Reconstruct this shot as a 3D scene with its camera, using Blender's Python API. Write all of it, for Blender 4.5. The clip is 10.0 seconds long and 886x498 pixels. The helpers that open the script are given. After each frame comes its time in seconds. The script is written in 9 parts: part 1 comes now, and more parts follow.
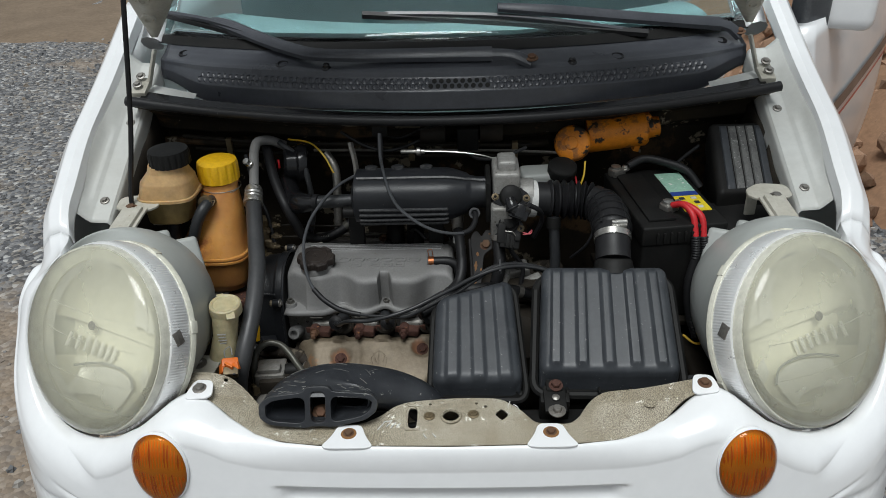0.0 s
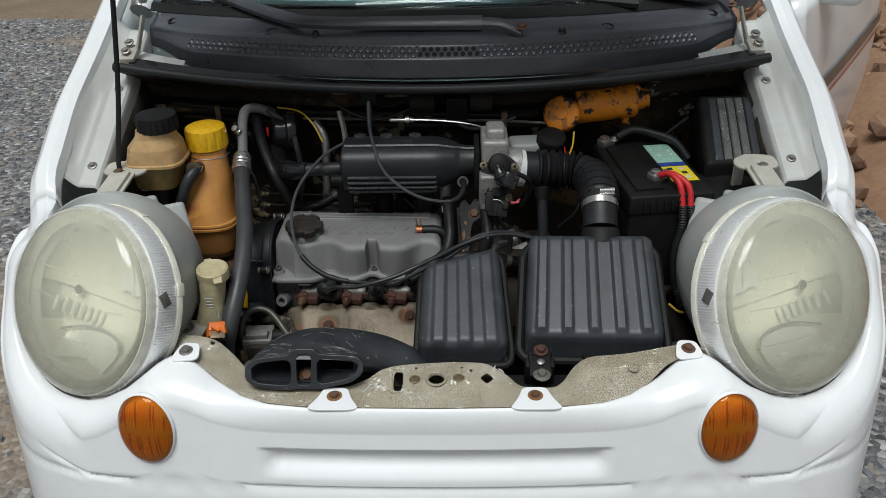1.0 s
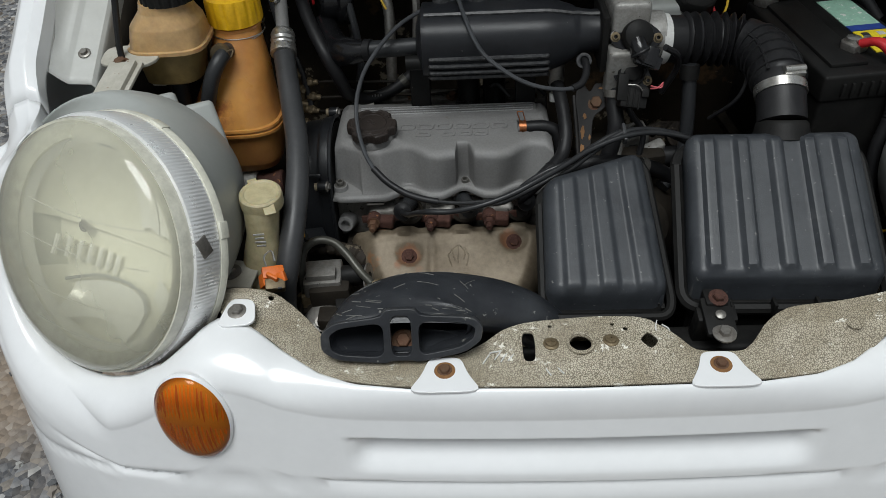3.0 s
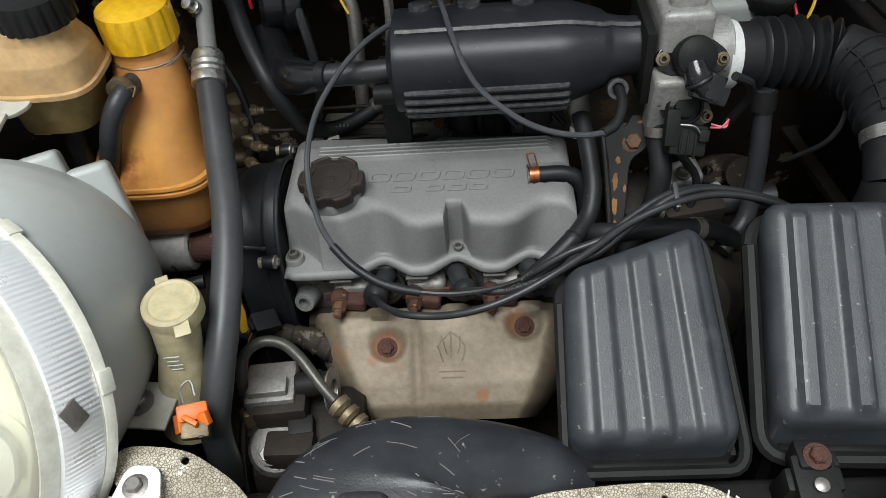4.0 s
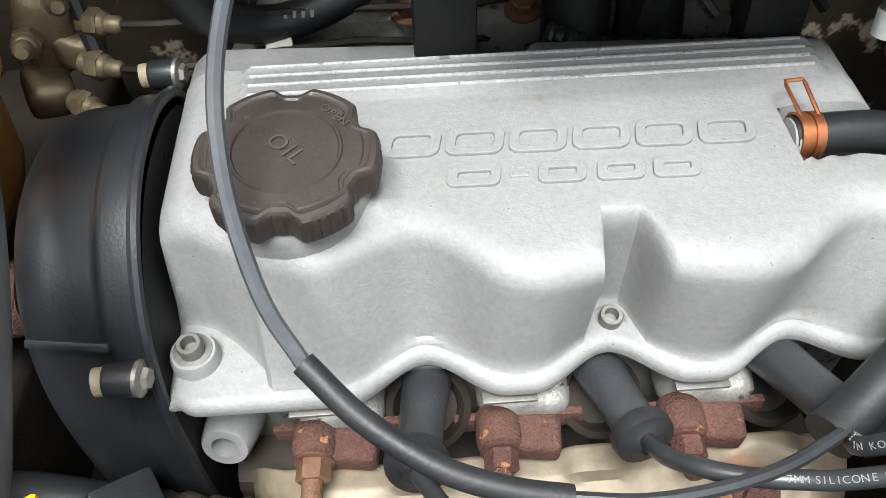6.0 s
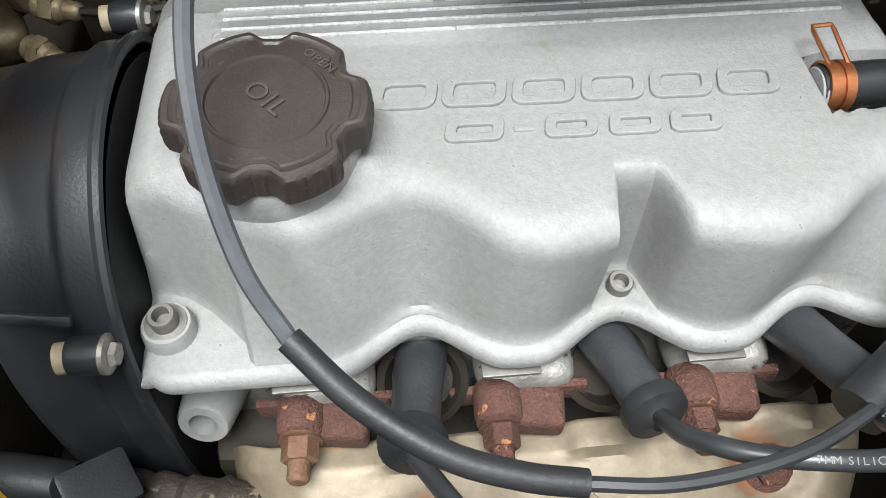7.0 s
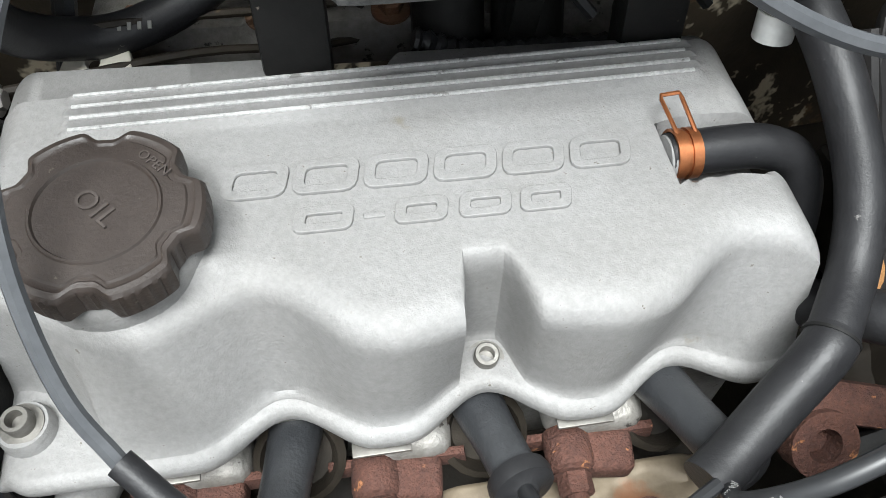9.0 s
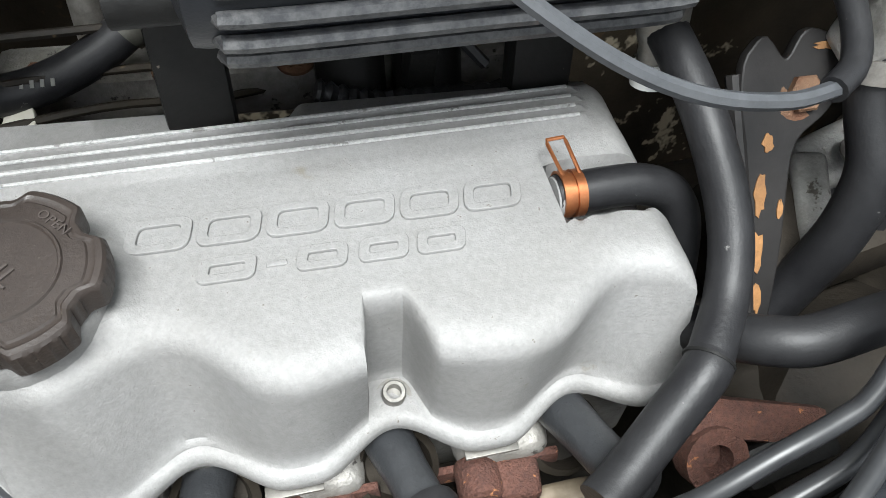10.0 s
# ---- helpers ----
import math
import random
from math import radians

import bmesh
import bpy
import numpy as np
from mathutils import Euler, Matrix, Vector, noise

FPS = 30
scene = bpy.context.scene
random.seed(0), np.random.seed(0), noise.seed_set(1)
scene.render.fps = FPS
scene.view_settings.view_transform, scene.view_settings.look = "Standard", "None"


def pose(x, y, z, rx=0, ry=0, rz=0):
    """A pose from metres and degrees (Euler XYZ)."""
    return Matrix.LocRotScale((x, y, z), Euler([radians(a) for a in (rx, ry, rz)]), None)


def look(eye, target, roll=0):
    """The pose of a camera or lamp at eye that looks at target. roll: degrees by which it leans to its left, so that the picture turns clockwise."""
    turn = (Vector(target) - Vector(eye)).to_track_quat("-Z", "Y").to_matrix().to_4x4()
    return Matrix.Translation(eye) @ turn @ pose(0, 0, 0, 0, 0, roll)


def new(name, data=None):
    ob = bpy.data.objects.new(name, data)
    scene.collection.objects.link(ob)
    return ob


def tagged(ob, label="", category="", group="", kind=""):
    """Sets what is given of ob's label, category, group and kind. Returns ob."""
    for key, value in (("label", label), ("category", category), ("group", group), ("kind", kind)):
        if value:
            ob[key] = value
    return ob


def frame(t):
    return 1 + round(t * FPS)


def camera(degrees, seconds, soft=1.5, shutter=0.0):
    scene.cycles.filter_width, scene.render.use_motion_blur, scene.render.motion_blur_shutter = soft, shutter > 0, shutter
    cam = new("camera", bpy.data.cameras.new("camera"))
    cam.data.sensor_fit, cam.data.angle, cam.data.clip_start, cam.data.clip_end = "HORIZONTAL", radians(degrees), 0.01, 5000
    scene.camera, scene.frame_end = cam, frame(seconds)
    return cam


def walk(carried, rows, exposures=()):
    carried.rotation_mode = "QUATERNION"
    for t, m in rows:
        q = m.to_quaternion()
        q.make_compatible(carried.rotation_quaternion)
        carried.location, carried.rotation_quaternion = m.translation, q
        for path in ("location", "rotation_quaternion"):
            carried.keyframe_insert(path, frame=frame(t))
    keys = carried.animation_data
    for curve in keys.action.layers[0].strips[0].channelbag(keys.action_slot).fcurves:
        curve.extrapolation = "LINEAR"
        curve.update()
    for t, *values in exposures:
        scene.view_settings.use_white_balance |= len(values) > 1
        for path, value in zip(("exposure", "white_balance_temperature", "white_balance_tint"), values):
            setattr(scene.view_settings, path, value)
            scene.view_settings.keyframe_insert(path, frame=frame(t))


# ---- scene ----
cam = camera(59.8, 10.0, soft=0.55)
PATH = [
    (0, (0.032, -0.06, 1.498), (-0.033, 1.679, 0.512), -2.0),
    (0.5, (0.042, -0.072, 1.493), (-0.013, 1.658, 0.491), -1.4),
    (1, (0.043, -0.079, 1.471), (-0.007, 1.642, 0.453), -1.3),
    (1.5, (0.014, 0.002, 1.442), (-0.046, 1.691, 0.371), -1.9),
    (2, (-0.049, 0.132, 1.403), (-0.113, 1.773, 0.261), -2.7),
    (2.2, (-0.085, 0.159, 1.392), (-0.156, 1.764, 0.2), -3.0),
    (3.3, (-0.115, 0.331, 1.333), (-0.202, 1.806, -0.015), -4.3),
    (3.5, (-0.102, 0.415, 1.319), (-0.201, 1.86, -0.06), -5.1),
    (3.8, (-0.094, 0.503, 1.292), (-0.192, 1.957, -0.078), -5.0),
    (4, (-0.092, 0.564, 1.297), (-0.208, 1.965, -0.126), -6.0),
    (4.5, (-0.131, 0.692, 1.224), (-0.285, 2.053, -0.233), -7.8),
    (5, (-0.198, 0.832, 1.108), (-0.278, 2.179, -0.368), -5.7),
    (5.5, (-0.215, 0.926, 1.025), (-0.214, 2.234, -0.488), -3.4),
    (6, (-0.206, 0.97, 0.982), (-0.142, 2.227, -0.572), -1.4),
    (6.2, (-0.204, 0.976, 0.972), (-0.128, 2.211, -0.599), -1.0),
    (7.3, (-0.214, 0.991, 0.96), (-0.092, 2.142, -0.671), 1.0),
    (7.5, (-0.21, 0.992, 0.959), (-0.085, 2.132, -0.679), 1.3),
    (8, (-0.204, 0.983, 0.961), (-0.059, 2.111, -0.684), 2.4),
    (8.5, (-0.195, 0.994, 0.974), (-0.018, 2.094, -0.687), 3.3),
    (9, (-0.168, 1.013, 0.982), (0.033, 2.149, -0.652), 1.5),
    (9.5, (-0.139, 1.013, 0.985), (0.183, 2.16, -0.621), 4.5),
    (10, (-0.154, 1.006, 0.997), (0.21, 2.173, -0.586), 5.1),
]
walk(cam, [(t, look(eye, target, roll)) for t, eye, target, roll in PATH],
     exposures=[(0, 0.14), (1.3, 0.12), (2, -0.02), (3.5, -0.02), (4, 0.8), (4.5, 1.25), (5, 1.75), (5.5, 2.25), (6, 2.3), (7.5, 2.12), (8.5, 2.12), (9.5, 2.18), (10, 2.2)])

# ---- light: bright overcast sky ----
world = bpy.data.worlds.new("overcast_sky")
scene.world = world
world.use_nodes = True
wn, wl = world.node_tree.nodes, world.node_tree.links
wn.clear()
w_out = wn.new("ShaderNodeOutputWorld")
w_bg = wn.new("ShaderNodeBackground")
w_sky = wn.new("ShaderNodeTexSky")
w_sky.sky_type = "NISHITA"
w_sky.sun_disc = False
w_sky.sun_elevation = radians(66)
w_sky.sun_rotation = radians(205)
w_sky.dust_density = 3.0
w_sky.air_density = 1.0
w_bg.inputs["Strength"].default_value = 0.062
w_hs = wn.new("ShaderNodeHueSaturation")
w_hs.inputs["Saturation"].default_value = 0.35
wl.new(w_sky.outputs[0], w_hs.inputs["Color"])
w_cl = wn.new("ShaderNodeMix")
w_cl.data_type = "RGBA"
w_cl.inputs[0].default_value = 0.55
w_cl.inputs[7].default_value = (5.25, 5.75, 5.95, 1)
wl.new(w_hs.outputs[0], w_cl.inputs[6])
wl.new(w_cl.outputs[2], w_bg.inputs["Color"])
wl.new(w_bg.outputs[0], w_out.inputs["Surface"])
sun = new("sun", bpy.data.lights.new("sun", "SUN"))
sun.data.energy = 2.5
sun.data.angle = radians(32)
sun.data.color = (0.955, 0.995, 1.0)
sun.matrix_world = look((-0.3, -0.136, 4.0), (0, 1.0, 0.7))

# ---- materials ----
def ramp(nt, src, stops):
    r = nt.nodes.new("ShaderNodeValToRGB")
    while len(r.color_ramp.elements) < len(stops):
        r.color_ramp.elements.new(0.5)
    for e, (p, c) in zip(r.color_ramp.elements, stops):
        e.position = p
        e.color = (*c, 1) if len(c) == 3 else c
    nt.links.new(src, r.inputs[0])
    return r.outputs[0]


def noise_tex(nt, scale, detail=4.0, rough=0.6, kind="ShaderNodeTexNoise", stretch=None):
    co = nt.nodes.new("ShaderNodeTexCoord")
    src = co.outputs["Object"]
    if stretch:
        mp = nt.nodes.new("ShaderNodeMapping")
        mp.inputs["Scale"].default_value = stretch
        nt.links.new(src, mp.inputs[0])
        src = mp.outputs[0]
    n = nt.nodes.new(kind)
    n.inputs["Scale"].default_value = scale
    if kind == "ShaderNodeTexNoise":
        n.inputs["Detail"].default_value = detail
        n.inputs["Roughness"].default_value = rough
    nt.links.new(src, n.inputs["Vector"])
    return n


def mix_rgb(nt, fac, a, b, mode="MIX"):
    m = nt.nodes.new("ShaderNodeMix")
    m.data_type = "RGBA"
    m.blend_type = mode
    for sock, v in ((m.inputs[0], fac), (m.inputs[6], a), (m.inputs[7], b)):
        if isinstance(v, (int, float)):
            sock.default_value = v
        elif isinstance(v, tuple):
            sock.default_value = (*v, 1)
        else:
            nt.links.new(v, sock)
    return m.outputs[2]


def pbr(name, col, col2=None, rough=0.5, metal=0.0, large=6.0, fine=90.0, bump=0.0, fine_bump=300.0,
        spots=None, spot_scale=40.0, spot_at=0.62, spots2=None, spot2_scale=12.0, spot2_at=0.62,
        coat=0.0, transmission=0.0, rough_var=0.12, spec=0.5, stretch=None, subsurface=0.0, vary=0.0, ior=1.45, grain=0.28, edge=None, edge_at=0.53):
    """Two-scale procedural surface: broad tone shifts, fine grain, optional spots and stains, bump."""
    m = bpy.data.materials.new(name)
    m.use_nodes = True
    nt = m.node_tree
    b = nt.nodes["Principled BSDF"]
    col2 = col2 or tuple(c * 0.72 for c in col)
    n1 = noise_tex(nt, large, 5, 0.62, stretch=stretch)
    n2 = noise_tex(nt, fine, 3, 0.7)
    c = mix_rgb(nt, ramp(nt, n1.outputs[0], [(0.32, (0, 0, 0)), (0.7, (1, 1, 1))]), col, col2)
    c = mix_rgb(nt, grain, c, ramp(nt, n2.outputs[0], [(0.3, tuple(v * 0.45 for v in col)), (0.72, tuple(min(1, v * 1.5) for v in col))]))
    if spots2:
        s2 = noise_tex(nt, spot2_scale, 6, 0.7)
        c = mix_rgb(nt, ramp(nt, s2.outputs[0], [(spot2_at, (0, 0, 0)), (spot2_at + 0.06, (1, 1, 1))]), c, spots2)
    if spots:
        s1 = noise_tex(nt, spot_scale, 4, 0.65)
        c = mix_rgb(nt, ramp(nt, s1.outputs[0], [(spot_at, (0, 0, 0)), (spot_at + 0.04, (1, 1, 1))]), c, spots)
    if vary:
        oi = nt.nodes.new("ShaderNodeObjectInfo")
        c = mix_rgb(nt, ramp(nt, oi.outputs["Random"], [(0, (0, 0, 0)), (1, (vary, vary, vary))]), c, tuple(v * 0.4 for v in col))
    if edge:
        ge = nt.nodes.new("ShaderNodeNewGeometry")
        wear = ramp(nt, ge.outputs["Pointiness"], [(edge_at, (0, 0, 0)), (edge_at + 0.06, (1, 1, 1))])
        n4 = noise_tex(nt, fine * 1.2, 4, 0.7)
        worn = mix_rgb(nt, 1.0, wear, ramp(nt, n4.outputs[0], [(0.38, (0.1, 0.1, 0.1)), (0.62, (1, 1, 1))]), "MULTIPLY")
        c = mix_rgb(nt, worn, c, edge)
    nt.links.new(c, b.inputs["Base Color"])
    rr = nt.nodes.new("ShaderNodeMapRange")
    rr.inputs[3].default_value = max(0.02, rough - rough_var)
    rr.inputs[4].default_value = min(1.0, rough + rough_var)
    nt.links.new(n1.outputs[0], rr.inputs[0])
    nt.links.new(rr.outputs[0], b.inputs["Roughness"])
    b.inputs["Metallic"].default_value = metal
    b.inputs["Coat Weight"].default_value = coat
    b.inputs["Coat Roughness"].default_value = 0.06
    b.inputs["Transmission Weight"].default_value = transmission
    b.inputs["Specular IOR Level"].default_value = spec
    b.inputs["IOR"].default_value = ior
    if subsurface:
        b.inputs["Subsurface Weight"].default_value = subsurface
        b.inputs["Subsurface Radius"].default_value = (0.02, 0.01, 0.004)
        b.inputs["Subsurface Scale"].default_value = 0.5
    if bump:
        n3 = noise_tex(nt, fine_bump, 3, 0.6)
        bp = nt.nodes.new("ShaderNodeBump")
        bp.inputs["Strength"].default_value = bump
        bp.inputs["Distance"].default_value = 0.002
        nt.links.new(n3.outputs[0], bp.inputs["Height"])
        nt.links.new(bp.outputs[0], b.inputs["Normal"])
    return m


def cracked_paint(name):
    """Primer on pressed steel with a crazed, scuffed surface."""
    m = bpy.data.materials.new(name)
    m.use_nodes = True
    nt = m.node_tree
    b = nt.nodes["Principled BSDF"]
    v = noise_tex(nt, 430, kind="ShaderNodeTexVoronoi")
    v.feature = "DISTANCE_TO_EDGE"
    warp = noise_tex(nt, 120, 3, 0.6)
    add = nt.nodes.new("ShaderNodeMix")
    add.data_type = "VECTOR"
    add.inputs[0].default_value = 0.0034
    co = nt.nodes.new("ShaderNodeTexCoord")
    nt.links.new(co.outputs["Object"], add.inputs[4])
    nt.links.new(warp.outputs[1], add.inputs[5])
    nt.links.new(add.outputs[1], v.inputs["Vector"])
    n1 = noise_tex(nt, 14, 5, 0.6)
    n2 = noise_tex(nt, 42, 6, 0.75)
    light = mix_rgb(nt, ramp(nt, n1.outputs[0], [(0.35, (0, 0, 0)), (0.68, (1, 1, 1))]), (0.56, 0.515, 0.41), (0.33, 0.28, 0.195))
    crack = ramp(nt, v.outputs[0], [(0.05, (1, 1, 1)), (0.16, (0, 0, 0))])
    c = mix_rgb(nt, crack, light, (0.145, 0.122, 0.085))
    c = mix_rgb(nt, ramp(nt, n2.outputs[0], [(0.615, (0, 0, 0)), (0.645, (1, 1, 1))]), c, (0.78, 0.76, 0.68))
    nt.links.new(c, b.inputs["Base Color"])
    b.inputs["Roughness"].default_value = 0.6
    bp = nt.nodes.new("ShaderNodeBump")
    bp.inputs["Strength"].default_value = 0.2
    bp.inputs["Distance"].default_value = 0.0006
    nt.links.new(ramp(nt, v.outputs[0], [(0.0, (0, 0, 0)), (0.3, (1, 1, 1))]), bp.inputs["Height"])
    nt.links.new(bp.outputs[0], b.inputs["Normal"])
    return m


M_WHITE = pbr("white_car_paint", (0.80, 0.81, 0.82), (0.775, 0.785, 0.79), rough=0.3, coat=0.6, large=3, fine=30, rough_var=0.05, grain=0.05,
              spots=(0.35, 0.33, 0.29), spot_scale=160, spot_at=0.80)
M_WHITE_IN = pbr("dusty_white_inner_paint", (0.52, 0.53, 0.51), (0.45, 0.45, 0.42), rough=0.45, large=7, fine=60, grain=0.07, spots2=(0.46, 0.43, 0.36), spot2_at=0.70)
M_BRACKET = pbr("dirty_beige_bracket_paint", (0.47, 0.455, 0.40), (0.36, 0.34, 0.28), rough=0.5, large=22, fine=120, grain=0.15, bump=0.15, spots=(0.20, 0.13, 0.075), spot_scale=90, spot_at=0.68)
# Teal of the trim stands in for the sky's reflection in the windscreen.
M_DASH = pbr("cabin_trim_sky_tint", (0.156, 0.2067, 0.2106), (0.1248, 0.1716, 0.1755), rough=0.7, large=2, fine=40, grain=0.1)
M_PANEL = cracked_paint("crazed_primer")
M_BLACKP = pbr("weathered_black_plastic", (0.028, 0.031, 0.036), (0.052, 0.057, 0.063), rough=0.40, large=18, fine=140, bump=0.12, fine_bump=700, edge=(0.10, 0.10, 0.10), spots2=(0.062, 0.065, 0.068), spot2_scale=10, spot2_at=0.60,
               spots=(0.19, 0.19, 0.18), spot_scale=150, spot_at=0.67)
M_LEAD = pbr("silicone_lead_rubber", (0.0154, 0.0161, 0.0175), (0.0266, 0.0273, 0.0287), rough=0.38, large=40, fine=220, spots=(0.12, 0.118, 0.11), spot_scale=160, spot_at=0.72)
M_CABLE = pbr("grey_sheathed_cable", (0.045, 0.048, 0.0525), (0.066, 0.069, 0.0735), rough=0.36, large=40, fine=240, bump=0.05, spots=(0.20, 0.20, 0.19), spot_scale=180, spot_at=0.72)
M_PLENUM = pbr("dark_plenum_plastic", (0.01224, 0.01332, 0.01584), (0.0216, 0.02304, 0.02664), rough=0.40, large=18, fine=140, bump=0.12, fine_bump=700, edge=(0.085, 0.085, 0.085), spots=(0.17, 0.17, 0.16), spot_scale=170, spot_at=0.70)
M_ACHOSE = pbr("weathered_grey_hose", (0.036, 0.037, 0.039), (0.058, 0.059, 0.061), rough=0.42, large=20, fine=180, bump=0.08, fine_bump=700, spots=(0.16, 0.155, 0.145), spot_scale=110, spot_at=0.69)
M_SCUFF = pbr("grey_scuff_in_plastic", (0.16, 0.16, 0.15), rough=0.7)
M_SNORK = pbr("scratched_black_plastic", (0.0165, 0.018, 0.02175), (0.0375, 0.0405, 0.045), rough=0.36, large=14, fine=120, bump=0.15, fine_bump=500, edge=(0.14, 0.14, 0.135),
              spots=(0.20, 0.20, 0.185), spot_scale=85, spot_at=0.67)
M_BLACKD = pbr("dusty_black_plastic", (0.007, 0.007, 0.007), (0.015, 0.0145, 0.0135), spec=0.22, rough=0.55, large=26, fine=160, bump=0.15,
               spots=(0.15, 0.135, 0.11), spot_scale=110, spot_at=0.72)
M_COWL = pbr("satin_black_cowl_plastic", (0.0408, 0.04335, 0.051), (0.0663, 0.0714, 0.0816), spec=0.6, rough=0.31, large=9, fine=120, bump=0.06, fine_bump=900)
M_GLOSSB = pbr("gloss_black_plastic", (0.008, 0.008, 0.009), (0.016, 0.016, 0.017), rough=0.2, large=12, fine=120,
               spots=(0.12, 0.115, 0.10), spot_scale=120, spot_at=0.76)
M_RUBBER = pbr("aged_black_rubber", (0.0096, 0.0096, 0.0108), (0.0192, 0.0192, 0.02), spec=0.40, rough=0.48, large=25, fine=200, bump=0.1, fine_bump=500,
               spots=(0.14, 0.135, 0.13), spot_scale=120, spot_at=0.71)
M_HOSE = pbr("dusty_grey_rubber_hose", (0.01872, 0.02016, 0.02232), (0.03744, 0.03888, 0.04104), rough=0.42, large=20, fine=180, bump=0.2, fine_bump=450,
             spots=(0.15, 0.145, 0.135), spot_scale=110, spot_at=0.69)
M_ALU = pbr("cast_aluminium_cover", (0.2226, 0.2205, 0.217), (0.1904, 0.1862, 0.1792), rough=0.56, metal=0.10, spec=0.26, large=17, fine=330, bump=0.24, fine_bump=800, grain=0.19, edge=(0.27, 0.27, 0.265), edge_at=0.56,
            spots2=(0.17, 0.157, 0.135), spot2_scale=26, spot2_at=0.66, spots=(0.10, 0.090, 0.074), spot_scale=330, spot_at=0.68)
M_TIMING = pbr("satin_black_moulded_plastic", (0.01007, 0.01085, 0.0124), (0.02093, 0.02247, 0.02558), rough=0.38, large=22, fine=160, bump=0.10, fine_bump=600, spots=(0.10, 0.10, 0.10), spot_scale=170, spot_at=0.70)
M_ALUD = pbr("grimy_cast_aluminium", (0.285, 0.2775, 0.2625), (0.15, 0.135, 0.1125), rough=0.5, metal=0.5, large=30, fine=200, bump=0.3, fine_bump=500,
             spots=(0.05, 0.045, 0.04), spot_scale=90, spot_at=0.62)
M_CASTING = pbr("pale_bare_casting", (0.36, 0.355, 0.34), (0.18, 0.17, 0.15), rough=0.45, metal=0.3, large=30, fine=220, bump=0.25, fine_bump=500, spots=(0.10, 0.09, 0.075), spot_scale=80, spot_at=0.64)
M_SCUFFED = pbr("scuffed_pale_paint", (0.42, 0.41, 0.38), (0.22, 0.215, 0.20), rough=0.55, large=30, fine=150, bump=0.2, spots=(0.05, 0.045, 0.04), spot_scale=45, spot_at=0.58)
M_CORRODED = pbr("corroded_brown_casting", (0.0315, 0.0234, 0.0162), (0.0117, 0.00855, 0.0063), rough=0.75, large=45, fine=220, bump=0.6, fine_bump=320, spots=(0.13, 0.108, 0.078), spot_scale=60, spot_at=0.58)
M_OCHRE = pbr("ochre_rust", (0.25, 0.122, 0.042), (0.16, 0.078, 0.032), rough=0.7, large=60, fine=260, bump=0.3)
M_STEELP = pbr("dull_olive_steel_pipe", (0.085, 0.083, 0.070), (0.045, 0.043, 0.036), rough=0.4, metal=0.4, large=40, fine=250, bump=0.1)
M_ZINC = pbr("bright_zinc_steel", (0.62, 0.61, 0.58), (0.42, 0.40, 0.36), rough=0.3, metal=0.9, large=60, fine=250)
M_STEEL = pbr("dull_steel", (0.30, 0.29, 0.27), (0.18, 0.16, 0.14), rough=0.45, metal=0.8, large=60, fine=250, bump=0.1)
M_RUST = pbr("rusty_iron", (0.084, 0.0344, 0.0232), (0.032, 0.016, 0.0144), rough=0.8, large=90, fine=520, bump=0.8, fine_bump=650, grain=0.5,
             spots=(0.28, 0.12, 0.05), spot_scale=120, spot_at=0.64)
M_RUSTB = pbr("rusty_bolt", (0.1125, 0.0495, 0.027), (0.1575, 0.105, 0.06375), rough=0.7, metal=0.3, large=90, fine=400, bump=0.4, fine_bump=700)
M_SHIELD = pbr("heat_tinted_shield_steel", (0.1943, 0.1588, 0.1126), (0.1324, 0.1002, 0.06533), rough=0.55, metal=0.3, large=10, fine=120, bump=0.15, fine_bump=200,
               spots=(0.12, 0.075, 0.045), spot_scale=70, spot_at=0.73, spots2=(0.25, 0.135, 0.07), spot2_scale=16, spot2_at=0.62)
M_SLEEVE = pbr("dusty_tan_sleeve", (0.30, 0.245, 0.16), (0.20, 0.155, 0.10), rough=0.6, large=60, fine=250, bump=0.2)
M_WORN = pbr("worn_bright_rib_metal", (0.558, 0.558, 0.549), (0.324, 0.324, 0.3195), rough=0.38, metal=0.3, large=90, fine=500, bump=0.3, fine_bump=700, grain=0.45, stretch=(0.35, 1, 1), spots=(0.24, 0.235, 0.225), spot_scale=140, spot_at=0.62)
M_SCREW = pbr("dull_zinc_screw", (0.1768, 0.17, 0.1564), (0.1224, 0.1156, 0.102), rough=0.45, metal=0.6, large=90, fine=300, bump=0.1)
def blots(mat, spots, col):
    """Rust stains of ragged outline round given points of a sheet."""
    nt = mat.node_tree
    b = nt.nodes["Principled BSDF"]
    c = b.inputs["Base Color"].links[0].from_socket
    co = nt.nodes.new("ShaderNodeTexCoord")
    n = noise_tex(nt, 55, 5, 0.7)
    for p, r in spots:
        d = nt.nodes.new("ShaderNodeVectorMath")
        d.operation = "DISTANCE"
        d.inputs[1].default_value = p
        nt.links.new(co.outputs["Object"], d.inputs[0])
        m = nt.nodes.new("ShaderNodeMath")
        m.operation = "MULTIPLY_ADD"
        nt.links.new(n.outputs[0], m.inputs[0])
        m.inputs[1].default_value = r * 1.6
        nt.links.new(d.outputs["Value"], m.inputs[2])
        c = mix_rgb(nt, ramp(nt, m.outputs[0], [(r * 1.55, (0.9, 0.9, 0.9)), (r * 1.95, (0, 0, 0))]), c, col)
    nt.links.new(c, b.inputs["Base Color"])


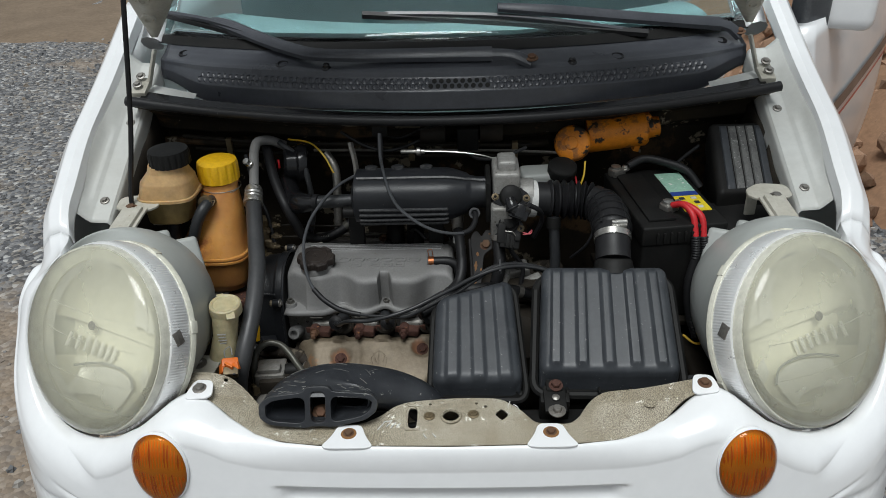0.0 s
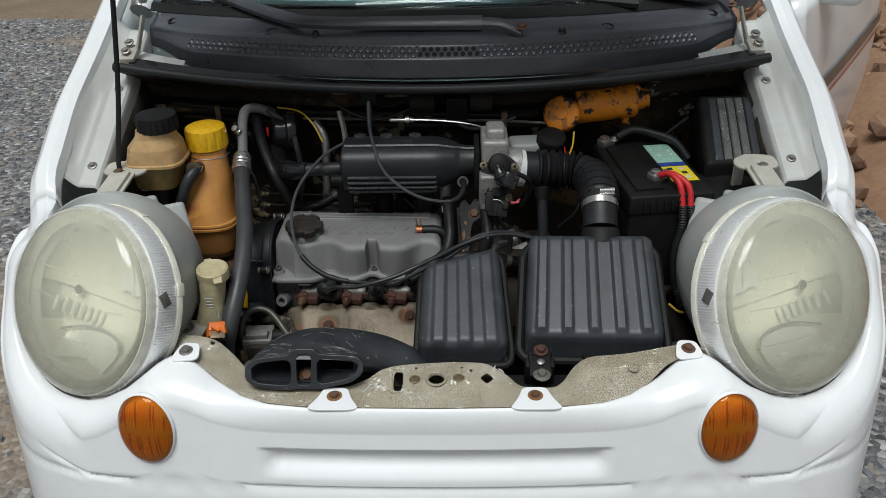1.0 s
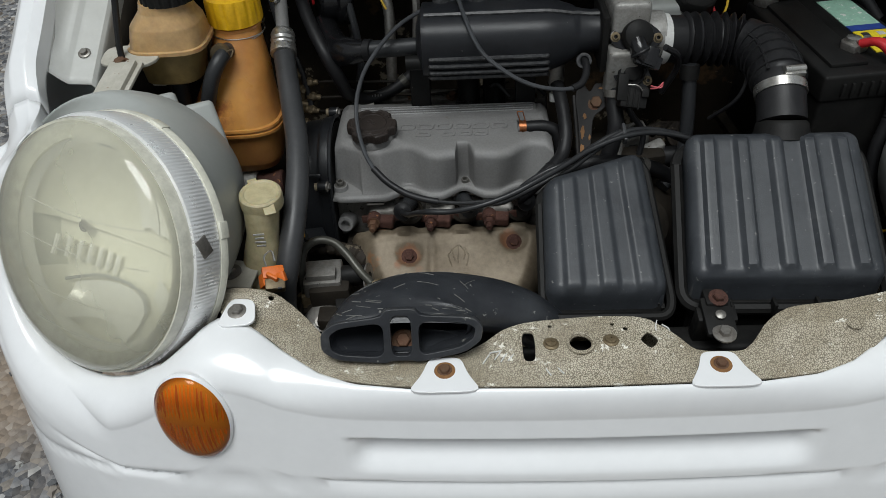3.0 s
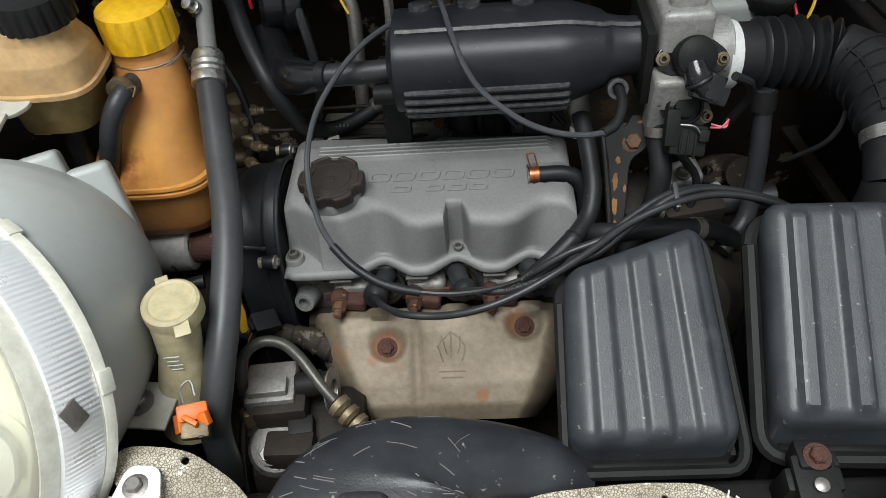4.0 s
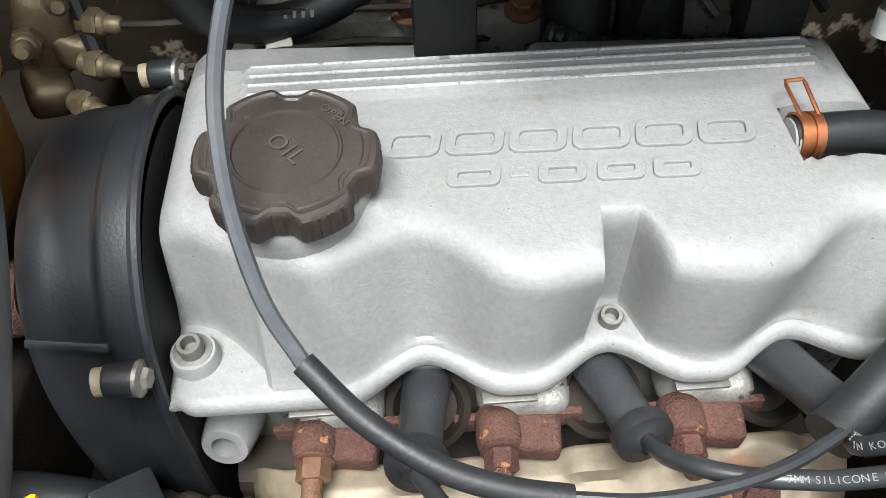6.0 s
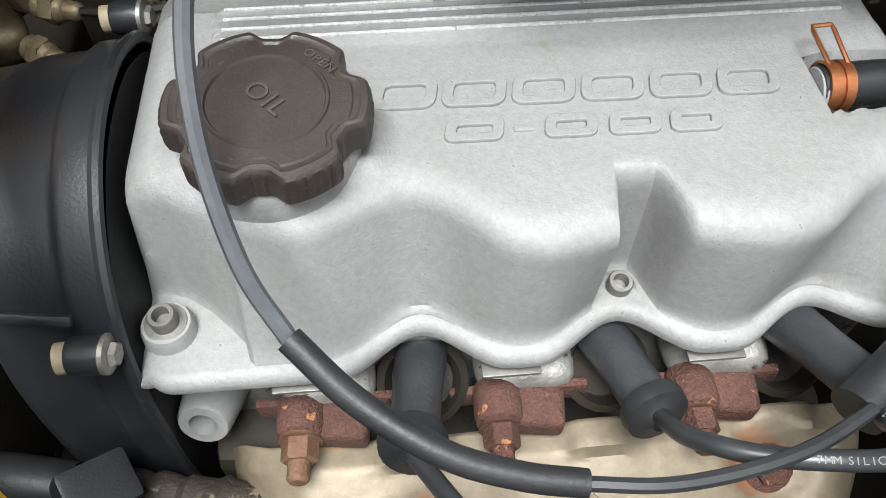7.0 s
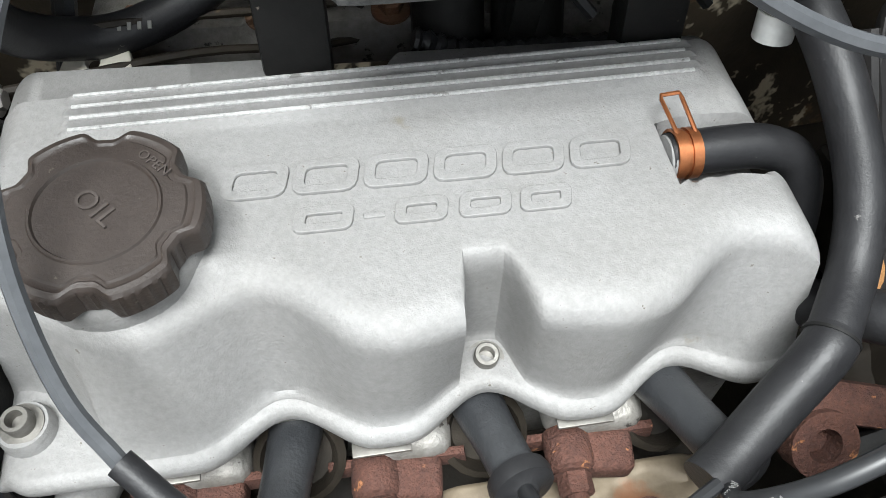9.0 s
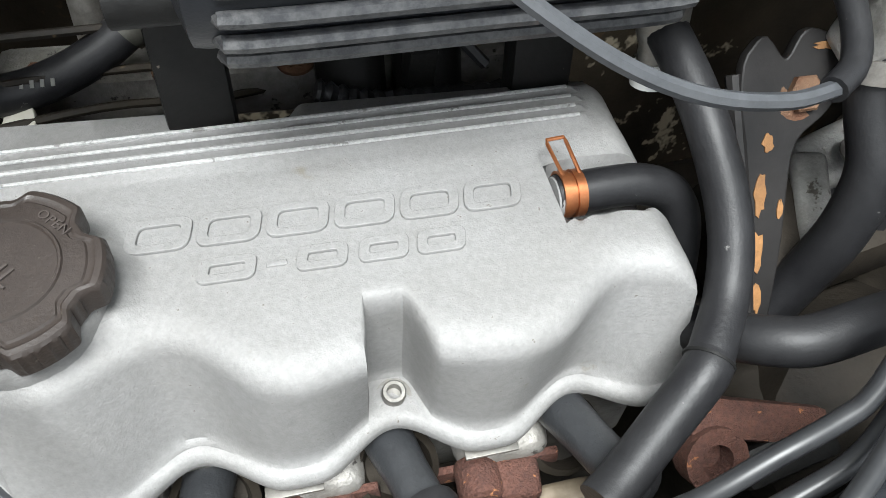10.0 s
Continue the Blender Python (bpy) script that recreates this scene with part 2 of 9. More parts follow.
blots(M_SHIELD, [((-0.057, -0.117, 0.2205), 0.016), ((-0.075, -0.128, 0.212), 0.008), ((-0.044, -0.134, 0.205), 0.007), ((0.088, -0.100, 0.231), 0.014), ((0.045, -0.165, 0.19), 0.008), ((-0.10, -0.16, 0.19), 0.006)], (0.20, 0.085, 0.04))
# Lettering is a lighter brown than the cap so that it reads.
M_CAPL = pbr("lighter_brown_cap_lettering", (0.0495, 0.0405, 0.036), (0.04125, 0.033, 0.02925), rough=0.55, large=30, fine=200)
M_CAP = pbr("brown_black_cap_plastic", (0.027, 0.021, 0.018), (0.0375, 0.02925, 0.0255), rough=0.45, large=30, fine=200, bump=0.15, fine_bump=600, spots=(0.085, 0.076, 0.062), spot_scale=300, spot_at=0.675)
M_TANK = pbr("amber_coolant_tank_plastic", (0.62, 0.300, 0.078), (0.30, 0.100, 0.032), rough=0.30, large=9, fine=50, subsurface=0.25, stretch=(1, 1, 1.1), grain=0.10, spots2=(0.62, 0.42, 0.17), spot2_scale=11, spot2_at=0.66)
blots(M_TANK, [((-0.028, -0.030, 0.095), 0.030), ((-0.020, -0.034, 0.115), 0.020)], (0.27, 0.082, 0.030))
M_TANKLOW = pbr("brown_stained_tank_plastic", (0.40, 0.19, 0.055), (0.21, 0.085, 0.030), rough=0.36, large=12, fine=60, subsurface=0.15, grain=0.12, spots=(0.10, 0.045, 0.02), spot_scale=60, spot_at=0.70)
M_YELLOW = pbr("yellow_cap_plastic", (0.86, 0.48, 0.012), (0.78, 0.40, 0.01), rough=0.4, large=20, fine=120)
M_CREAM = pbr("yellowed_translucent_plastic", (0.52, 0.34, 0.165), (0.40, 0.24, 0.10), rough=0.4, large=12, fine=60, subsurface=0.2)
M_OLIVE = pbr("olive_fluid_plastic", (0.22, 0.155, 0.06), (0.13, 0.09, 0.035), rough=0.4, large=14, fine=70)
M_IVORY = pbr("aged_ivory_plastic", (0.4675, 0.408, 0.2465), (0.3995, 0.3485, 0.2125), rough=0.5, large=16, fine=90, bump=0.06, subsurface=0.15)
M_HOUSING = pbr("pale_grey_lamp_housing", (0.36, 0.375, 0.36), (0.31, 0.325, 0.31), rough=0.4, large=9, fine=70, grain=0.05, spots=(0.35, 0.34, 0.30), spot_scale=60, spot_at=0.78)
M_RIM = pbr("ivory_lens_rim_plastic", (0.66, 0.65, 0.56), (0.56, 0.55, 0.46), rough=0.25, large=8, fine=60, coat=0.5)
M_CHROME = pbr("brushed_silver_bezel", (0.88, 0.885, 0.88), (0.83, 0.835, 0.83), rough=0.30, metal=0.45, large=30, fine=200, grain=0.05)
# Reflector tones stand in for reflections: pale for sky, darker for the middle band.
M_REFLB = pbr("aged_reflector_sky_pale", (0.86, 0.845, 0.72), (0.78, 0.765, 0.64), rough=0.32, metal=0.08, large=10, fine=60, grain=0.04)
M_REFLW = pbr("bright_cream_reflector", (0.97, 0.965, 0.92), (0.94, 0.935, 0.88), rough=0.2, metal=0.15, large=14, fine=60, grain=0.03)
M_REFLM = pbr("reflector_dim_reflection", (0.70, 0.695, 0.60), (0.62, 0.615, 0.52), rough=0.35, metal=0.08, large=12, fine=60, grain=0.05)
M_ORANGE = pbr("orange_painted_metal", (0.697, 0.2295, 0.0119), (0.561, 0.17, 0.0102), rough=0.5, large=15, fine=90, spots=(0.02, 0.018, 0.015), spot_scale=30, spot_at=0.555, spots2=(0.28, 0.105, 0.025), spot2_scale=22, spot2_at=0.52)
M_ORANGEP = pbr("orange_connector_plastic", (0.70, 0.16, 0.02), (0.60, 0.12, 0.015), rough=0.45, large=50, fine=200)
M_COPPER = pbr("copper_coloured_clamp", (0.3968, 0.1536, 0.064), (0.32, 0.1088, 0.0448), rough=0.35, metal=0.8, large=80, fine=300)
M_RED = pbr("red_cable_insulation", (0.55, 0.02, 0.025), (0.42, 0.015, 0.02), rough=0.45, large=60, fine=200)
M_YWIRE = pbr("yellow_wire_insulation", (0.70, 0.45, 0.03), (0.55, 0.33, 0.02), rough=0.45, large=60, fine=200)
M_GWIRE = pbr("green_wire_insulation", (0.02, 0.22, 0.10), (0.02, 0.16, 0.08), rough=0.45, large=60, fine=200)
M_PINK = pbr("pink_wire_insulation", (0.75, 0.16, 0.18), (0.6, 0.1, 0.12), rough=0.45, large=60, fine=200)
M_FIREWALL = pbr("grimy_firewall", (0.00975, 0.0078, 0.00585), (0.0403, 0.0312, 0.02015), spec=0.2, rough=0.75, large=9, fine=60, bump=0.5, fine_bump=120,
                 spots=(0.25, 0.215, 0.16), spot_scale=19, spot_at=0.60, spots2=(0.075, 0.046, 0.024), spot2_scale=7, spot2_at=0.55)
M_GRIME = pbr("oily_dark_metal", (0.011, 0.0095, 0.008), (0.042, 0.034, 0.025), spec=0.22, rough=0.65, large=14, fine=120, bump=0.3, fine_bump=200,
              spots=(0.14, 0.10, 0.06), spot_scale=40, spot_at=0.68)
M_BRASS = pbr("brown_brass_fitting", (0.2025, 0.1575, 0.09375), (0.105, 0.07875, 0.04875), rough=0.5, metal=0.5, large=50, fine=220, bump=0.2)
M_LABELG = pbr("pale_green_label", (0.36, 0.60, 0.46), (0.28, 0.50, 0.40), rough=0.5, large=40, fine=160, spots=(0.75, 0.78, 0.72), spot_scale=90, spot_at=0.6)
M_LABELY = pbr("yellow_label", (0.82, 0.62, 0.03), (0.74, 0.54, 0.02), rough=0.5, large=40, fine=200)
M_LABELB = pbr("blue_print", (0.03, 0.07, 0.30), rough=0.5)
M_PRINT = pbr("pale_print", (0.62, 0.62, 0.60), rough=0.6)
M_LEADPRINT = pbr("faded_grey_print", (0.15, 0.15, 0.147), rough=0.6)
M_DARKPRINT = pbr("dark_print", (0.03, 0.03, 0.035), rough=0.6)
M_STRIPER = pbr("red_stripe", (0.45, 0.03, 0.03), rough=0.35, coat=0.4)
M_STRIPEB = pbr("dark_grey_stripe", (0.05, 0.05, 0.055), rough=0.35, coat=0.4)


def gravel_mat(name):
    """Compacted gravel: packed small stones of mixed grey and brown, with dusty dirt patches."""
    g = bpy.data.materials.new(name)
    g.use_nodes = True
    nt = g.node_tree
    b = nt.nodes["Principled BSDF"]
    b.inputs["Roughness"].default_value = 0.9
    v = noise_tex(nt, 52, kind="ShaderNodeTexVoronoi")
    v2 = noise_tex(nt, 120, kind="ShaderNodeTexVoronoi")
    sep = nt.nodes.new("ShaderNodeSeparateColor")
    nt.links.new(v.outputs["Color"], sep.inputs[0])
    sep2 = nt.nodes.new("ShaderNodeSeparateColor")
    nt.links.new(v2.outputs["Color"], sep2.inputs[0])
    stone = ramp(nt, sep.outputs[0], [(0.0, (0.025, 0.026, 0.03)), (0.35, (0.09, 0.092, 0.10)), (0.6, (0.22, 0.225, 0.235)), (0.85, (0.20, 0.17, 0.135)), (1.0, (0.52, 0.52, 0.51))])
    grit = ramp(nt, sep2.outputs[1], [(0.0, (0.06, 0.06, 0.065)), (0.6, (0.19, 0.185, 0.18)), (1.0, (0.33, 0.30, 0.26))])
    c = mix_rgb(nt, 0.22, stone, grit)
    n1 = noise_tex(nt, 0.75, 5, 0.6)
    c = mix_rgb(nt, ramp(nt, n1.outputs[0], [(0.50, (0, 0, 0)), (0.62, (0.8, 0.8, 0.8))]), c, (0.27, 0.205, 0.145))
    nt.links.new(c, b.inputs["Base Color"])
    bp = nt.nodes.new("ShaderNodeBump")
    bp.inputs["Strength"].default_value = 0.9
    bp.inputs["Distance"].default_value = 0.012
    nt.links.new(v.outputs["Distance"], bp.inputs["Height"])
    bp.invert = True
    nt.links.new(bp.outputs[0], b.inputs["Normal"])
    return g


M_GROUND = gravel_mat("grey_gravel_ground")
M_STONE = pbr("gravel_stones", (0.24, 0.245, 0.25), (0.10, 0.102, 0.106), rough=0.9, large=30, fine=160, bump=0.4)
stone_nt = M_STONE.node_tree
stone_in = stone_nt.nodes["Principled BSDF"].inputs["Base Color"]
island = stone_nt.nodes.new("ShaderNodeNewGeometry")
stone_nt.links.new(mix_rgb(stone_nt, 0.75, stone_in.links[0].from_socket, ramp(stone_nt, island.outputs["Random Per Island"], [(0.0, (0.05, 0.052, 0.056)), (0.5, (0.19, 0.19, 0.195)), (0.8, (0.22, 0.17, 0.12)), (1.0, (0.45, 0.45, 0.44))])), stone_in)
M_SOIL = pbr("reddish_soil", (0.27, 0.155, 0.09), (0.19, 0.105, 0.062), rough=0.95, large=4, fine=40, bump=1.0, fine_bump=40)
M_SOILG = pbr("bare_grey_brown_soil", (0.20, 0.148, 0.102), (0.125, 0.090, 0.060), rough=0.95, large=3, fine=30, bump=0.8, fine_bump=45)
M_ROCK = pbr("reddish_brown_rocks", (0.36, 0.22, 0.14), (0.25, 0.14, 0.085), rough=0.9, large=8, fine=70, bump=0.6, fine_bump=90, vary=0.6)


def glass_like(name, col, rough=0.03, ior=1.5, trans=1.0):
    m = bpy.data.materials.new(name)
    m.use_nodes = True
    b = m.node_tree.nodes["Principled BSDF"]
    b.inputs["Base Color"].default_value = (*col, 1)
    b.inputs["Roughness"].default_value = rough
    b.inputs["IOR"].default_value = ior
    b.inputs["Transmission Weight"].default_value = trans
    return m


def lens_mat(name, col, haze_col, haze, gloss_rough=0.04):
    """A thin clear plastic shell, glossy outside and slightly cloudy."""
    m = bpy.data.materials.new(name)
    m.use_nodes = True
    nt = m.node_tree
    nt.nodes.remove(nt.nodes["Principled BSDF"])
    tr = nt.nodes.new("ShaderNodeBsdfTransparent")
    tr.inputs["Color"].default_value = (*col, 1)
    d = nt.nodes.new("ShaderNodeBsdfDiffuse")
    d.inputs["Color"].default_value = (*haze_col, 1)
    mx = nt.nodes.new("ShaderNodeMixShader")
    n = noise_tex(nt, 8, 4, 0.6)
    r = nt.nodes.new("ShaderNodeMapRange")
    r.inputs[3].default_value = max(0.0, haze - 0.10)
    r.inputs[4].default_value = haze + 0.10
    nt.links.new(n.outputs[0], r.inputs[0])
    nt.links.new(r.outputs[0], mx.inputs[0])
    nt.links.new(tr.outputs[0], mx.inputs[1])
    nt.links.new(d.outputs[0], mx.inputs[2])
    g = nt.nodes.new("ShaderNodeBsdfGlossy")
    g.inputs["Roughness"].default_value = gloss_rough
    fz = nt.nodes.new("ShaderNodeFresnel")
    fz.inputs["IOR"].default_value = 1.5
    mg = nt.nodes.new("ShaderNodeMixShader")
    nt.links.new(fz.outputs[0], mg.inputs[0])
    nt.links.new(mx.outputs[0], mg.inputs[1])
    nt.links.new(g.outputs[0], mg.inputs[2])
    nt.links.new(mg.outputs[0], nt.nodes["Material Output"].inputs["Surface"])
    return m


M_LENS = lens_mat("hazy_lamp_lens", (0.985, 0.98, 0.90), (0.97, 0.955, 0.80), 0.27)
# Strong orange haze brightens the lens in place of light returned from inside.
M_AMBER = lens_mat("amber_lens", (1.0, 0.56, 0.03), (1.0, 0.25, 0.0), 0.16, 0.02)
# Lit and shaded tones of the same amber plastic.
M_FLUTE = pbr("lit_amber_flute", (1.0, 0.56, 0.014), (0.96, 0.42, 0.010), rough=0.3, spec=0.25, large=60, fine=200, grain=0.1)
M_FLUTED = pbr("shaded_amber_flute", (0.42, 0.085, 0.005), (0.58, 0.15, 0.006), rough=0.3, spec=0.25, large=60, fine=200, grain=0.1)
M_SCREEN = glass_like("green_tinted_windscreen", (0.70, 0.90, 0.91), 0.02)
M_SCREEN.node_tree.nodes["Principled BSDF"].inputs["Specular IOR Level"].default_value = 0.3

# ---- building tools ----
ORIGIN = {}


def thing(name, label, category, at=(0, 0, 0), group="", kind=""):
    ob = new(name)
    ob.empty_display_size = 0.05
    ob.location = at
    ORIGIN[ob.name] = Vector(at)
    return tagged(ob, label, category, group, kind)


def part(name, bm, material, parent, label="", smooth=True):
    """Links a bmesh in world metres as one mesh under a thing or a part."""
    at = ORIGIN[parent.name]
    bmesh.ops.translate(bm, verts=bm.verts, vec=-at)
    me = bpy.data.meshes.new(name)
    bm.to_mesh(me)
    bm.free()
    if smooth:
        me.polygons.foreach_set("use_smooth", [True] * len(me.polygons))
        me.set_sharp_from_angle(angle=radians(38))
    me.materials.append(material)
    ob = new(name, me)
    ob.parent = parent
    ORIGIN[ob.name] = at
    return tagged(ob, label)


def solo(name, bm, material, label, category, group="", kind="", smooth=True):
    """A thing that is one mesh."""
    me = bpy.data.meshes.new(name)
    lo = Vector((min(v.co.x for v in bm.verts) + max(v.co.x for v in bm.verts), min(v.co.y for v in bm.verts) + max(v.co.y for v in bm.verts), 0)) / 2
    lo.z = min(v.co.z for v in bm.verts)
    bmesh.ops.translate(bm, verts=bm.verts, vec=-lo)
    bm.to_mesh(me)
    bm.free()
    if smooth:
        me.polygons.foreach_set("use_smooth", [True] * len(me.polygons))
        me.set_sharp_from_angle(angle=radians(38))
    me.materials.append(material)
    ob = new(name, me)
    ob.location = lo
    ORIGIN[ob.name] = lo
    return tagged(ob, label, category, group, kind)


def solidify(ob, t):
    md = ob.modifiers.new("thickness", "SOLIDIFY")
    md.thickness = t
    md.offset = 0
    return ob


def spline(pts, n):
    """Points along a smooth curve through pts."""
    p = [Vector(q) for q in pts]
    if len(p) == 2:
        return [p[0].lerp(p[1], i / n) for i in range(n + 1)]
    p = [p[0] * 2 - p[1]] + p + [p[-1] * 2 - p[-2]]
    out = []
    k = len(p) - 3
    for i in range(k):
        a, b, c, d = p[i:i + 4]
        m = max(2, n // k)
        for j in range(m):
            t = j / m
            out.append(0.5 * ((2 * b) + (c - a) * t + (2 * a - 5 * b + 4 * c - d) * t * t + (3 * b - a - 3 * c + d) * t ** 3))
    out.append(p[-2])
    return out


def tube(pts, r, n=40, seg=10, bm=None, caps=True, raw=False, squash=1.0):
    """A round bar or hose along a smooth curve; r is a number or radii spread evenly over its length."""
    bm = bm or bmesh.new()
    line = [Vector(q) for q in pts] if raw else spline(pts, n)
    m = len(line)
    rad = np.interp(np.linspace(0, 1, m), np.linspace(0, 1, len(r)), r).tolist() if isinstance(r, (list, tuple)) else [r] * m
    t0 = (line[1] - line[0]).normalized()
    nrm = t0.orthogonal().normalized()
    rings = []
    for i, q in enumerate(line):
        t = (line[min(i + 1, m - 1)] - line[max(i - 1, 0)]).normalized()
        nrm = (nrm - t * nrm.dot(t)).normalized()
        bi = t.cross(nrm)
        rings.append([bm.verts.new(q + rad[i] * (math.cos(a) * nrm + squash * math.sin(a) * bi)) for a in (2 * math.pi * k / seg for k in range(seg))])
    for a, b in zip(rings, rings[1:]):
        for k in range(seg):
            bm.faces.new((a[k], a[(k + 1) % seg], b[(k + 1) % seg], b[k]))
    if caps:
        bm.faces.new(rings[0][::-1])
        bm.faces.new(rings[-1])
    return bm


def frame_z(at, axis, up=(0, 0, 1)):
    """A pose at a place whose local z runs along axis."""
    z = Vector(axis).normalized()
    x = Vector(up).cross(z)
    if x.length < 1e-4:
        x = Vector((1, 0, 0))
    x.normalize()
    y = z.cross(x)
    return Matrix.Translation(at) @ Matrix((x, y, z)).transposed().to_4x4()


def lathe(profile, at=(0, 0, 0), axis=(0, 0, 1), seg=24, bm=None, lobes=None, caps=True):
    """Turned shape: (radius, height) pairs round axis. lobes(angle, radius, height) may reshape the radius."""
    bm = bm or bmesh.new()
    m = frame_z(at, axis)
    rings = []
    for r, h in profile:
        if r < 1e-5:
            rings.append([bm.verts.new(m @ Vector((0, 0, h)))])
        else:
            rings.append([bm.verts.new(m @ Vector(((lobes(a, r, h) if lobes else r) * math.cos(a), (lobes(a, r, h) if lobes else r) * math.sin(a), h)))
                          for a in (2 * math.pi * k / seg for k in range(seg))])
    for a, b in zip(rings, rings[1:]):
        for k in range(seg):
            k2 = (k + 1) % seg
            if len(a) == 1 and len(b) == 1:
                continue
            if len(a) == 1:
                bm.faces.new((a[0], b[k2], b[k]))
            elif len(b) == 1:
                bm.faces.new((a[k], a[k2], b[0]))
            else:
                bm.faces.new((a[k], a[k2], b[k2], b[k]))
    if caps and len(rings[0]) > 1:
        bm.faces.new(rings[0][::-1])
    if caps and len(rings[-1]) > 1:
        bm.faces.new(rings[-1])
    bmesh.ops.recalc_face_normals(bm, faces=bm.faces)
    return bm


def box(size, m=None, bevel=0.004, seg=2, bm=None, taper=1.0):
    """A bevelled block centred on the pose m; taper scales its top."""
    one = bmesh.new()
    bmesh.ops.create_cube(one, size=1)
    for v in one.verts:
        k = taper if v.co.z > 0 else 1
        v.co = Vector((v.co.x * size[0] * k, v.co.y * size[1] * k, v.co.z * size[2]))
    if bevel:
        bmesh.ops.bevel(one, geom=one.edges[:] + one.verts[:], offset=bevel, segments=seg, affect="EDGES", profile=0.6)
    if m:
        one.transform(m)
    if bm is None:
        return one
    join(bm, one)
    return bm


def join(bm, other):
    me = bpy.data.meshes.new("tmp")
    other.to_mesh(me)
    other.free()
    bm.from_mesh(me)
    bpy.data.meshes.remove(me)
    return bm


def grid(nu, nv, f, bm=None, close_u=False):
    """A sheet of points f(u, v), u and v from 0 to 1."""
    bm = bm or bmesh.new()
    vs = [[bm.verts.new(f(i / nu, j / nv)) for j in range(nv + 1)] for i in range(nu + (0 if close_u else 1))]
    for i in range(nu):
        a, b = vs[i], vs[(i + 1) % len(vs)]
        for j in range(nv):
            bm.faces.new((a[j], b[j], b[j + 1], a[j + 1]))
    return bm


def plate(outline, holes, z0, z1, m=None):
    """A flat plate with holes, from closed outlines, between two heights of its own frame."""
    cu = bpy.data.curves.new("plate", "CURVE")
    cu.dimensions = "2D"
    cu.fill_mode = "BOTH"
    cu.extrude = (z1 - z0) / 2
    cu.bevel_depth = min(0.0012, (z1 - z0) / 4)
    cu.bevel_resolution = 1
    for loop in [outline] + list(holes):
        s = cu.splines.new("POLY")
        s.points.add(len(loop) - 1)
        for p, (x, y) in zip(s.points, loop):
            p.co = (x, y, 0, 1)
        s.use_cyclic_u = True
    ob = bpy.data.objects.new("plate", cu)
    me = bpy.data.meshes.new_from_object(ob)
    bm = bmesh.new()
    bm.from_mesh(me)
    bmesh.ops.translate(bm, verts=bm.verts, vec=(0, 0, (z0 + z1) / 2))
    if m:
        bm.transform(m)
    bpy.data.objects.remove(ob)
    bpy.data.curves.remove(cu)
    bpy.data.meshes.remove(me)
    return bm


def round_loop(pts, n=4):
    """A closed outline with its corners softened."""
    p = [Vector((x, y, 0)) for x, y in pts]
    out = []
    for i in range(len(p)):
        a, b, c = p[i - 1], p[i], p[(i + 1) % len(p)]
        q0, q1 = b.lerp(a, 0.3), b.lerp(c, 0.3)
        for k in range(n + 1):
            t = k / n
            q = q0 * (1 - t) ** 2 + b * 2 * t * (1 - t) + q1 * t * t
            out.append((q.x, q.y))
    return out


def circle(cx, cy, r, n=20):
    return [(cx + r * math.cos(2 * math.pi * k / n), cy + r * math.sin(2 * math.pi * k / n)) for k in range(n)]


def words(text, size, m, depth=0.0004, spacing=1.0, shear=0.0):
    """Raised lettering in the built-in font, centred on the pose m."""
    cu = bpy.data.curves.new("words", "FONT")
    cu.body, cu.size, cu.extrude, cu.align_x, cu.align_y = text, size, depth, "CENTER", "CENTER"
    cu.space_character, cu.shear, cu.resolution_u = spacing, shear, 3
    ob = bpy.data.objects.new("words", cu)
    me = bpy.data.meshes.new_from_object(ob)
    bm = bmesh.new()
    bm.from_mesh(me)
    bm.transform(m)
    bpy.data.objects.remove(ob)
    bpy.data.curves.remove(cu)
    bpy.data.meshes.remove(me)
    return bm


def hex_bolt(at, axis=(0, 0, 1), r=0.006, h=0.005, washer=1.55, bm=None, flange=True):
    """A hexagon-head bolt on its washer."""
    bm = bm or bmesh.new()
    if flange:
        lathe([(r * 0.9, -0.001), (r * washer, -0.001), (r * washer, 0.0008), (r * 1.2, 0.0016), (r * 0.9, 0.0016)], at, axis, 20, bm)
    lathe([(r, 0.001), (r, h - 0.001), (r * 0.86, h), (0, h)], at, axis, 6, bm)
    return bm


def screw(at, axis=(0, 0, 1), r=0.006, h=0.006, bm=None):
    """A round-headed socket screw on a washer."""
    bm = lathe([(r * 1.5, 0), (r * 1.5, 0.0012), (r, 0.0014), (r, h - 0.0008), (r * 0.9, h), (r * 0.62, h), (r * 0.60, h - 0.006), (0, h - 0.006)], at, axis, 24, bm)
    return bm


def smooth_step(a, b, x):
    t = max(0.0, min(1.0, (x - a) / (b - a)))
    return t * t * (3 - 2 * t)



# ---- ground and surroundings ----
def far_ground():
    bm = bmesh.new()
    R = [0.0, 1.5, 3, 5, 8, 14, 30, 80, 300, 1500]
    rings = [[bm.verts.new((0, 1, 0))]]
    for r in R[1:]:
        rings.append([bm.verts.new((r * math.cos(a), 1 + r * math.sin(a), 0.012 * math.sin(3 * a + r) if r < 20 else 0)) for a in (2 * math.pi * k / 48 for k in range(48))])
    for k in range(48):
        bm.faces.new((rings[0][0], rings[1][k], rings[1][(k + 1) % 48]))
    for a, b in zip(rings[1:], rings[2:]):
        for k in range(48):
            bm.faces.new((a[k], b[k], b[(k + 1) % 48], a[(k + 1) % 48]))
    return bm


ground = solo("ground", far_ground(), M_GROUND, "grey gravel ground with patches of brown dirt", "ground", kind="structure")
ground.location.z = 0


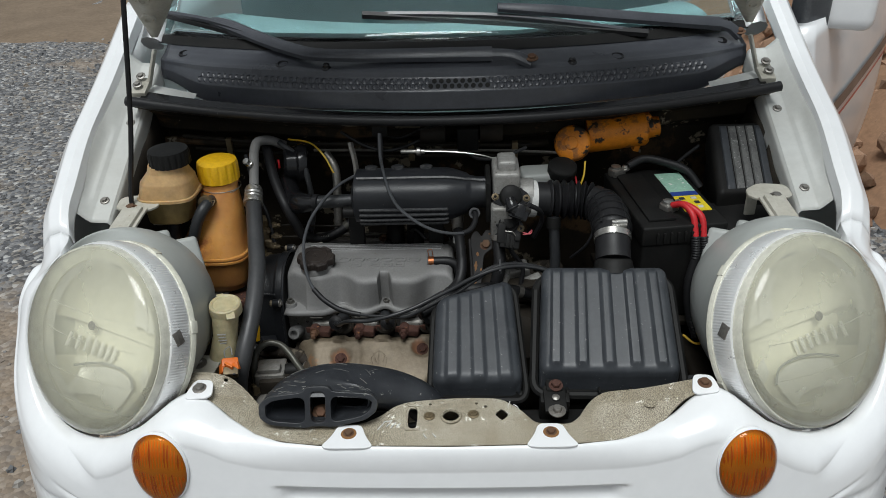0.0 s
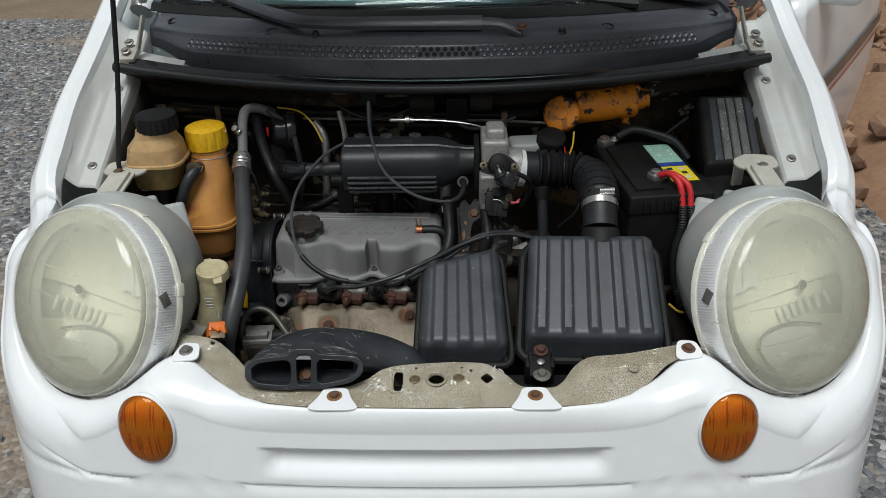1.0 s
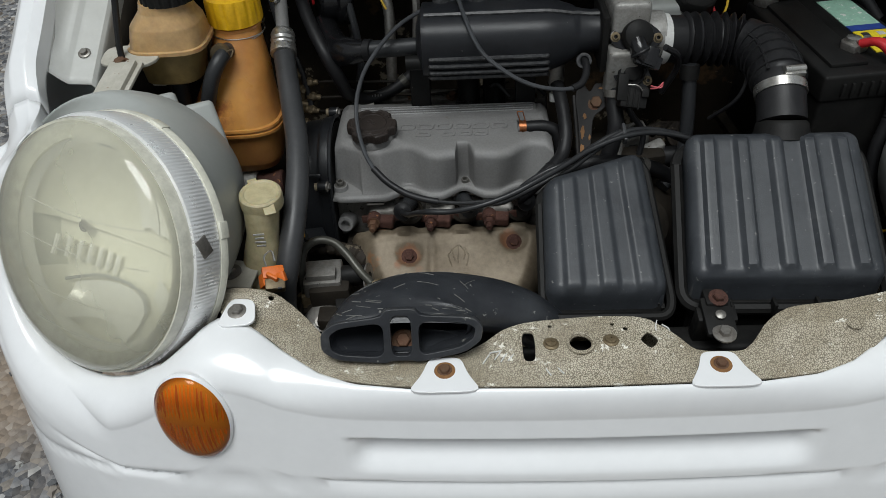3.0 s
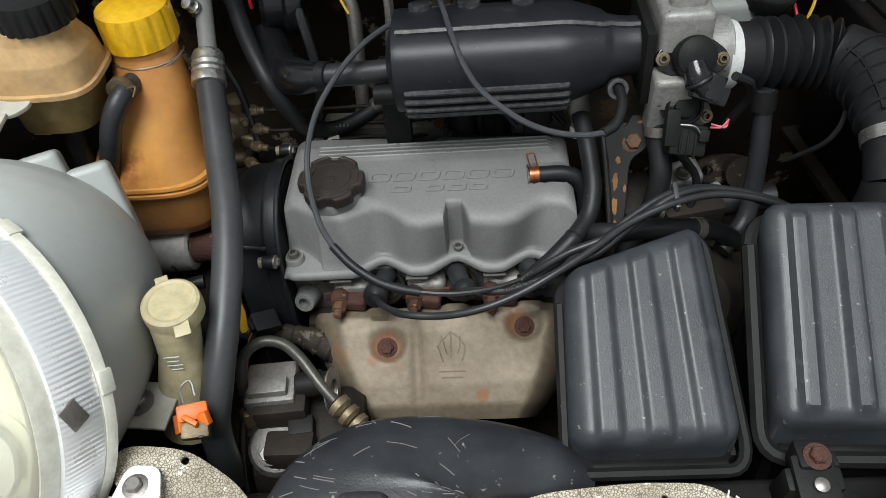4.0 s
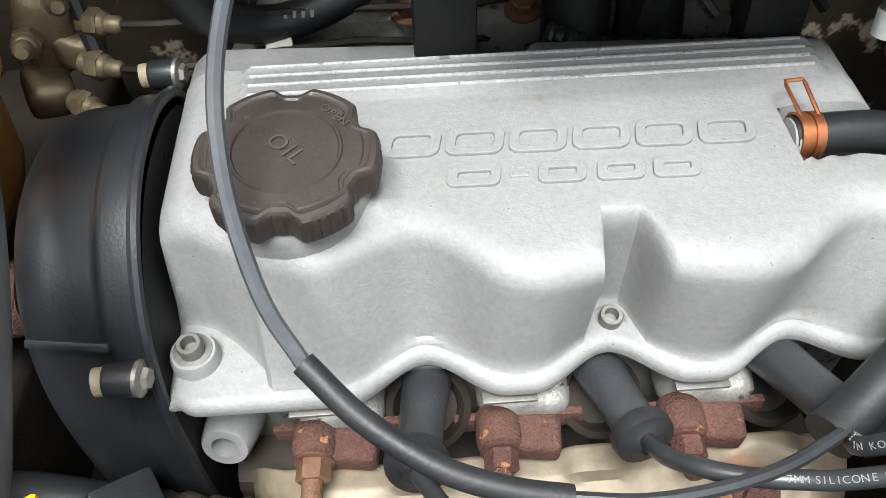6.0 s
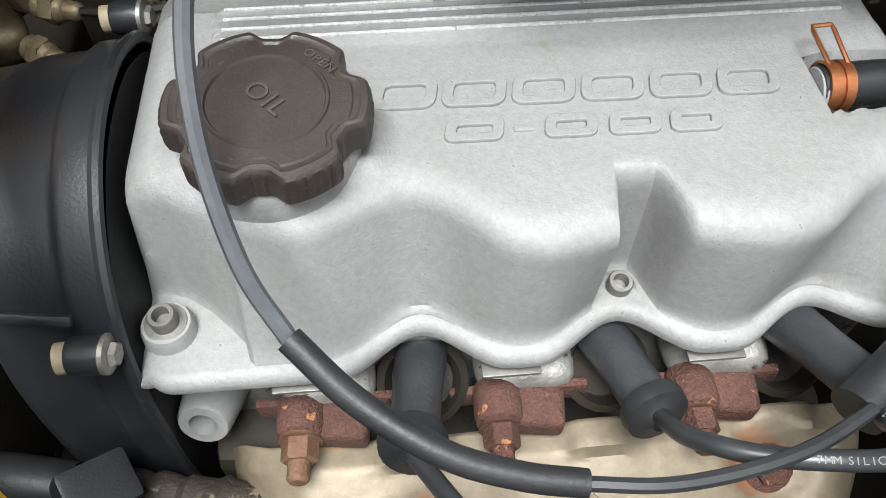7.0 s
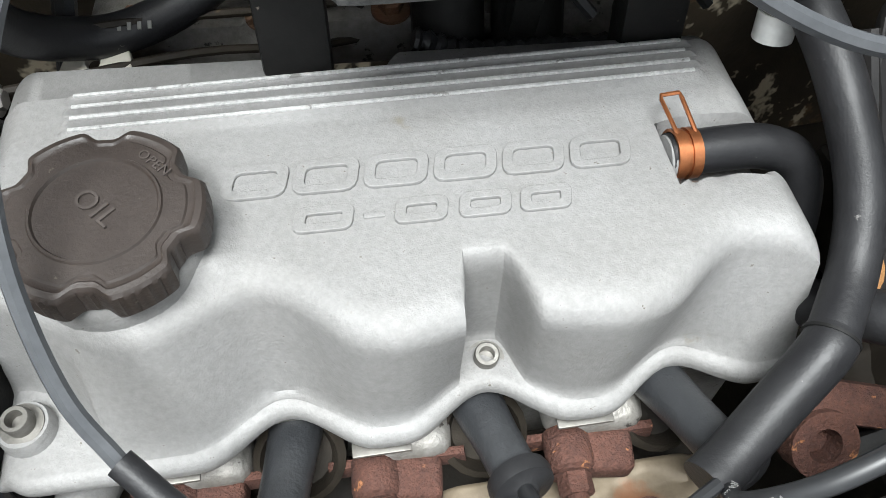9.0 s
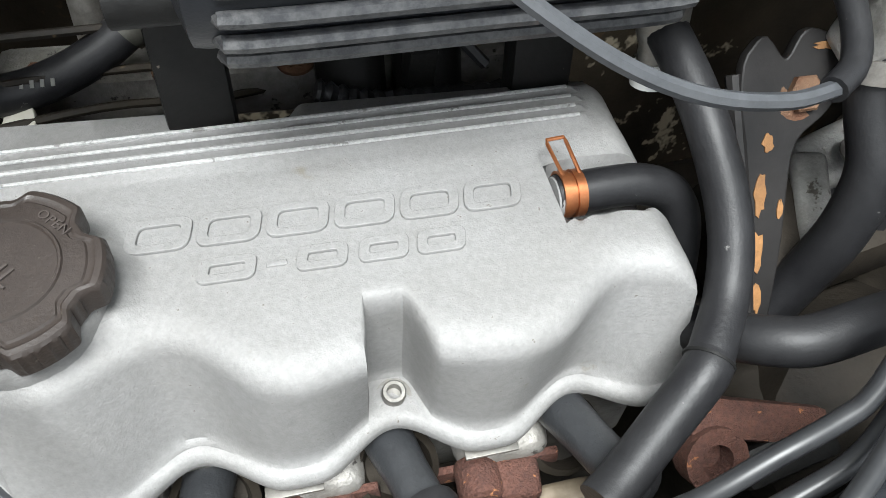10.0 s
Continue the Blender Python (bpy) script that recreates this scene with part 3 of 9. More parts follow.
def rough_stone(bm, at, r, rnd):
    v0 = len(bm.verts)
    m = Matrix.Translation(at) @ Euler((rnd.random() * 6, rnd.random() * 6, rnd.random() * 6)).to_matrix().to_4x4() @ Matrix.Diagonal((r, r * rnd.uniform(0.6, 1), r * rnd.uniform(0.45, 0.8), 1))
    got = bmesh.ops.create_icosphere(bm, subdivisions=1, radius=1, matrix=m)
    for v in got["verts"]:
        v.co += Vector((rnd.uniform(-1, 1), rnd.uniform(-1, 1), rnd.uniform(-1, 1))) * r * 0.16


def pebbles():
    rnd = random.Random(4)
    vs, fs = [], []
    for _ in range(5200):
        x, y = rnd.uniform(-4.6, -0.85), rnd.uniform(0.7, 6.2)
        if rnd.random() < 0.12:
            x, y = rnd.uniform(0.9, 3.0), rnd.uniform(0.8, 4.0)
        r = rnd.uniform(0.006, 0.018) * (1.6 if rnd.random() < 0.06 else 1)
        b = len(vs)
        turn = rnd.random() * 6.3
        for k in range(5):
            a = turn + k * 1.2566
            q = r * rnd.uniform(0.7, 1.15)
            vs.append((x + q * math.cos(a), y + q * math.sin(a), 0.004))
        for k in range(5):
            a = turn + k * 1.2566 + 0.3
            q = r * rnd.uniform(0.4, 0.7)
            vs.append((x + q * math.cos(a), y + q * math.sin(a), 0.004 + r * rnd.uniform(0.5, 0.9)))
        for k in range(5):
            k2 = (k + 1) % 5
            fs.append((b + k, b + k2, b + 5 + k2, b + 5 + k))
        fs.append(tuple(b + 5 + k for k in range(5)))
    me = bpy.data.meshes.new("gravel")
    me.from_pydata(vs, [], fs)
    me.materials.append(M_STONE)
    return tagged(new("gravel", me), "loose grey gravel stones scattered on the ground", "gravel", kind="stuff")


pebbles()


def soil_bank():
    def f(u, v):
        x, y = 1.5 + 3.6 * u, 1.2 + 6.0 * v
        h = 0.75 * max(0, min(1, (x - 1.65) / 1.3)) ** 0.8
        e = noise.noise(Vector((x * 2.2, y * 2.2, 0))) * 0.12 + noise.noise(Vector((x * 7, y * 7, 3))) * 0.05
        h *= smooth_step(0, 0.18, v) * smooth_step(1.0, 0.75, v) * smooth_step(1.0, 0.8, u)
        return Vector((x, y, -0.03 + h + e * min(1, h * 6)))
    return grid(70, 110, f)


bank = solo("soil_bank", soil_bank(), M_SOIL, "bank of loose reddish-brown soil beside the car", "soil", kind="structure")


def soil_apron(u, v):
    """A low uneven spread of bare soil that runs out under the gravel at its edge."""
    x, y = -14 + 13.0 * u, 5.2 + 16 * v
    edge = 5.75 + 0.35 * noise.noise(Vector((x * 0.9, 2.0, 0))) + 0.12 * noise.noise(Vector((x * 4, 5.0, 0)))
    side = smooth_step(-1.2, -2.2, x)
    z = -0.03 + 0.055 * smooth_step(edge - 0.25, edge + 0.5, y) * side
    z += 0.02 * noise.noise(Vector((x * 1.3, y * 1.3, 0))) + 0.010 * noise.noise(Vector((x * 5, y * 5, 3)))
    return Vector((x, y, z))


solo("soil_apron", grid(90, 110, soil_apron), M_SOILG, "bare greyish-brown soil beyond the gravel", "soil", kind="structure")
rocks_mesh = []
for seed in range(5):
    rb = bmesh.new()
    rough_stone(rb, (0, 0, 0), 1.0, random.Random(seed))
    rme = bpy.data.meshes.new("rock")
    rb.to_mesh(rme)
    rb.free()
    rme.materials.append(M_ROCK)
    rocks_mesh.append(rme)
rrnd = random.Random(11)
for i in range(230):
    rx, ry = 1.62 + 1.9 * rrnd.random() ** 1.3, rrnd.uniform(1.5, 5.2)
    rh = 0.75 * max(0, min(1, (rx - 1.65) / 1.3)) ** 0.8
    rk = new("rock", rocks_mesh[i % 5])
    rs = rrnd.uniform(0.03, 0.085) * (1.5 if rrnd.random() < 0.1 else 1)
    rk.matrix_world = Matrix.LocRotScale((rx, ry, rh + rs * 0.25), Euler((rrnd.random() * 6, rrnd.random() * 6, rrnd.random() * 6)), (rs, rs * rrnd.uniform(0.7, 1), rs * 0.75))
    tagged(rk, "rough reddish-brown rock lying on the soil bank", "rock", group="rocks on the soil bank")

# ---- the car's body ----
car = thing("car", "small white hatchback with its bonnet open and one door ajar", "car", (0, 1.6, 0))


TOPX = [0, 0.19, 0.25, 0.29, 0.335, 0.36, 0.385, 0.41, 0.425, 0.436, 0.470, 0.514, 0.545]
TOPZ = [0.6945, 0.6945, 0.695, 0.698, 0.707, 0.719, 0.727, 0.728, 0.725, 0.720, 0.697, 0.672, 0.661]
TOPY = [0.772, 0.776, 0.784, 0.798, 0.826, 0.842, 0.856, 0.858, 0.846, 0.834, 0.819, 0.824, 0.833]


def nose_plan(x, z):
    ax = abs(x)
    return 0.750 + 0.21 * (z - 0.60) + 0.045 * (ax / 0.7) ** 2 + 0.50 * (ax / 0.825) ** 12


def nose():
    """The white front panel under the lamps, with the slot and the bumper seam."""
    bm = bmesh.new()
    nx = 120

    def f(u, v):
        x = -NOSE_X + 2 * NOSE_X * u
        return nose_point(x, panel_v(v))
    return grid(nx, NV, f, bm)


NOSE_X = 0.545
NV = 88
ROLL = 0.040


def panel_v(v):
    return float(np.interp(v, [0, 0.25, 0.5, 0.75, 1], [0, 0.12, 0.187, 0.355, 1]))


def nose_point(x, v):
    ax = abs(x)
    zt = float(np.interp(ax, TOPX, TOPZ))
    yt = float(np.interp(ax, TOPX, TOPY))
    if v < 0.12:
        k = v / 0.12
        y1 = min(nose_plan(x, zt - ROLL), yt - 0.004)
        return Vector((x, yt - (yt - y1) * math.sin(k * math.pi / 2), zt - ROLL * (1 - math.cos(k * math.pi / 2))))
    k = (v - 0.12) / 0.88
    z = (zt - ROLL) + (0.30 - (zt - ROLL)) * k
    y = nose_plan(x, z)
    y = y + (min(y, yt - 0.004) - y) * (1 - smooth_step(0, 0.12, k))
    # long shallow slot
    inx = smooth_step(0.265, 0.235, ax)
    y += 0.020 * inx * smooth_step(0.630, 0.622, z) * smooth_step(0.575, 0.607, z)
    # seam between nose panel and bumper, dropping away at the sides
    zs = 0.560
    y += 0.006 * math.exp(-((z - zs) / 0.0035) ** 2)
    return Vector((x, y, z))



for sx in (-1, 1):
    # fixing tabs and their rusty bolts
    tab = plate(round_loop([(-0.040, -0.030), (0.040, -0.030), (0.025, -0.006), (0.017, 0.017), (-0.017, 0.017), (-0.025, -0.006)], 4), [], 0, 0.002,
                Matrix.Translation((sx * 0.150, 0.799, 0.6960)) @ Euler((radians(1), 0, 0)).to_matrix().to_4x4())
    t = part("fixing_tab", tab, M_WHITE, car)
    part("bolt", hex_bolt((sx * 0.150, 0.798, 0.6985), (0, -0.1, 1), 0.0062, 0.006, 1.35), M_RUSTB, t, "rusty hexagon bolt")
    part("rust_ring", lathe([(0.0118, 0.0), (0.0112, 0.0007), (0.0070, 0.0009), (0, 0.0009)], (sx * 0.150, 0.798, 0.6984), (0, -0.02, 1), 24), M_OCHRE, t, "orange rust round the bolt")
    tab = plate(round_loop([(-0.022, -0.022), (0.022, -0.018), (0.016, 0.016), (-0.012, 0.018)], 4), [], 0, 0.002,
                Matrix.Translation((sx * 0.386, 0.864, 0.731)) @ Euler((radians(8), 0, 0)).to_matrix().to_4x4())
    t = part("fixing_tab", tab, M_WHITE, car)
    part("bolt", hex_bolt((sx * 0.3875, 0.864, 0.733), (0, -0.1, 1), 0.007, 0.007), M_STEEL if sx < 0 else M_RUSTB, t, "dull hexagon bolt")


def wing_section(y, v):
    """Section of the wing, from the inner lip over the crown and down the side."""
    rise = 0.45 * (y - 1.2)
    w = 0.012 * smooth_step(1.15, 1.5, y)
    xs = [0.686, 0.690, 0.703, 0.724, 0.740, 0.750, 0.758, 0.782, 0.770]
    zs = [0.912, 0.938, 0.944, 0.937, 0.917, 0.880, 0.820, 0.62, 0.35]
    k = v * (len(xs) - 1)
    i = min(int(k), len(xs) - 2)
    x = xs[i] + (xs[i + 1] - xs[i]) * (k - i)
    z = zs[i] + (zs[i + 1] - zs[i]) * (k - i)
    low = smooth_step(0.8, 0.6, z)
    z = z + rise * (1 - low)
    x -= 0.018 * smooth_step(1.34, 1.14, y) * (1 - smooth_step(0.75, 1.0, v))
    lead = smooth_step(1.16, 1.02, y)
    x -= 0.034 * lead * (1 - low * 0.3)
    z -= 0.035 * lead * (1 - low)
    return Vector((x - w, y, z))


def lamp_edge(deg):
    """Edge of the body opening round the headlamp."""
    c = Vector((0.560, 0.906, 0.798))
    ax = Vector((0.41, -0.79, 0.46)).normalized()
    e1 = Vector((0.8876, 0.4606, 0))
    e2 = Vector((-0.2115, 0.4075, 0.8884))
    a = radians(deg)
    return c - ax * 0.012 + 0.1575 * (math.cos(a) * e1 + math.sin(a) * e2)


WING = [(40, (0.658, 1.044, 0.868), (0.697, 1.058, 0.842), (0.730, 1.064, 0.780), (0.748, 1.06, 0.35)),
        (20, (0.688, 1.008, 0.838), (0.714, 1.015, 0.815), (0.733, 1.022, 0.755), (0.742, 1.02, 0.35)),
        (-2, (0.704, 0.980, 0.788), (0.721, 0.985, 0.768), (0.734, 0.988, 0.715), (0.740, 0.95, 0.33)),
        (-30, (0.702, 0.938, 0.722), (0.720, 0.932, 0.700), (0.730, 0.926, 0.650), (0.732, 0.88, 0.32)),
        (-55, (0.665, 0.878, 0.668), (0.688, 0.868, 0.645), (0.708, 0.876, 0.595), (0.706, 0.825, 0.31)),
        (-80, (0.613, 0.838, 0.652), (0.632, 0.818, 0.622), (0.650, 0.812, 0.555), (0.650, 0.770, 0.30))]


def wing_front(sx):
    """The wing drawn round the lamp's outer side into the front panel."""
    nv = NV
    cols = [[wing_section(y, j / nv) for j in range(nv + 1)] for y in (1.15, 1.10)]
    for deg, crown, shoulder, side, foot in WING:
        pts = [lamp_edge(deg), Vector(crown), Vector(shoulder), Vector(side), Vector(foot)]
        cols.append(spline(pts, nv)[:nv + 1])
    for x in (NOSE_X, 0.49):
        cols.append([nose_point(x, panel_v(j / nv)) for j in range(nv + 1)])

    def f(u, v):
        j = min(int(v * nv + 0.5), nv)
        p = Vector()
        k = 1 + u * (len(cols) - 3)
        i = min(int(k), len(cols) - 3)
        t = k - i
        p0, p1, p2, p3 = (cols[max(0, min(len(cols) - 1, i + d))][j] for d in (-1, 0, 1, 2))
        p = 0.5 * (2 * p1 + (p2 - p0) * t + (2 * p0 - 5 * p1 + 4 * p2 - p3) * t * t + (3 * p1 - p0 - 3 * p2 + p3) * t ** 3)
        seam = 0.558
        if j > 4 and u < 0.97:
            p.y += 0.005 * math.exp(-((p.z - seam) / 0.0045) ** 2)
        return Vector((sx * p.x, p.y, p.z))
    bm = grid(56, nv, f)
    if sx > 0:
        bmesh.ops.reverse_faces(bm, faces=bm.faces)
    return bm


front = nose()
join(front, wing_front(-1))
join(front, wing_front(1))
bmesh.ops.remove_doubles(front, verts=front.verts, dist=0.0004)
bmesh.ops.recalc_face_normals(front, faces=front.faces)
solidify(part("front_panel", front, M_WHITE, car, "glossy white front panel with a long slot, drawn round the headlamps"), 0.002)


def fender(sx):
    """Outer wing with the gutter flange that the bonnet closes on."""
    bm = grid(36, 48, lambda u, v: Vector((sx * wing_section(1.10 + 0.58 * u, v).x, 1.10 + 0.58 * u, wing_section(1.10 + 0.58 * u, v).z)))
    if sx > 0:
        bmesh.ops.reverse_faces(bm, faces=bm.faces)
    return bm


def gutter(sx):
    def f(u, v):
        y = 1.160 + 0.385 * u
        rise = 0.47 * (y - 1.2)
        xs = [0.610, 0.614, 0.618, 0.648, 0.656, 0.678, 0.688]
        zs = [0.845, 0.885, 0.890, 0.892, 0.898, 0.920, 0.932]
        k = v * (len(xs) - 1)
        i = min(int(k), len(xs) - 2)
        t = k - i
        x = xs[i] + (xs[i + 1] - xs[i]) * t
        z = zs[i] + (zs[i + 1] - zs[i]) * t + rise
        swage = 0.006 * smooth_step(0.658, 0.662, x) * smooth_step(0.676, 0.672, x) * smooth_step(1.19, 1.21, y) * smooth_step(1.37, 1.35, y)
        return Vector((sx * (x + 0.012 * (y - 1.2)), y, z - swage))
    bm = grid(30, 30, f)
    if sx > 0:
        bmesh.ops.reverse_faces(bm, faces=bm.faces)
    return bm


for sx in (-1, 1):
    wing = solidify(part("fender", fender(sx), M_WHITE, car, "glossy white front wing"), 0.0015)
    gt = solidify(part("gutter", gutter(sx), M_WHITE_IN, wing, "dusty white inner flange of the wing"), 0.0015)
    for yb in (1.205, 1.385):
        zb = 0.893 + 0.47 * (yb - 1.2)
        part("bolt", hex_bolt((sx * 0.635, yb, zb), (0, -0.4, 1), 0.0055, 0.005), M_STEEL, wing)


def inner_wall(sx):
    """Dark inner wheel-arch wall of the bay."""
    def f(u, v):
        y = 1.10 + 0.42 * u
        z = 0.40 + (0.86 + 0.47 * max(-0.1, y - 1.2) - 0.40) * v
        x = 0.612 - 0.05 * math.sin(math.pi * u) * (1 - v) + 0.01 * noise.noise(Vector((y * 9, z * 9, sx)))
        return Vector((sx * x, y, z))
    return grid(24, 16, f)


for sx in (-1, 1):
    solidify(part("inner_arch", inner_wall(sx), M_GRIME, car, "grimy inner wheel-arch wall"), 0.002)


# ---- radiator support panel under the bonnet latch ----
def support_z(x, y):
    ax = abs(x)
    z = 0.693 + 0.010 * smooth_step(0.785, 0.83, y) * smooth_step(0.13, 0.08, x) * smooth_step(-0.11, -0.08, x)
    z += 0.016 * smooth_step(0.30, 0.35, -x) * smooth_step(0.866, 0.890, y)
    z += 0.029 * smooth_step(0.26, 0.40, -x) + (0.027 * smooth_step(0.185, 0.235, x) * smooth_step(0.795, 0.84, y) + 0.008 * smooth_step(0.28, 0.4, x))
    return z


panel_outline = [(-0.412, 0.868), (-0.408, 0.898), (-0.355, 0.897), (-0.315, 0.880), (-0.292, 0.855), (-0.280, 0.832), (-0.262, 0.822), (-0.135, 0.822),
                 (-0.105, 0.842), (-0.06, 0.863), (0.02, 0.870), (0.075, 0.868), (0.112, 0.845), (0.130, 0.822), (0.180, 0.820), (0.196, 0.832),
                 (0.212, 0.850), (0.245, 0.862), (0.30, 0.868), (0.40, 0.884), (0.412, 0.868), (0.36, 0.844), (0.31, 0.808), (0.27, 0.791), (0.20, 0.781),
                 (0, 0.777), (-0.20, 0.781), (-0.27, 0.793), (-0.31, 0.809), (-0.36, 0.846)]


def support_panel():
    """The pressed panel as a fine sheet cut to its outline, with its openings."""
    loop = round_loop(panel_outline, 4)

    def inside(x, y):
        c = False
        for (x1, y1), (x2, y2) in zip(loop, loop[1:] + loop[:1]):
            if (y1 > y) != (y2 > y) and x < (x2 - x1) * (y - y1) / (y2 - y1) + x1:
                c = not c
        return c
    holes = [round_loop([(-0.0635, 0.808), (-0.0485, 0.808), (-0.0485, 0.848), (-0.0635, 0.848)], 3), circle(0.002, 0.829, 0.0125, 24),
             round_loop([(0.079, 0.818), (0.091, 0.832), (0.079, 0.846), (0.067, 0.832)], 2), circle(0.041, 0.857, 0.003, 10), circle(0.055, 0.850, 0.0035, 10),
             circle(-0.03, 0.856, 0.003, 10), circle(-0.353, 0.888, 0.004, 10)]
    bm = plate(loop, holes, -0.002, 0.0)
    bmesh.ops.bisect_plane(bm, geom=bm.verts[:] + bm.edges[:] + bm.faces[:], plane_co=(0, 0.80, 0), plane_no=(0, 1, 0))
    for yy in (0.79, 0.81, 0.82, 0.83, 0.84, 0.85):
        bmesh.ops.bisect_plane(bm, geom=bm.verts[:] + bm.edges[:] + bm.faces[:], plane_co=(0, yy, 0), plane_no=(0, 1, 0))
    for k in range(-40, 41):
        bmesh.ops.bisect_plane(bm, geom=bm.verts[:] + bm.edges[:] + bm.faces[:], plane_co=(k * 0.0103, 0, 0), plane_no=(1, 0, 0))
    for v in bm.verts:
        v.co.z += support_z(v.co.x, v.co.y)
    # rear edge turned down
    ring = loop[:len(loop) * 21 // 30]

    def skirt(u, v):
        k = u * (len(ring) - 1)
        i = min(int(k), len(ring) - 2)
        t = k - i
        x = ring[i][0] + (ring[i + 1][0] - ring[i][0]) * t
        y = ring[i][1] + (ring[i + 1][1] - ring[i][1]) * t
        return Vector((x, y + 0.004 * v, support_z(x, y) - 0.001 - 0.06 * v))
    grid(160, 2, skirt, bm)
    return bm


support = thing("radiator_support", "crazed beige steel radiator support panel behind the front panel", "car panel", (0, 0.82, 0.64))
sup = part("panel", support_panel(), M_PANEL, support)
rim_bm = bmesh.new()
for cx, cy, cr in ((0.002, 0.829, 0.0145),):
    tube([(cx + cr * math.cos(a), cy + cr * math.sin(a), support_z(cx, cy) + 0.0012) for a in (2 * math.pi * k / 28 for k in range(29))], 0.0022, raw=True, seg=8, bm=rim_bm, caps=False)
part("latch_hole_rim", rim_bm, M_PANEL, support, "worn raised rim round the latch hole")
slot_bm = bmesh.new()
sl = [(-0.066, 0.805), (-0.046, 0.805), (-0.046, 0.851), (-0.066, 0.851), (-0.066, 0.805)]
tube([(x, y, support_z(x, y) + 0.001) for x, y in sl], 0.0016, raw=True, seg=6, bm=slot_bm)
part("slot_rim", slot_bm, M_PANEL, support)
for bx, by in ((-0.031, 0.829), (0.036, 0.832)):
    b = lathe([(0.009, 0), (0.009, 0.001), (0.0065, 0.002), (0.006, 0.004), (0, 0.0048)], (bx, by, support_z(bx, by)), (0, 0, 1), 18)
    box((0.008, 0.0012, 0.001), Matrix.Translation((bx, by, support_z(bx, by) + 0.0047)), 0, bm=b)
    box((0.0012, 0.008, 0.001), Matrix.Translation((bx, by, support_z(bx, by) + 0.0047)), 0, bm=b)
    part("cross_screw", b, M_BRASS, support, "cross-head screw")
srnd = random.Random(8)
for sx0, sy0, sx1, sy1 in ((-0.108, 0.808, -0.090, 0.835), (-0.095, 0.810, -0.085, 0.832), (-0.088, 0.806, -0.074, 0.826), (-0.080, 0.808, -0.071, 0.822), (-0.10, 0.820, -0.078, 0.824),
                           (0.093, 0.862, 0.089, 0.846), (0.098, 0.858, 0.105, 0.848), (-0.04, 0.806, -0.034, 0.79), (-0.03, 0.805, -0.02, 0.792)):
    z = support_z((sx0 + sx1) / 2, (sy0 + sy1) / 2) + 0.0004
    part("scratch", tube([(sx0, sy0, z), ((sx0 + sx1) / 2 + srnd.uniform(-0.002, 0.002), (sy0 + sy1) / 2, z), (sx1, sy1, z)], 0.0009, n=6, seg=4), M_PRINT, support, "pale scratch in the primer")
dent = lathe([(0.010, 0), (0.009, 0.002), (0.005, 0.003), (0.004, 0.0015), (0, 0.001)], (0.300, 0.835, support_z(0.30, 0.835)), (0, 0, 1), 20)
part("pressed_boss", dent, M_PANEL, support)

# cross member below and closing walls of the bay
rad = thing("radiator", "dark radiator with a black top tank behind the front panel", "radiator", (0, 0.875, 0.38))
part("core", box((0.76, 0.026, 0.24), Matrix.Translation((0, 0.875, 0.50)), 0.003), M_BLACKD, rad, "dark finned core")
part("top_tank", box((0.80, 0.040, 0.040), Matrix.Translation((0, 0.875, 0.640)), 0.008, 3), M_BLACKD, rad, "dusty black plastic top tank")
for sx in (-1, 1):
    part("side_strap", box((0.020, 0.034, 0.24), Matrix.Translation((sx * 0.390, 0.875, 0.50)), 0.003), M_GRIME, rad)
floor_bm = grid(20, 16, lambda u, v: Vector((-0.60 + 1.2 * u, 0.84 + 0.66 * v, 0.34 + 0.02 * noise.noise(Vector((u * 6, v * 6, 0))))))
solidify(solo("bay_undertray", floor_bm, M_GRIME, "dark grimy undertray of the engine bay", "undertray", kind="structure"), 0.003)


# ---- headlamps ----
def AIM(sx):
    return Vector((sx * 0.4075, 0.8775, 0.819))


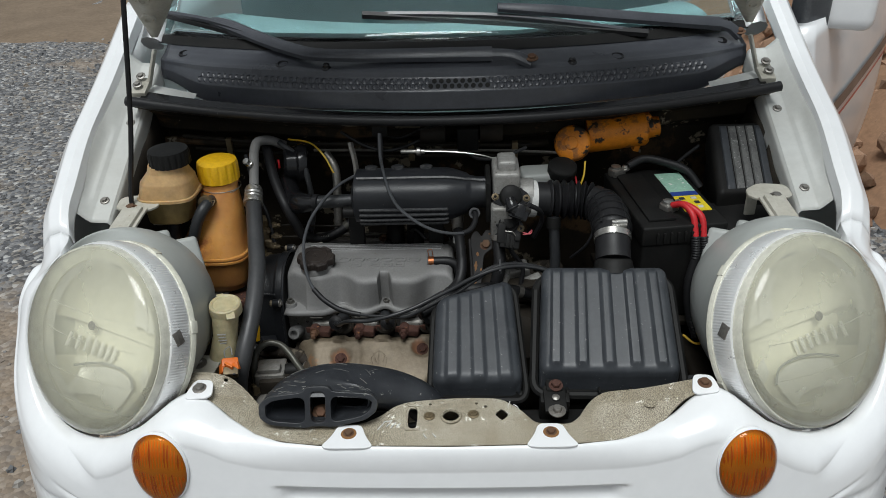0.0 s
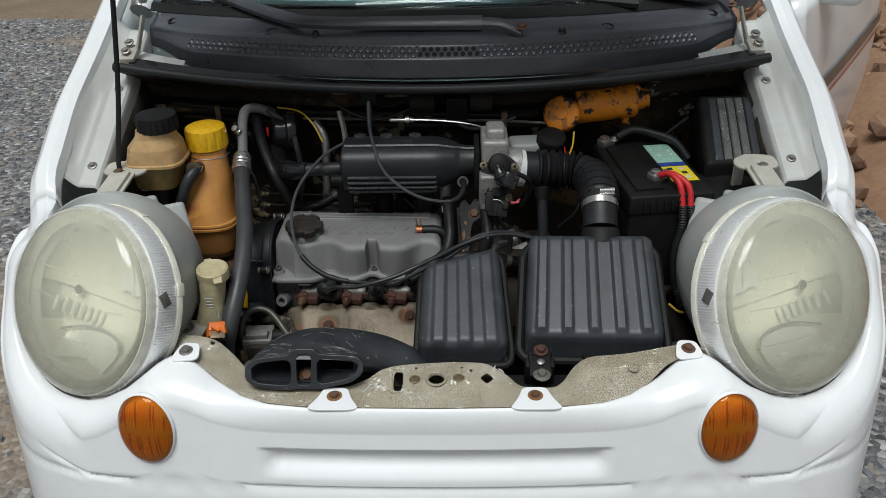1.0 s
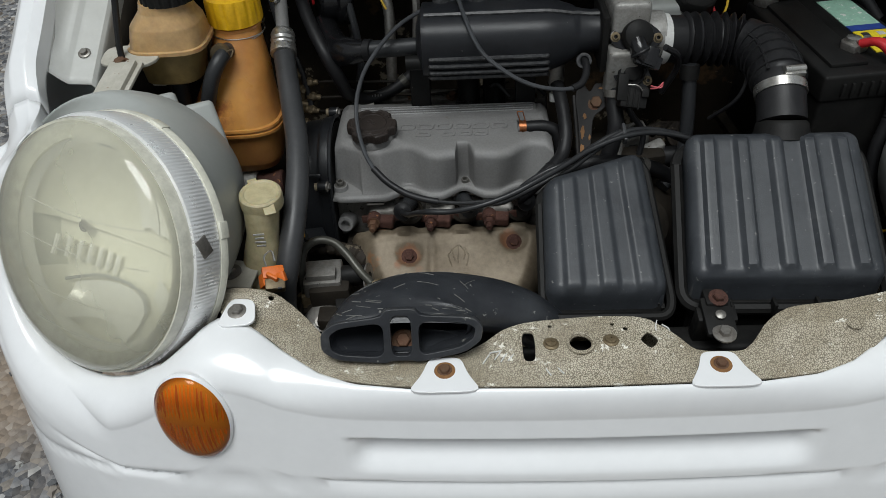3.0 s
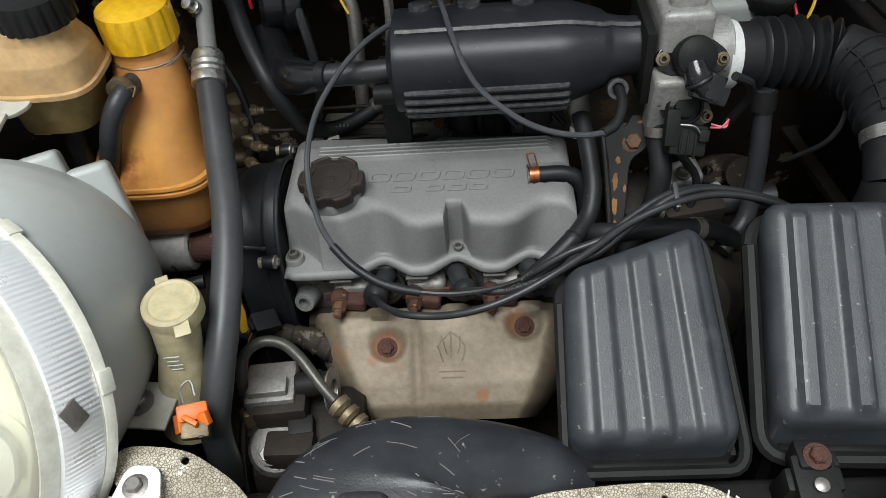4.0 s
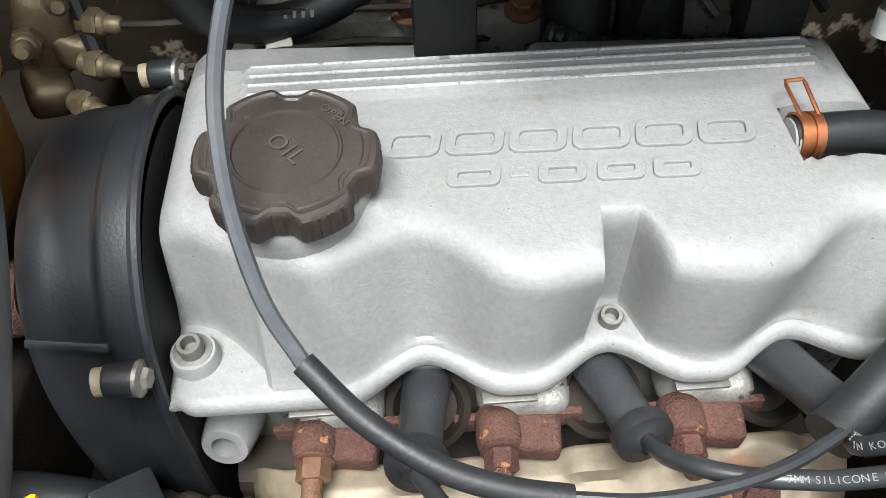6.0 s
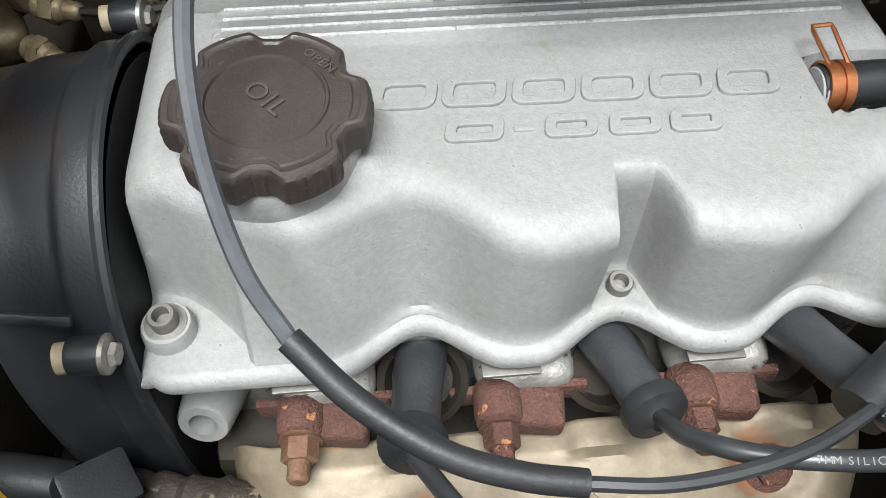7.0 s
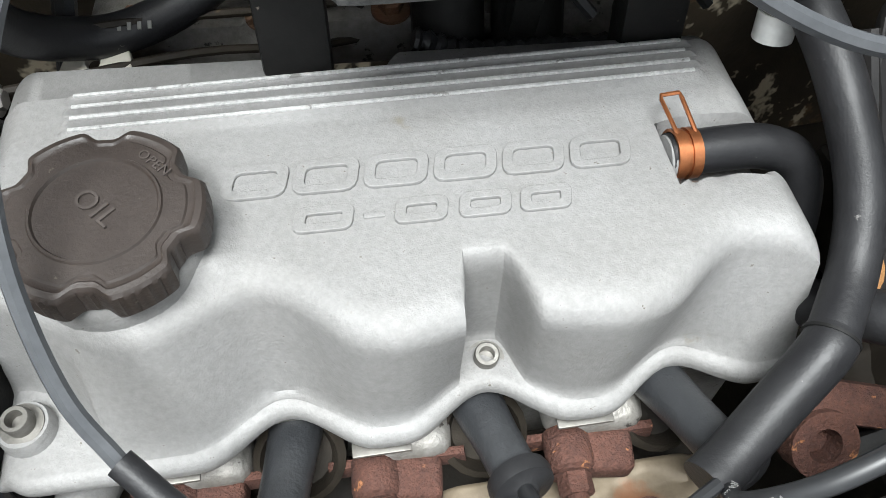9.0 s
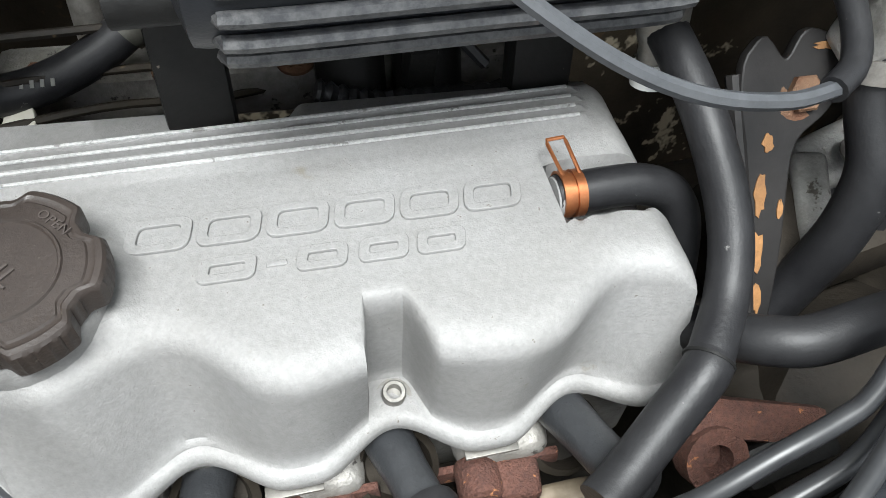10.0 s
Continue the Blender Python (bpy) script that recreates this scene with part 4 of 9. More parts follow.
def headlamp(sx):
    c = Vector((sx * 0.560, 0.906, 0.798))
    ax = Vector((sx * 0.41, -0.79, 0.46)).normalized()

    def turned(profile, seg=64, lobes=None):
        return lathe([(r * 1.065, h * 0.86 if h < 0 else h) for r, h in profile], c, ax, seg, lobes=lobes, caps=False)
    root = part("headlamp", turned([(0.118, -0.012), (0.128, -0.006), (0.1385, -0.002), (0.1405, -0.010), (0.1405, -0.020), (0.139, -0.022)]), M_RIM, car, "round headlamp with a hazy yellowed lens")
    dome = [(0.1365, -0.004), (0.134, 0.004), (0.126, 0.011), (0.112, 0.018), (0.092, 0.0245), (0.066, 0.030), (0.036, 0.0335), (0.0, 0.035)]
    part("lens", turned(dome), M_LENS, root, "hazy clear lens")
    fr = frame_z(c, ax)
    BR = [0.128, 0.120, 0.104, 0.080, 0.050, 0.024, 0.0]
    BH = [-0.010, -0.030, -0.050, -0.066, -0.078, -0.084, -0.085]

    def bowl(x, y, deep=0.0):
        r = math.hypot(x, y)
        return fr @ Vector((x, y, float(np.interp(r, BR[::-1], BH[::-1])) - deep))

    def zone(y0, y1, deep=0.0, arch=0.0):
        def f(u, v):
            s = 2 * u - 1
            y = (y0 + arch * (1 - s * s)) + (y1 + arch * (1 - s * s) - y0 - arch * (1 - s * s)) * v
            y = max(-0.133, min(0.133, y))
            x = s * math.sqrt(max(0.0, 0.134 ** 2 - y * y))
            return bowl(x, y, deep)
        return grid(36, 16, f)
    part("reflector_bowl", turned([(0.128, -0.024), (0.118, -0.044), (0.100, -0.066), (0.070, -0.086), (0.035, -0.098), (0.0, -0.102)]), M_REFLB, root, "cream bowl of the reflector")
    # Pale and darker zones paint the bowl's reflections into its colour.
    part("reflector", zone(0.012, 0.134, 0.0, -0.022), M_REFLB, root, "upper reflector with its sky reflection painted pale")
    part("reflector", zone(-0.060, 0.012, 0.010, -0.022), M_REFLM, root, "middle reflector with its darker reflection painted in")
    part("reflector", zone(-0.134, -0.060, 0.0, 0.010), M_REFLB, root, "lower reflector with its reflection painted pale")
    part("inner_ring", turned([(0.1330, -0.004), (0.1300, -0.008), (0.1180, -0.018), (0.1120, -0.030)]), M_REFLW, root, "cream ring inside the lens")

    def facet(x0, x1, y0, y1, lift, bow=0.0):
        """A facet on the bowl, painted as a bright reflection; x runs towards the middle of the car."""
        def f(u, v):
            x = x0 + (x1 - x0) * u
            y = y0 + (y1 - y0) * v + bow * (1 - (2 * u - 1) ** 2)
            k = min(1.0, 0.122 / max(0.001, math.hypot(x, y)))
            return bowl(-sx * x * k, y * k, -lift)
        return grid(10, 10, f)
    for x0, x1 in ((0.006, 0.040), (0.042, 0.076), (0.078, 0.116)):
        part("reflector_facet", facet(x0, x1, 0.014, 0.092 - 0.30 * max(0, x1 - 0.08), 0.006, 0.004), M_REFLW, root, "upright reflector facet painted as a white reflection")
    part("reflector_facet", facet(0.050, 0.112, -0.060, -0.036, 0.004, -0.006), M_REFLW, root, "low reflector facet painted as a bright reflection")
    part("reflector_facet", facet(-0.064, 0.052, -0.112, -0.070, 0.010, 0.010), M_REFLW, root, "domed reflector facet painted as a pale reflection")
    # White bars drawn as upright reflections in the bowl.
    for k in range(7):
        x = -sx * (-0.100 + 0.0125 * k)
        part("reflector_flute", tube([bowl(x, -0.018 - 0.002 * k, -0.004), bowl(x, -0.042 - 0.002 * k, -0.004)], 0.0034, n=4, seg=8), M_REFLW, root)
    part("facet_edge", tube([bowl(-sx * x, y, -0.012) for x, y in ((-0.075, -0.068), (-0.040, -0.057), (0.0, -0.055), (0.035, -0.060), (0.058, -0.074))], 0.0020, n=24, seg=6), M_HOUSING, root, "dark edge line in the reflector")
    for x, y, r in ((0.069, 0.082, 0.0095), (-0.072, -0.002, 0.008)):
        part("vent_spot", lathe([(r, 0), (r * 0.9, 0.002), (0.0, 0.0022)], bowl(-sx * x, y, -0.008), ax, 18), M_STEEL, root, "dull round spot in the reflector")

    def on_lens(x, y):
        r = math.hypot(x, y) / 1.065
        return fr @ Vector((x, y, float(np.interp(r, [q[0] for q in dome[::-1]], [q[1] for q in dome[::-1]])) - 0.003))
    for y0 in (0.048, 0.006, -0.050, -0.092):
        w = math.sqrt(0.130 ** 2 - y0 * y0)
        part("lens_line", tube([on_lens(-sx * w * q, y0 + 0.006 * q * q) for q in (-0.5, -0.1, 0.3, 0.6, 0.9)], 0.0006, n=20, seg=4), M_REFLW, root, "thin moulded lens line")
    part("bezel", turned([(0.1385, -0.020), (0.1435, -0.021), (0.1445, -0.026), (0.1446, -0.040), (0.1446, -0.060), (0.1440, -0.064), (0.136, -0.068)], 880, lambda a, r, h: r * (1 + 0.0028 * math.sin(220 * a + 1)) if -0.055 < h < -0.0215 else r), M_CHROME, root, "finely fluted silver bezel band")
    part("seam_ring", turned([(0.138, -0.064), (0.1455, -0.065), (0.147, -0.069), (0.147, -0.075), (0.140, -0.078)]), M_RIM, root, "yellowed seam ring")
    c0, c1 = c - ax * 0.062, c - ax * 0.062 + Vector((sx * 0.034, 0.180, -0.010))
    n0, n1 = -ax, Vector((sx * 0.12, 1, -0.05)).normalized()
    RP = [0.1500, 0.1485, 0.1465, 0.143, 0.137, 0.127, 0.108, 0.080, 0.045, 0.0005]
    UP = [0, 0.15, 0.35, 0.55, 0.70, 0.82, 0.91, 0.965, 0.99, 1.0]

    def hous(u, v):
        k = float(np.interp(u, np.linspace(0, 1, 10), UP))
        r = float(np.interp(u, np.linspace(0, 1, 10), RP))
        fr2 = frame_z(c0.lerp(c1, k), n0.lerp(n1, smooth_step(0, 0.8, k)))
        return fr2 @ Vector((r * math.cos(2 * math.pi * v), r * math.sin(2 * math.pi * v), 0))
    hs = part("housing", grid(36, 56, hous), M_HOUSING, root, "pale grey plastic housing")
    for deg in (20, 75, 130, 200, 290):
        a = radians(deg)
        p = fr @ Vector((0.155 * math.cos(a), 0.155 * math.sin(a), -0.062))
        part("retaining_clip", box((0.005, 0.020, 0.013), Matrix.Translation(p) @ fr.to_3x3().to_4x4() @ Matrix.Rotation(a, 4, "Z"), 0.002), M_RIM, hs, "yellowed plastic retaining clip")
    for (lx, ly, lz), hh in (((sx * 0.470, 1.126, 0.808), 0.075), ((sx * 0.522, 1.138, 0.822), 0.065)):
        part("housing_lug", box((0.052, 0.044, hh * 1.15), pose(lx, ly, lz, -30, 0, sx * -25), 0.008, 3, taper=0.80), M_HOUSING, hs, "moulded housing lug")
    part("aim_mark", box((0.016, 0.022, 0.003), frame_z(AIM(sx), AIM(sx) - (c - ax * 0.036)), 0.001), M_STEEL, root, "dark aiming window")
    # mounting bracket on top
    br = bmesh.new()
    box((0.046, 0.105, 0.005), pose(sx * 0.566, 1.112, 0.888, 12, 0, sx * 6), 0.002, bm=br)
    box((0.014, 0.100, 0.012), pose(sx * 0.556, 1.110, 0.891, 12, 0, sx * 6), 0.004, bm=br)
    join(br, plate(round_loop([(-0.040, -0.012), (0.022, -0.016), (0.036, -0.002), (0.034, 0.016), (0.008, 0.034), (-0.04, 0.028)], 3), [], 0, 0.003, pose(sx * 0.562, 1.180, 0.893, 8, 0, 0) @ Matrix.Diagonal((-sx, 1, 1, 1))))
    box((0.02, 0.006, 0.05), pose(sx * 0.545, 1.205, 0.868, 0, 0, sx * 6), 0.002, bm=br)
    bmesh.ops.recalc_face_normals(br, faces=br.faces)
    bracket = part("lamp_bracket", br, M_BRACKET, root, "dusty white steel mounting bracket")
    part("bolt", hex_bolt((sx * 0.572, 1.168, 0.897), (0, -0.1, 1), 0.0075, 0.006), M_RUSTB if sx < 0 else M_STEEL, bracket, "hexagon bolt")
    return root


for sx in (-1, 1):
    headlamp(sx)


# ---- indicator lamps ----
def indicator(sx):
    c = Vector((sx * 0.437, nose_plan(0.437, 0.653) - 0.003, 0.653))
    ax = Vector((sx * 0.16, -1, 0.20)).normalized()
    fr = frame_z(c, ax)

    def oval(a, r, h):
        return 1.17 * r * (0.76 * 1 / math.sqrt((math.cos(a) * 1.0) ** 2 + (0.76 * math.sin(a)) ** 2))
    root = part("indicator", lathe([(0.049, -0.010), (0.0495, 0.001), (0.048, 0.004), (0.041, 0.009), (0.026, 0.013), (0, 0.0145)], c, ax, 48, lobes=oval, caps=False), M_AMBER, car, "oval amber indicator lens")
    part("reflector", lathe([(0.047, -0.004), (0.040, -0.022), (0.02, -0.034), (0, -0.038)], c, ax, 32, lobes=oval, caps=False), M_FLUTED, root, "dark amber reflector")
    part("bulb_holder", box((0.050, 0.012, 0.016), fr @ pose(sx * 0.006, 0.006, -0.016), 0.003), M_BLACKD, root, "dark bulb holder")
    # Flutes take the lit or the shaded amber to draw the lens's bright streaks.
    irnd = random.Random(5)
    for k in range(-8, 9):
        x = k * 0.0048
        hgt = 0.056 * math.sqrt(max(0, 1 - (x / 0.0425) ** 2)) - 0.006
        if hgt < 0.006:
            continue

        def on(y):
            return fr @ Vector((x, y, -0.004 + 0.014 * math.sqrt(max(0.0, 1 - (x / 0.044) ** 2 - (y / 0.058) ** 2))))
        split = 0.004 + irnd.uniform(-0.003, 0.003)
        for y0, y1 in ((-hgt, min(hgt, split - 0.010)), (split + 0.002, hgt)):
            if y1 - y0 > 0.006:
                bright = irnd.random() < (0.75 if y0 < 0 else 0.6)
                part("flute", tube([on(y0), on((y0 + y1) / 2), on(y1)], [0.0004, 0.0019, 0.0008], n=8, seg=6), M_FLUTE if bright else M_FLUTED, root)
    part("gasket", lathe([(0.0505, -0.008), (0.0525, -0.002), (0.0505, 0.002), (0.0485, -0.002)], c, ax, 48, lobes=oval, caps=False), M_WHITE, root)


for sx in (-1, 1):
    indicator(sx)


# ---- cowl, windscreen, wipers ----
def cowl_y(x):
    return 1.395 + 0.50 * x * x


def cowl_z(x):
    return 1.070 - 0.055 * x * x


CW = [(0.062, 0.022), (0.046, 0.012), (0.024, 0.005), (0.0, 0.0), (-0.008, -0.004), (-0.011, -0.013), (-0.0125, -0.015), (-0.034, -0.032), (-0.0355, -0.034), (-0.036, -0.040),
      (-0.038, -0.066), (-0.030, -0.072)]


def cowl_surf():
    def f(u, v):
        x = -0.63 + 1.26 * u
        k = v * (len(CW) - 1)
        i = min(int(k), len(CW) - 2)
        t = k - i
        dy = CW[i][0] + (CW[i + 1][0] - CW[i][0]) * t
        dz = CW[i][1] + (CW[i + 1][1] - CW[i][1]) * t
        end = smooth_step(0.50, 0.63, abs(x))
        if dy < 0:
            dy *= 1 - 0.75 * end
            dz *= 1 - 0.45 * end
        return Vector((x, cowl_y(x) + dy, cowl_z(x) + dz))
    return grid(90, 44, f)


cowl = solidify(part("cowl", cowl_surf(), M_COWL, car, "satin black plastic cowl below the windscreen"), 0.003)
# oval pockets of the grille; flat dark discs paint the shade of the open middle ones
pocket = bmesh.new()
openp = bmesh.new()
for row in range(2):
    for k in range(-40, 41):
        x = (k + 0.5 * row) * 0.0135
        if abs(x) > 0.525:
            continue
        t = 0.28 + 0.42 * row
        c = Vector((x, cowl_y(x) - 0.0125 - 0.0215 * t - 0.0005, cowl_z(x) - 0.015 - 0.017 * t + 0.0012))
        nrm = Vector((-x * 0.9, -0.62, 0.78)).normalized()
        fr = frame_z(c, nrm)
        tgt = openp if -0.035 < x < 0.075 else pocket
        if tgt is openp:
            vs = [tgt.verts.new(fr @ Vector((0.0046 * math.cos(a), 0.0056 * math.sin(a), 0.0012))) for a in (2 * math.pi * j / 12 for j in range(12))]
            tgt.faces.new(vs)
        else:
            ring = []
            for rr, hh in ((1.0, 0.0), (0.96, 0.0016), (0.80, 0.0016), (0.74, 0.0003), (0.3, 0.0012)):
                ring.append([tgt.verts.new(fr @ Vector((0.0060 * rr * math.cos(a), 0.0078 * rr * math.sin(a), hh))) for a in (2 * math.pi * j / 12 for j in range(12))])
            for a, b in zip(ring, ring[1:]):
                for j in range(12):
                    tgt.faces.new((a[j], a[(j + 1) % 12], b[(j + 1) % 12], b[j]))
            tgt.faces.new(ring[-1])
tagged(part("grille_pocket", pocket, M_COWL, cowl, "rows of oval dimples"), kind="stuff")
part("grille_openings", openp, M_BLACKD, cowl, "dark discs painted as shaded oval air holes")
for x in (-0.24, 0.24):
    part("fixing_stud", lathe([(0.010, 0), (0.0095, 0.002), (0.007, 0.004), (0.0065, 0.009), (0.004, 0.011), (0, 0.011)], (x, cowl_y(x) + 0.003, cowl_z(x)), (0, -0.2, 1), 16), M_GLOSSB, cowl, "black plastic fixing stud")
for x, d in ((-0.334, 0.012), (0.334, 0.012), (-0.575, 0.03), (0.575, 0.03)):
    part("fixing_hole", lathe([(0.013, -0.002), (0.013, 0.0012), (0.010, 0.0018), (0.009, -0.001), (0, -0.001)], (x, cowl_y(x) + d, cowl_z(x) + d * 0.28), (0, -0.25, 1), 18), M_GLOSSB, cowl, "dark recessed fixing hole")
# bonnet seal
part("bonnet_seal", tube([(x, 1.338 + 0.13 * x * x, 0.986 + 0.090 * x * x) for x in (-0.635, -0.55, -0.4, -0.2, 0, 0.2, 0.4, 0.55, 0.635)], 0.0098, n=64, seg=12), M_RUBBER, car, "black rubber bonnet seal")
part("seal_flange", grid(60, 3, lambda u, v: Vector((-0.62 + 1.24 * u, 1.345 + 0.13 * (-0.62 + 1.24 * u) ** 2 + 0.03 * v + 0.05 * v * (-0.62 + 1.24 * u) ** 2, 0.978 + 0.09 * (-0.62 + 1.24 * u) ** 2 + 0.012 * v))), M_GLOSSB, car)
for sx in (-1, 1):
    # pale scuttle corner and hinge
    corner = grid(8, 6, lambda u, v: Vector((sx * (0.52 + 0.10 * u), 1.395 + 0.03 * u + 0.07 * v, 1.000 + 0.010 * v + 0.012 * u)))
    part("scuttle_corner", corner, M_WHITE_IN, car, "dusty white scuttle corner")
    hg = bmesh.new()
    box((0.005, 0.020, 0.075), pose(sx * 0.607, 1.478, 1.062, -20, sx * -14, 0), 0.002, bm=hg)
    box((0.030, 0.05, 0.012), pose(sx * 0.625, 1.45, 1.03, 20, 0, 0), 0.003, bm=hg)
    h = part("bonnet_hinge", hg, M_BRACKET, car, "dusty white bonnet hinge")
    part("bolt", hex_bolt((sx * 0.628, 1.44, 1.04), (0, -0.5, 1), 0.006, 0.005), M_STEEL, h)
    part("bolt", hex_bolt((sx * 0.628, 1.465, 1.05), (0, -0.5, 1), 0.006, 0.005), M_STEEL, h)


# windscreen, leaning back and bowed
def screen(u, v):
    x = -0.66 + 1.32 * u
    base = cowl_y(x) + 0.055
    return Vector((x * (1 - 0.10 * v), base + 0.62 * v - 0.10 * v * x * x, cowl_z(x) + 0.017 + 0.50 * v))


ws = solidify(part("windscreen", grid(30, 16, screen), M_SCREEN, car, "green-tinted windscreen glass"), 0.004)
ws.visible_shadow = False
part("ceramic_band", grid(40, 2, lambda u, v: screen(u, 0.030 * v) + Vector((0, -0.003, 0.003))), M_BLACKD, car, "black band along the foot of the windscreen")
# Dashboard and bulkhead carry the glass's sky reflection in their colour.
dash = grid(24, 12, lambda u, v: Vector((-0.60 + 1.2 * u, cowl_y(-0.6 + 1.2 * u) + 0.12 + 0.40 * v, 1.06 - 0.03 * v + 0.02 * math.sin(3 * v))))
part("dashboard", dash, M_DASH, car, "dashboard tinted teal like sky reflected in the windscreen")
cab = bmesh.new()
box((1.30, 0.02, 1.0), Matrix.Translation((0, 2.35, 0.85)), 0.01, bm=cab)
part("cabin_bulkhead", cab, M_DASH, car, "cabin bulkhead tinted teal like sky reflected in the windscreen")
roof = grid(16, 10, lambda u, v: Vector((-0.60 + 1.2 * u, 2.06 + 1.3 * v, 1.47 - 0.10 * (2 * u - 1) ** 2 - 0.05 * v * v)))
solidify(part("roof", roof, M_WHITE, car, "white roof"), 0.003)
for sx in (-1, 1):
    part("windscreen_pillar", tube([screen(0.0 if sx < 0 else 1.0, v) + Vector((sx * 0.012, 0.0, 0.0)) for v in (0, 0.3, 0.6, 1.0)], 0.026, n=14, seg=10), M_WHITE, car)
side = grid(14, 10, lambda u, v: Vector((-0.745, 1.68 + 1.5 * u, 0.35 + 0.72 * v)))
solidify(part("body_side", side, M_WHITE, car), 0.003)


def wiper(arm, blade_a, blade_b, label):
    pivot = Vector(arm[0])
    w = part("wiper", tube([pivot, pivot.lerp(Vector(arm[1]), 0.5) + Vector((0, 0, 0.006)), arm[1]], [0.013, 0.012, 0.012], n=12, seg=8, squash=0.7), M_COWL, car, label)
    part("wiper_arm", tube(arm[1:], [0.016] + [0.014] * (len(arm) - 3) + [0.010], n=30, seg=8, squash=0.75), M_COWL, w)
    a, b = Vector(blade_a), Vector(blade_b)
    part("wiper_blade", tube([a, a.lerp(b, 0.5) + Vector((0, -0.004, 0.004)), b], 0.009, n=16, seg=6), M_RUBBER, w, "worn black wiper blade")
    part("blade_frame", tube([a.lerp(b, 0.08) + Vector((0, 0, 0.004)), a.lerp(b, 0.3) + Vector((0, -0.006, 0.013)), a.lerp(b, 0.5) + Vector((0, -0.008, 0.017)), a.lerp(b, 0.7) + Vector((0, -0.006, 0.013)), a.lerp(b, 0.92) + Vector((0, 0, 0.004))], 0.0065, n=24, seg=6), M_COWL, w)
    part("pivot_nut", hex_bolt(pivot + Vector((0, 0, 0.010)), (0, -0.3, 1), 0.008, 0.006), M_RUSTB, w, "rusty pivot nut")


wiper([(0.160, 1.405, 1.075), (0.084, 1.420, 1.090), (-0.215, 1.434, 1.090), (-0.325, 1.490, 1.092), (-0.47, 1.588, 1.118), (-0.51, 1.612, 1.122)],
      (-0.680, 1.726, 1.122), (-0.318, 1.490, 1.090), "black wiper arm and blade parked on the windscreen")
wiper([(0.615, 1.600, 1.066), (0.570, 1.600, 1.092), (0.40, 1.560, 1.117), (0.214, 1.530, 1.143), (0.099, 1.518, 1.156)],
      (-0.174, 1.524, 1.147), (0.404, 1.530, 1.094), "black wiper arm and blade resting across the windscreen")


# ---- open bonnet, seen only at its hinge corners ----
def bonnet(u, v):
    w = 0.60 + 0.02 * v - 0.12 * v * v * v
    x = (-1 + 2 * u) * w
    start = 0.17 * (1 - abs(2 * u - 1) ** 14)
    d = start + (0.88 - start) * v
    curl = 0.05 * (1 - (2 * u - 1) ** 2)
    ang = radians(BONNET_ANGLE)
    return Vector((x, 1.50 - d * math.cos(ang) + curl * math.sin(ang), 1.115 + d * math.sin(ang) + curl * math.cos(ang)))


BONNET_ANGLE = 53
hood = solidify(part("bonnet", grid(28, 24, bonnet), M_WHITE, car, "raised white bonnet"), 0.004)
for sx in (-1, 1):
    def rib_sheet(u, v, sx=sx):
        p = bonnet(0.004 if sx < 0 else 0.996, 0.9 * v)
        wide = 0.012 + 0.55 * v * (1 - 0.35 * v)
        return p + Vector((-sx * wide * u, -0.030 * math.sin(math.pi * u) * min(1, 5 * v) - 0.008, -0.020 * math.sin(math.pi * u) * min(1, 5 * v) - 0.006))
    rib = solidify(part("bonnet_rib", grid(12, 24, rib_sheet), M_BRACKET, hood, "dusty beige inner corner of the bonnet"), 0.003)
    for v in (0.10, 0.19):
        part("rib_boss", lathe([(0.014, -0.002), (0.013, 0.003), (0.006, 0.004), (0.005, 0.001), (0, 0.001)], rib_sheet(0.45, v) + Vector((0, -0.004, -0.003)), (0, -0.8, -0.6), 16), M_BRACKET, hood)
# prop rod
rod = solo("bonnet_prop", tube([(-0.574, 1.180, 0.890), (-0.574, 1.188, 0.92), (-0.549, 1.20, 1.05), (-0.516, 1.205, 1.25), (-0.490, 1.21, 1.42)], 0.0046, n=40, seg=8), M_RUBBER,
           "thin dark bonnet prop rod standing in its bracket", "prop rod")


# ---- open door ----
door = part("door", grid(24, 20, lambda u, v: Vector((0.765 + 0.54 * 1.06 * u + 0.035 * math.sin(math.pi * v) + 0.03 * math.sin(math.pi * u * 0.5), 1.66 + 0.84 * 1.06 * u - 0.02 * math.sin(math.pi * v), 0.36 + 0.70 * v - (0.06 * (1 - v) * smooth_step(0.9, 1.0, u))))),
            M_WHITE, car, "open white door with dark and red side stripes")
solidify(door, 0.05)
for z0, z1, mm, nm in ((0.80, 0.835, M_STRIPEB, "dark_stripe"), (0.775, 0.785, M_STRIPER, "red_stripe")):
    part(nm, grid(20, 2, lambda u, v: Vector((0.765 + 0.54 * 1.06 * u + 0.035 * math.sin(math.pi * (z0 + (z1 - z0) * v - 0.36) / 0.70) + 0.03 * math.sin(math.pi * u * 0.5) + 0.0245, 1.66 + 0.84 * 1.06 * u - 0.02 - 0.0165, z0 + (z1 - z0) * v))), mm, door)
mir = bmesh.new()
box((0.17, 0.09, 0.12), pose(0.90, 1.80, 1.09, 0, 0, -25), 0.03, 4, bm=mir)
mo = part("door_mirror", mir, M_WHITE, door, "white door mirror")
part("mirror_foot", box((0.09, 0.05, 0.09), pose(0.825, 1.76, 1.075, 0, 0, 32), 0.015, 3), M_BLACKP, mo, "black mirror foot")

# ---- engine ----
engine = thing("engine", "small three-cylinder engine with a grey cast aluminium rocker cover", "engine", (-0.15, 1.2, 0.40))


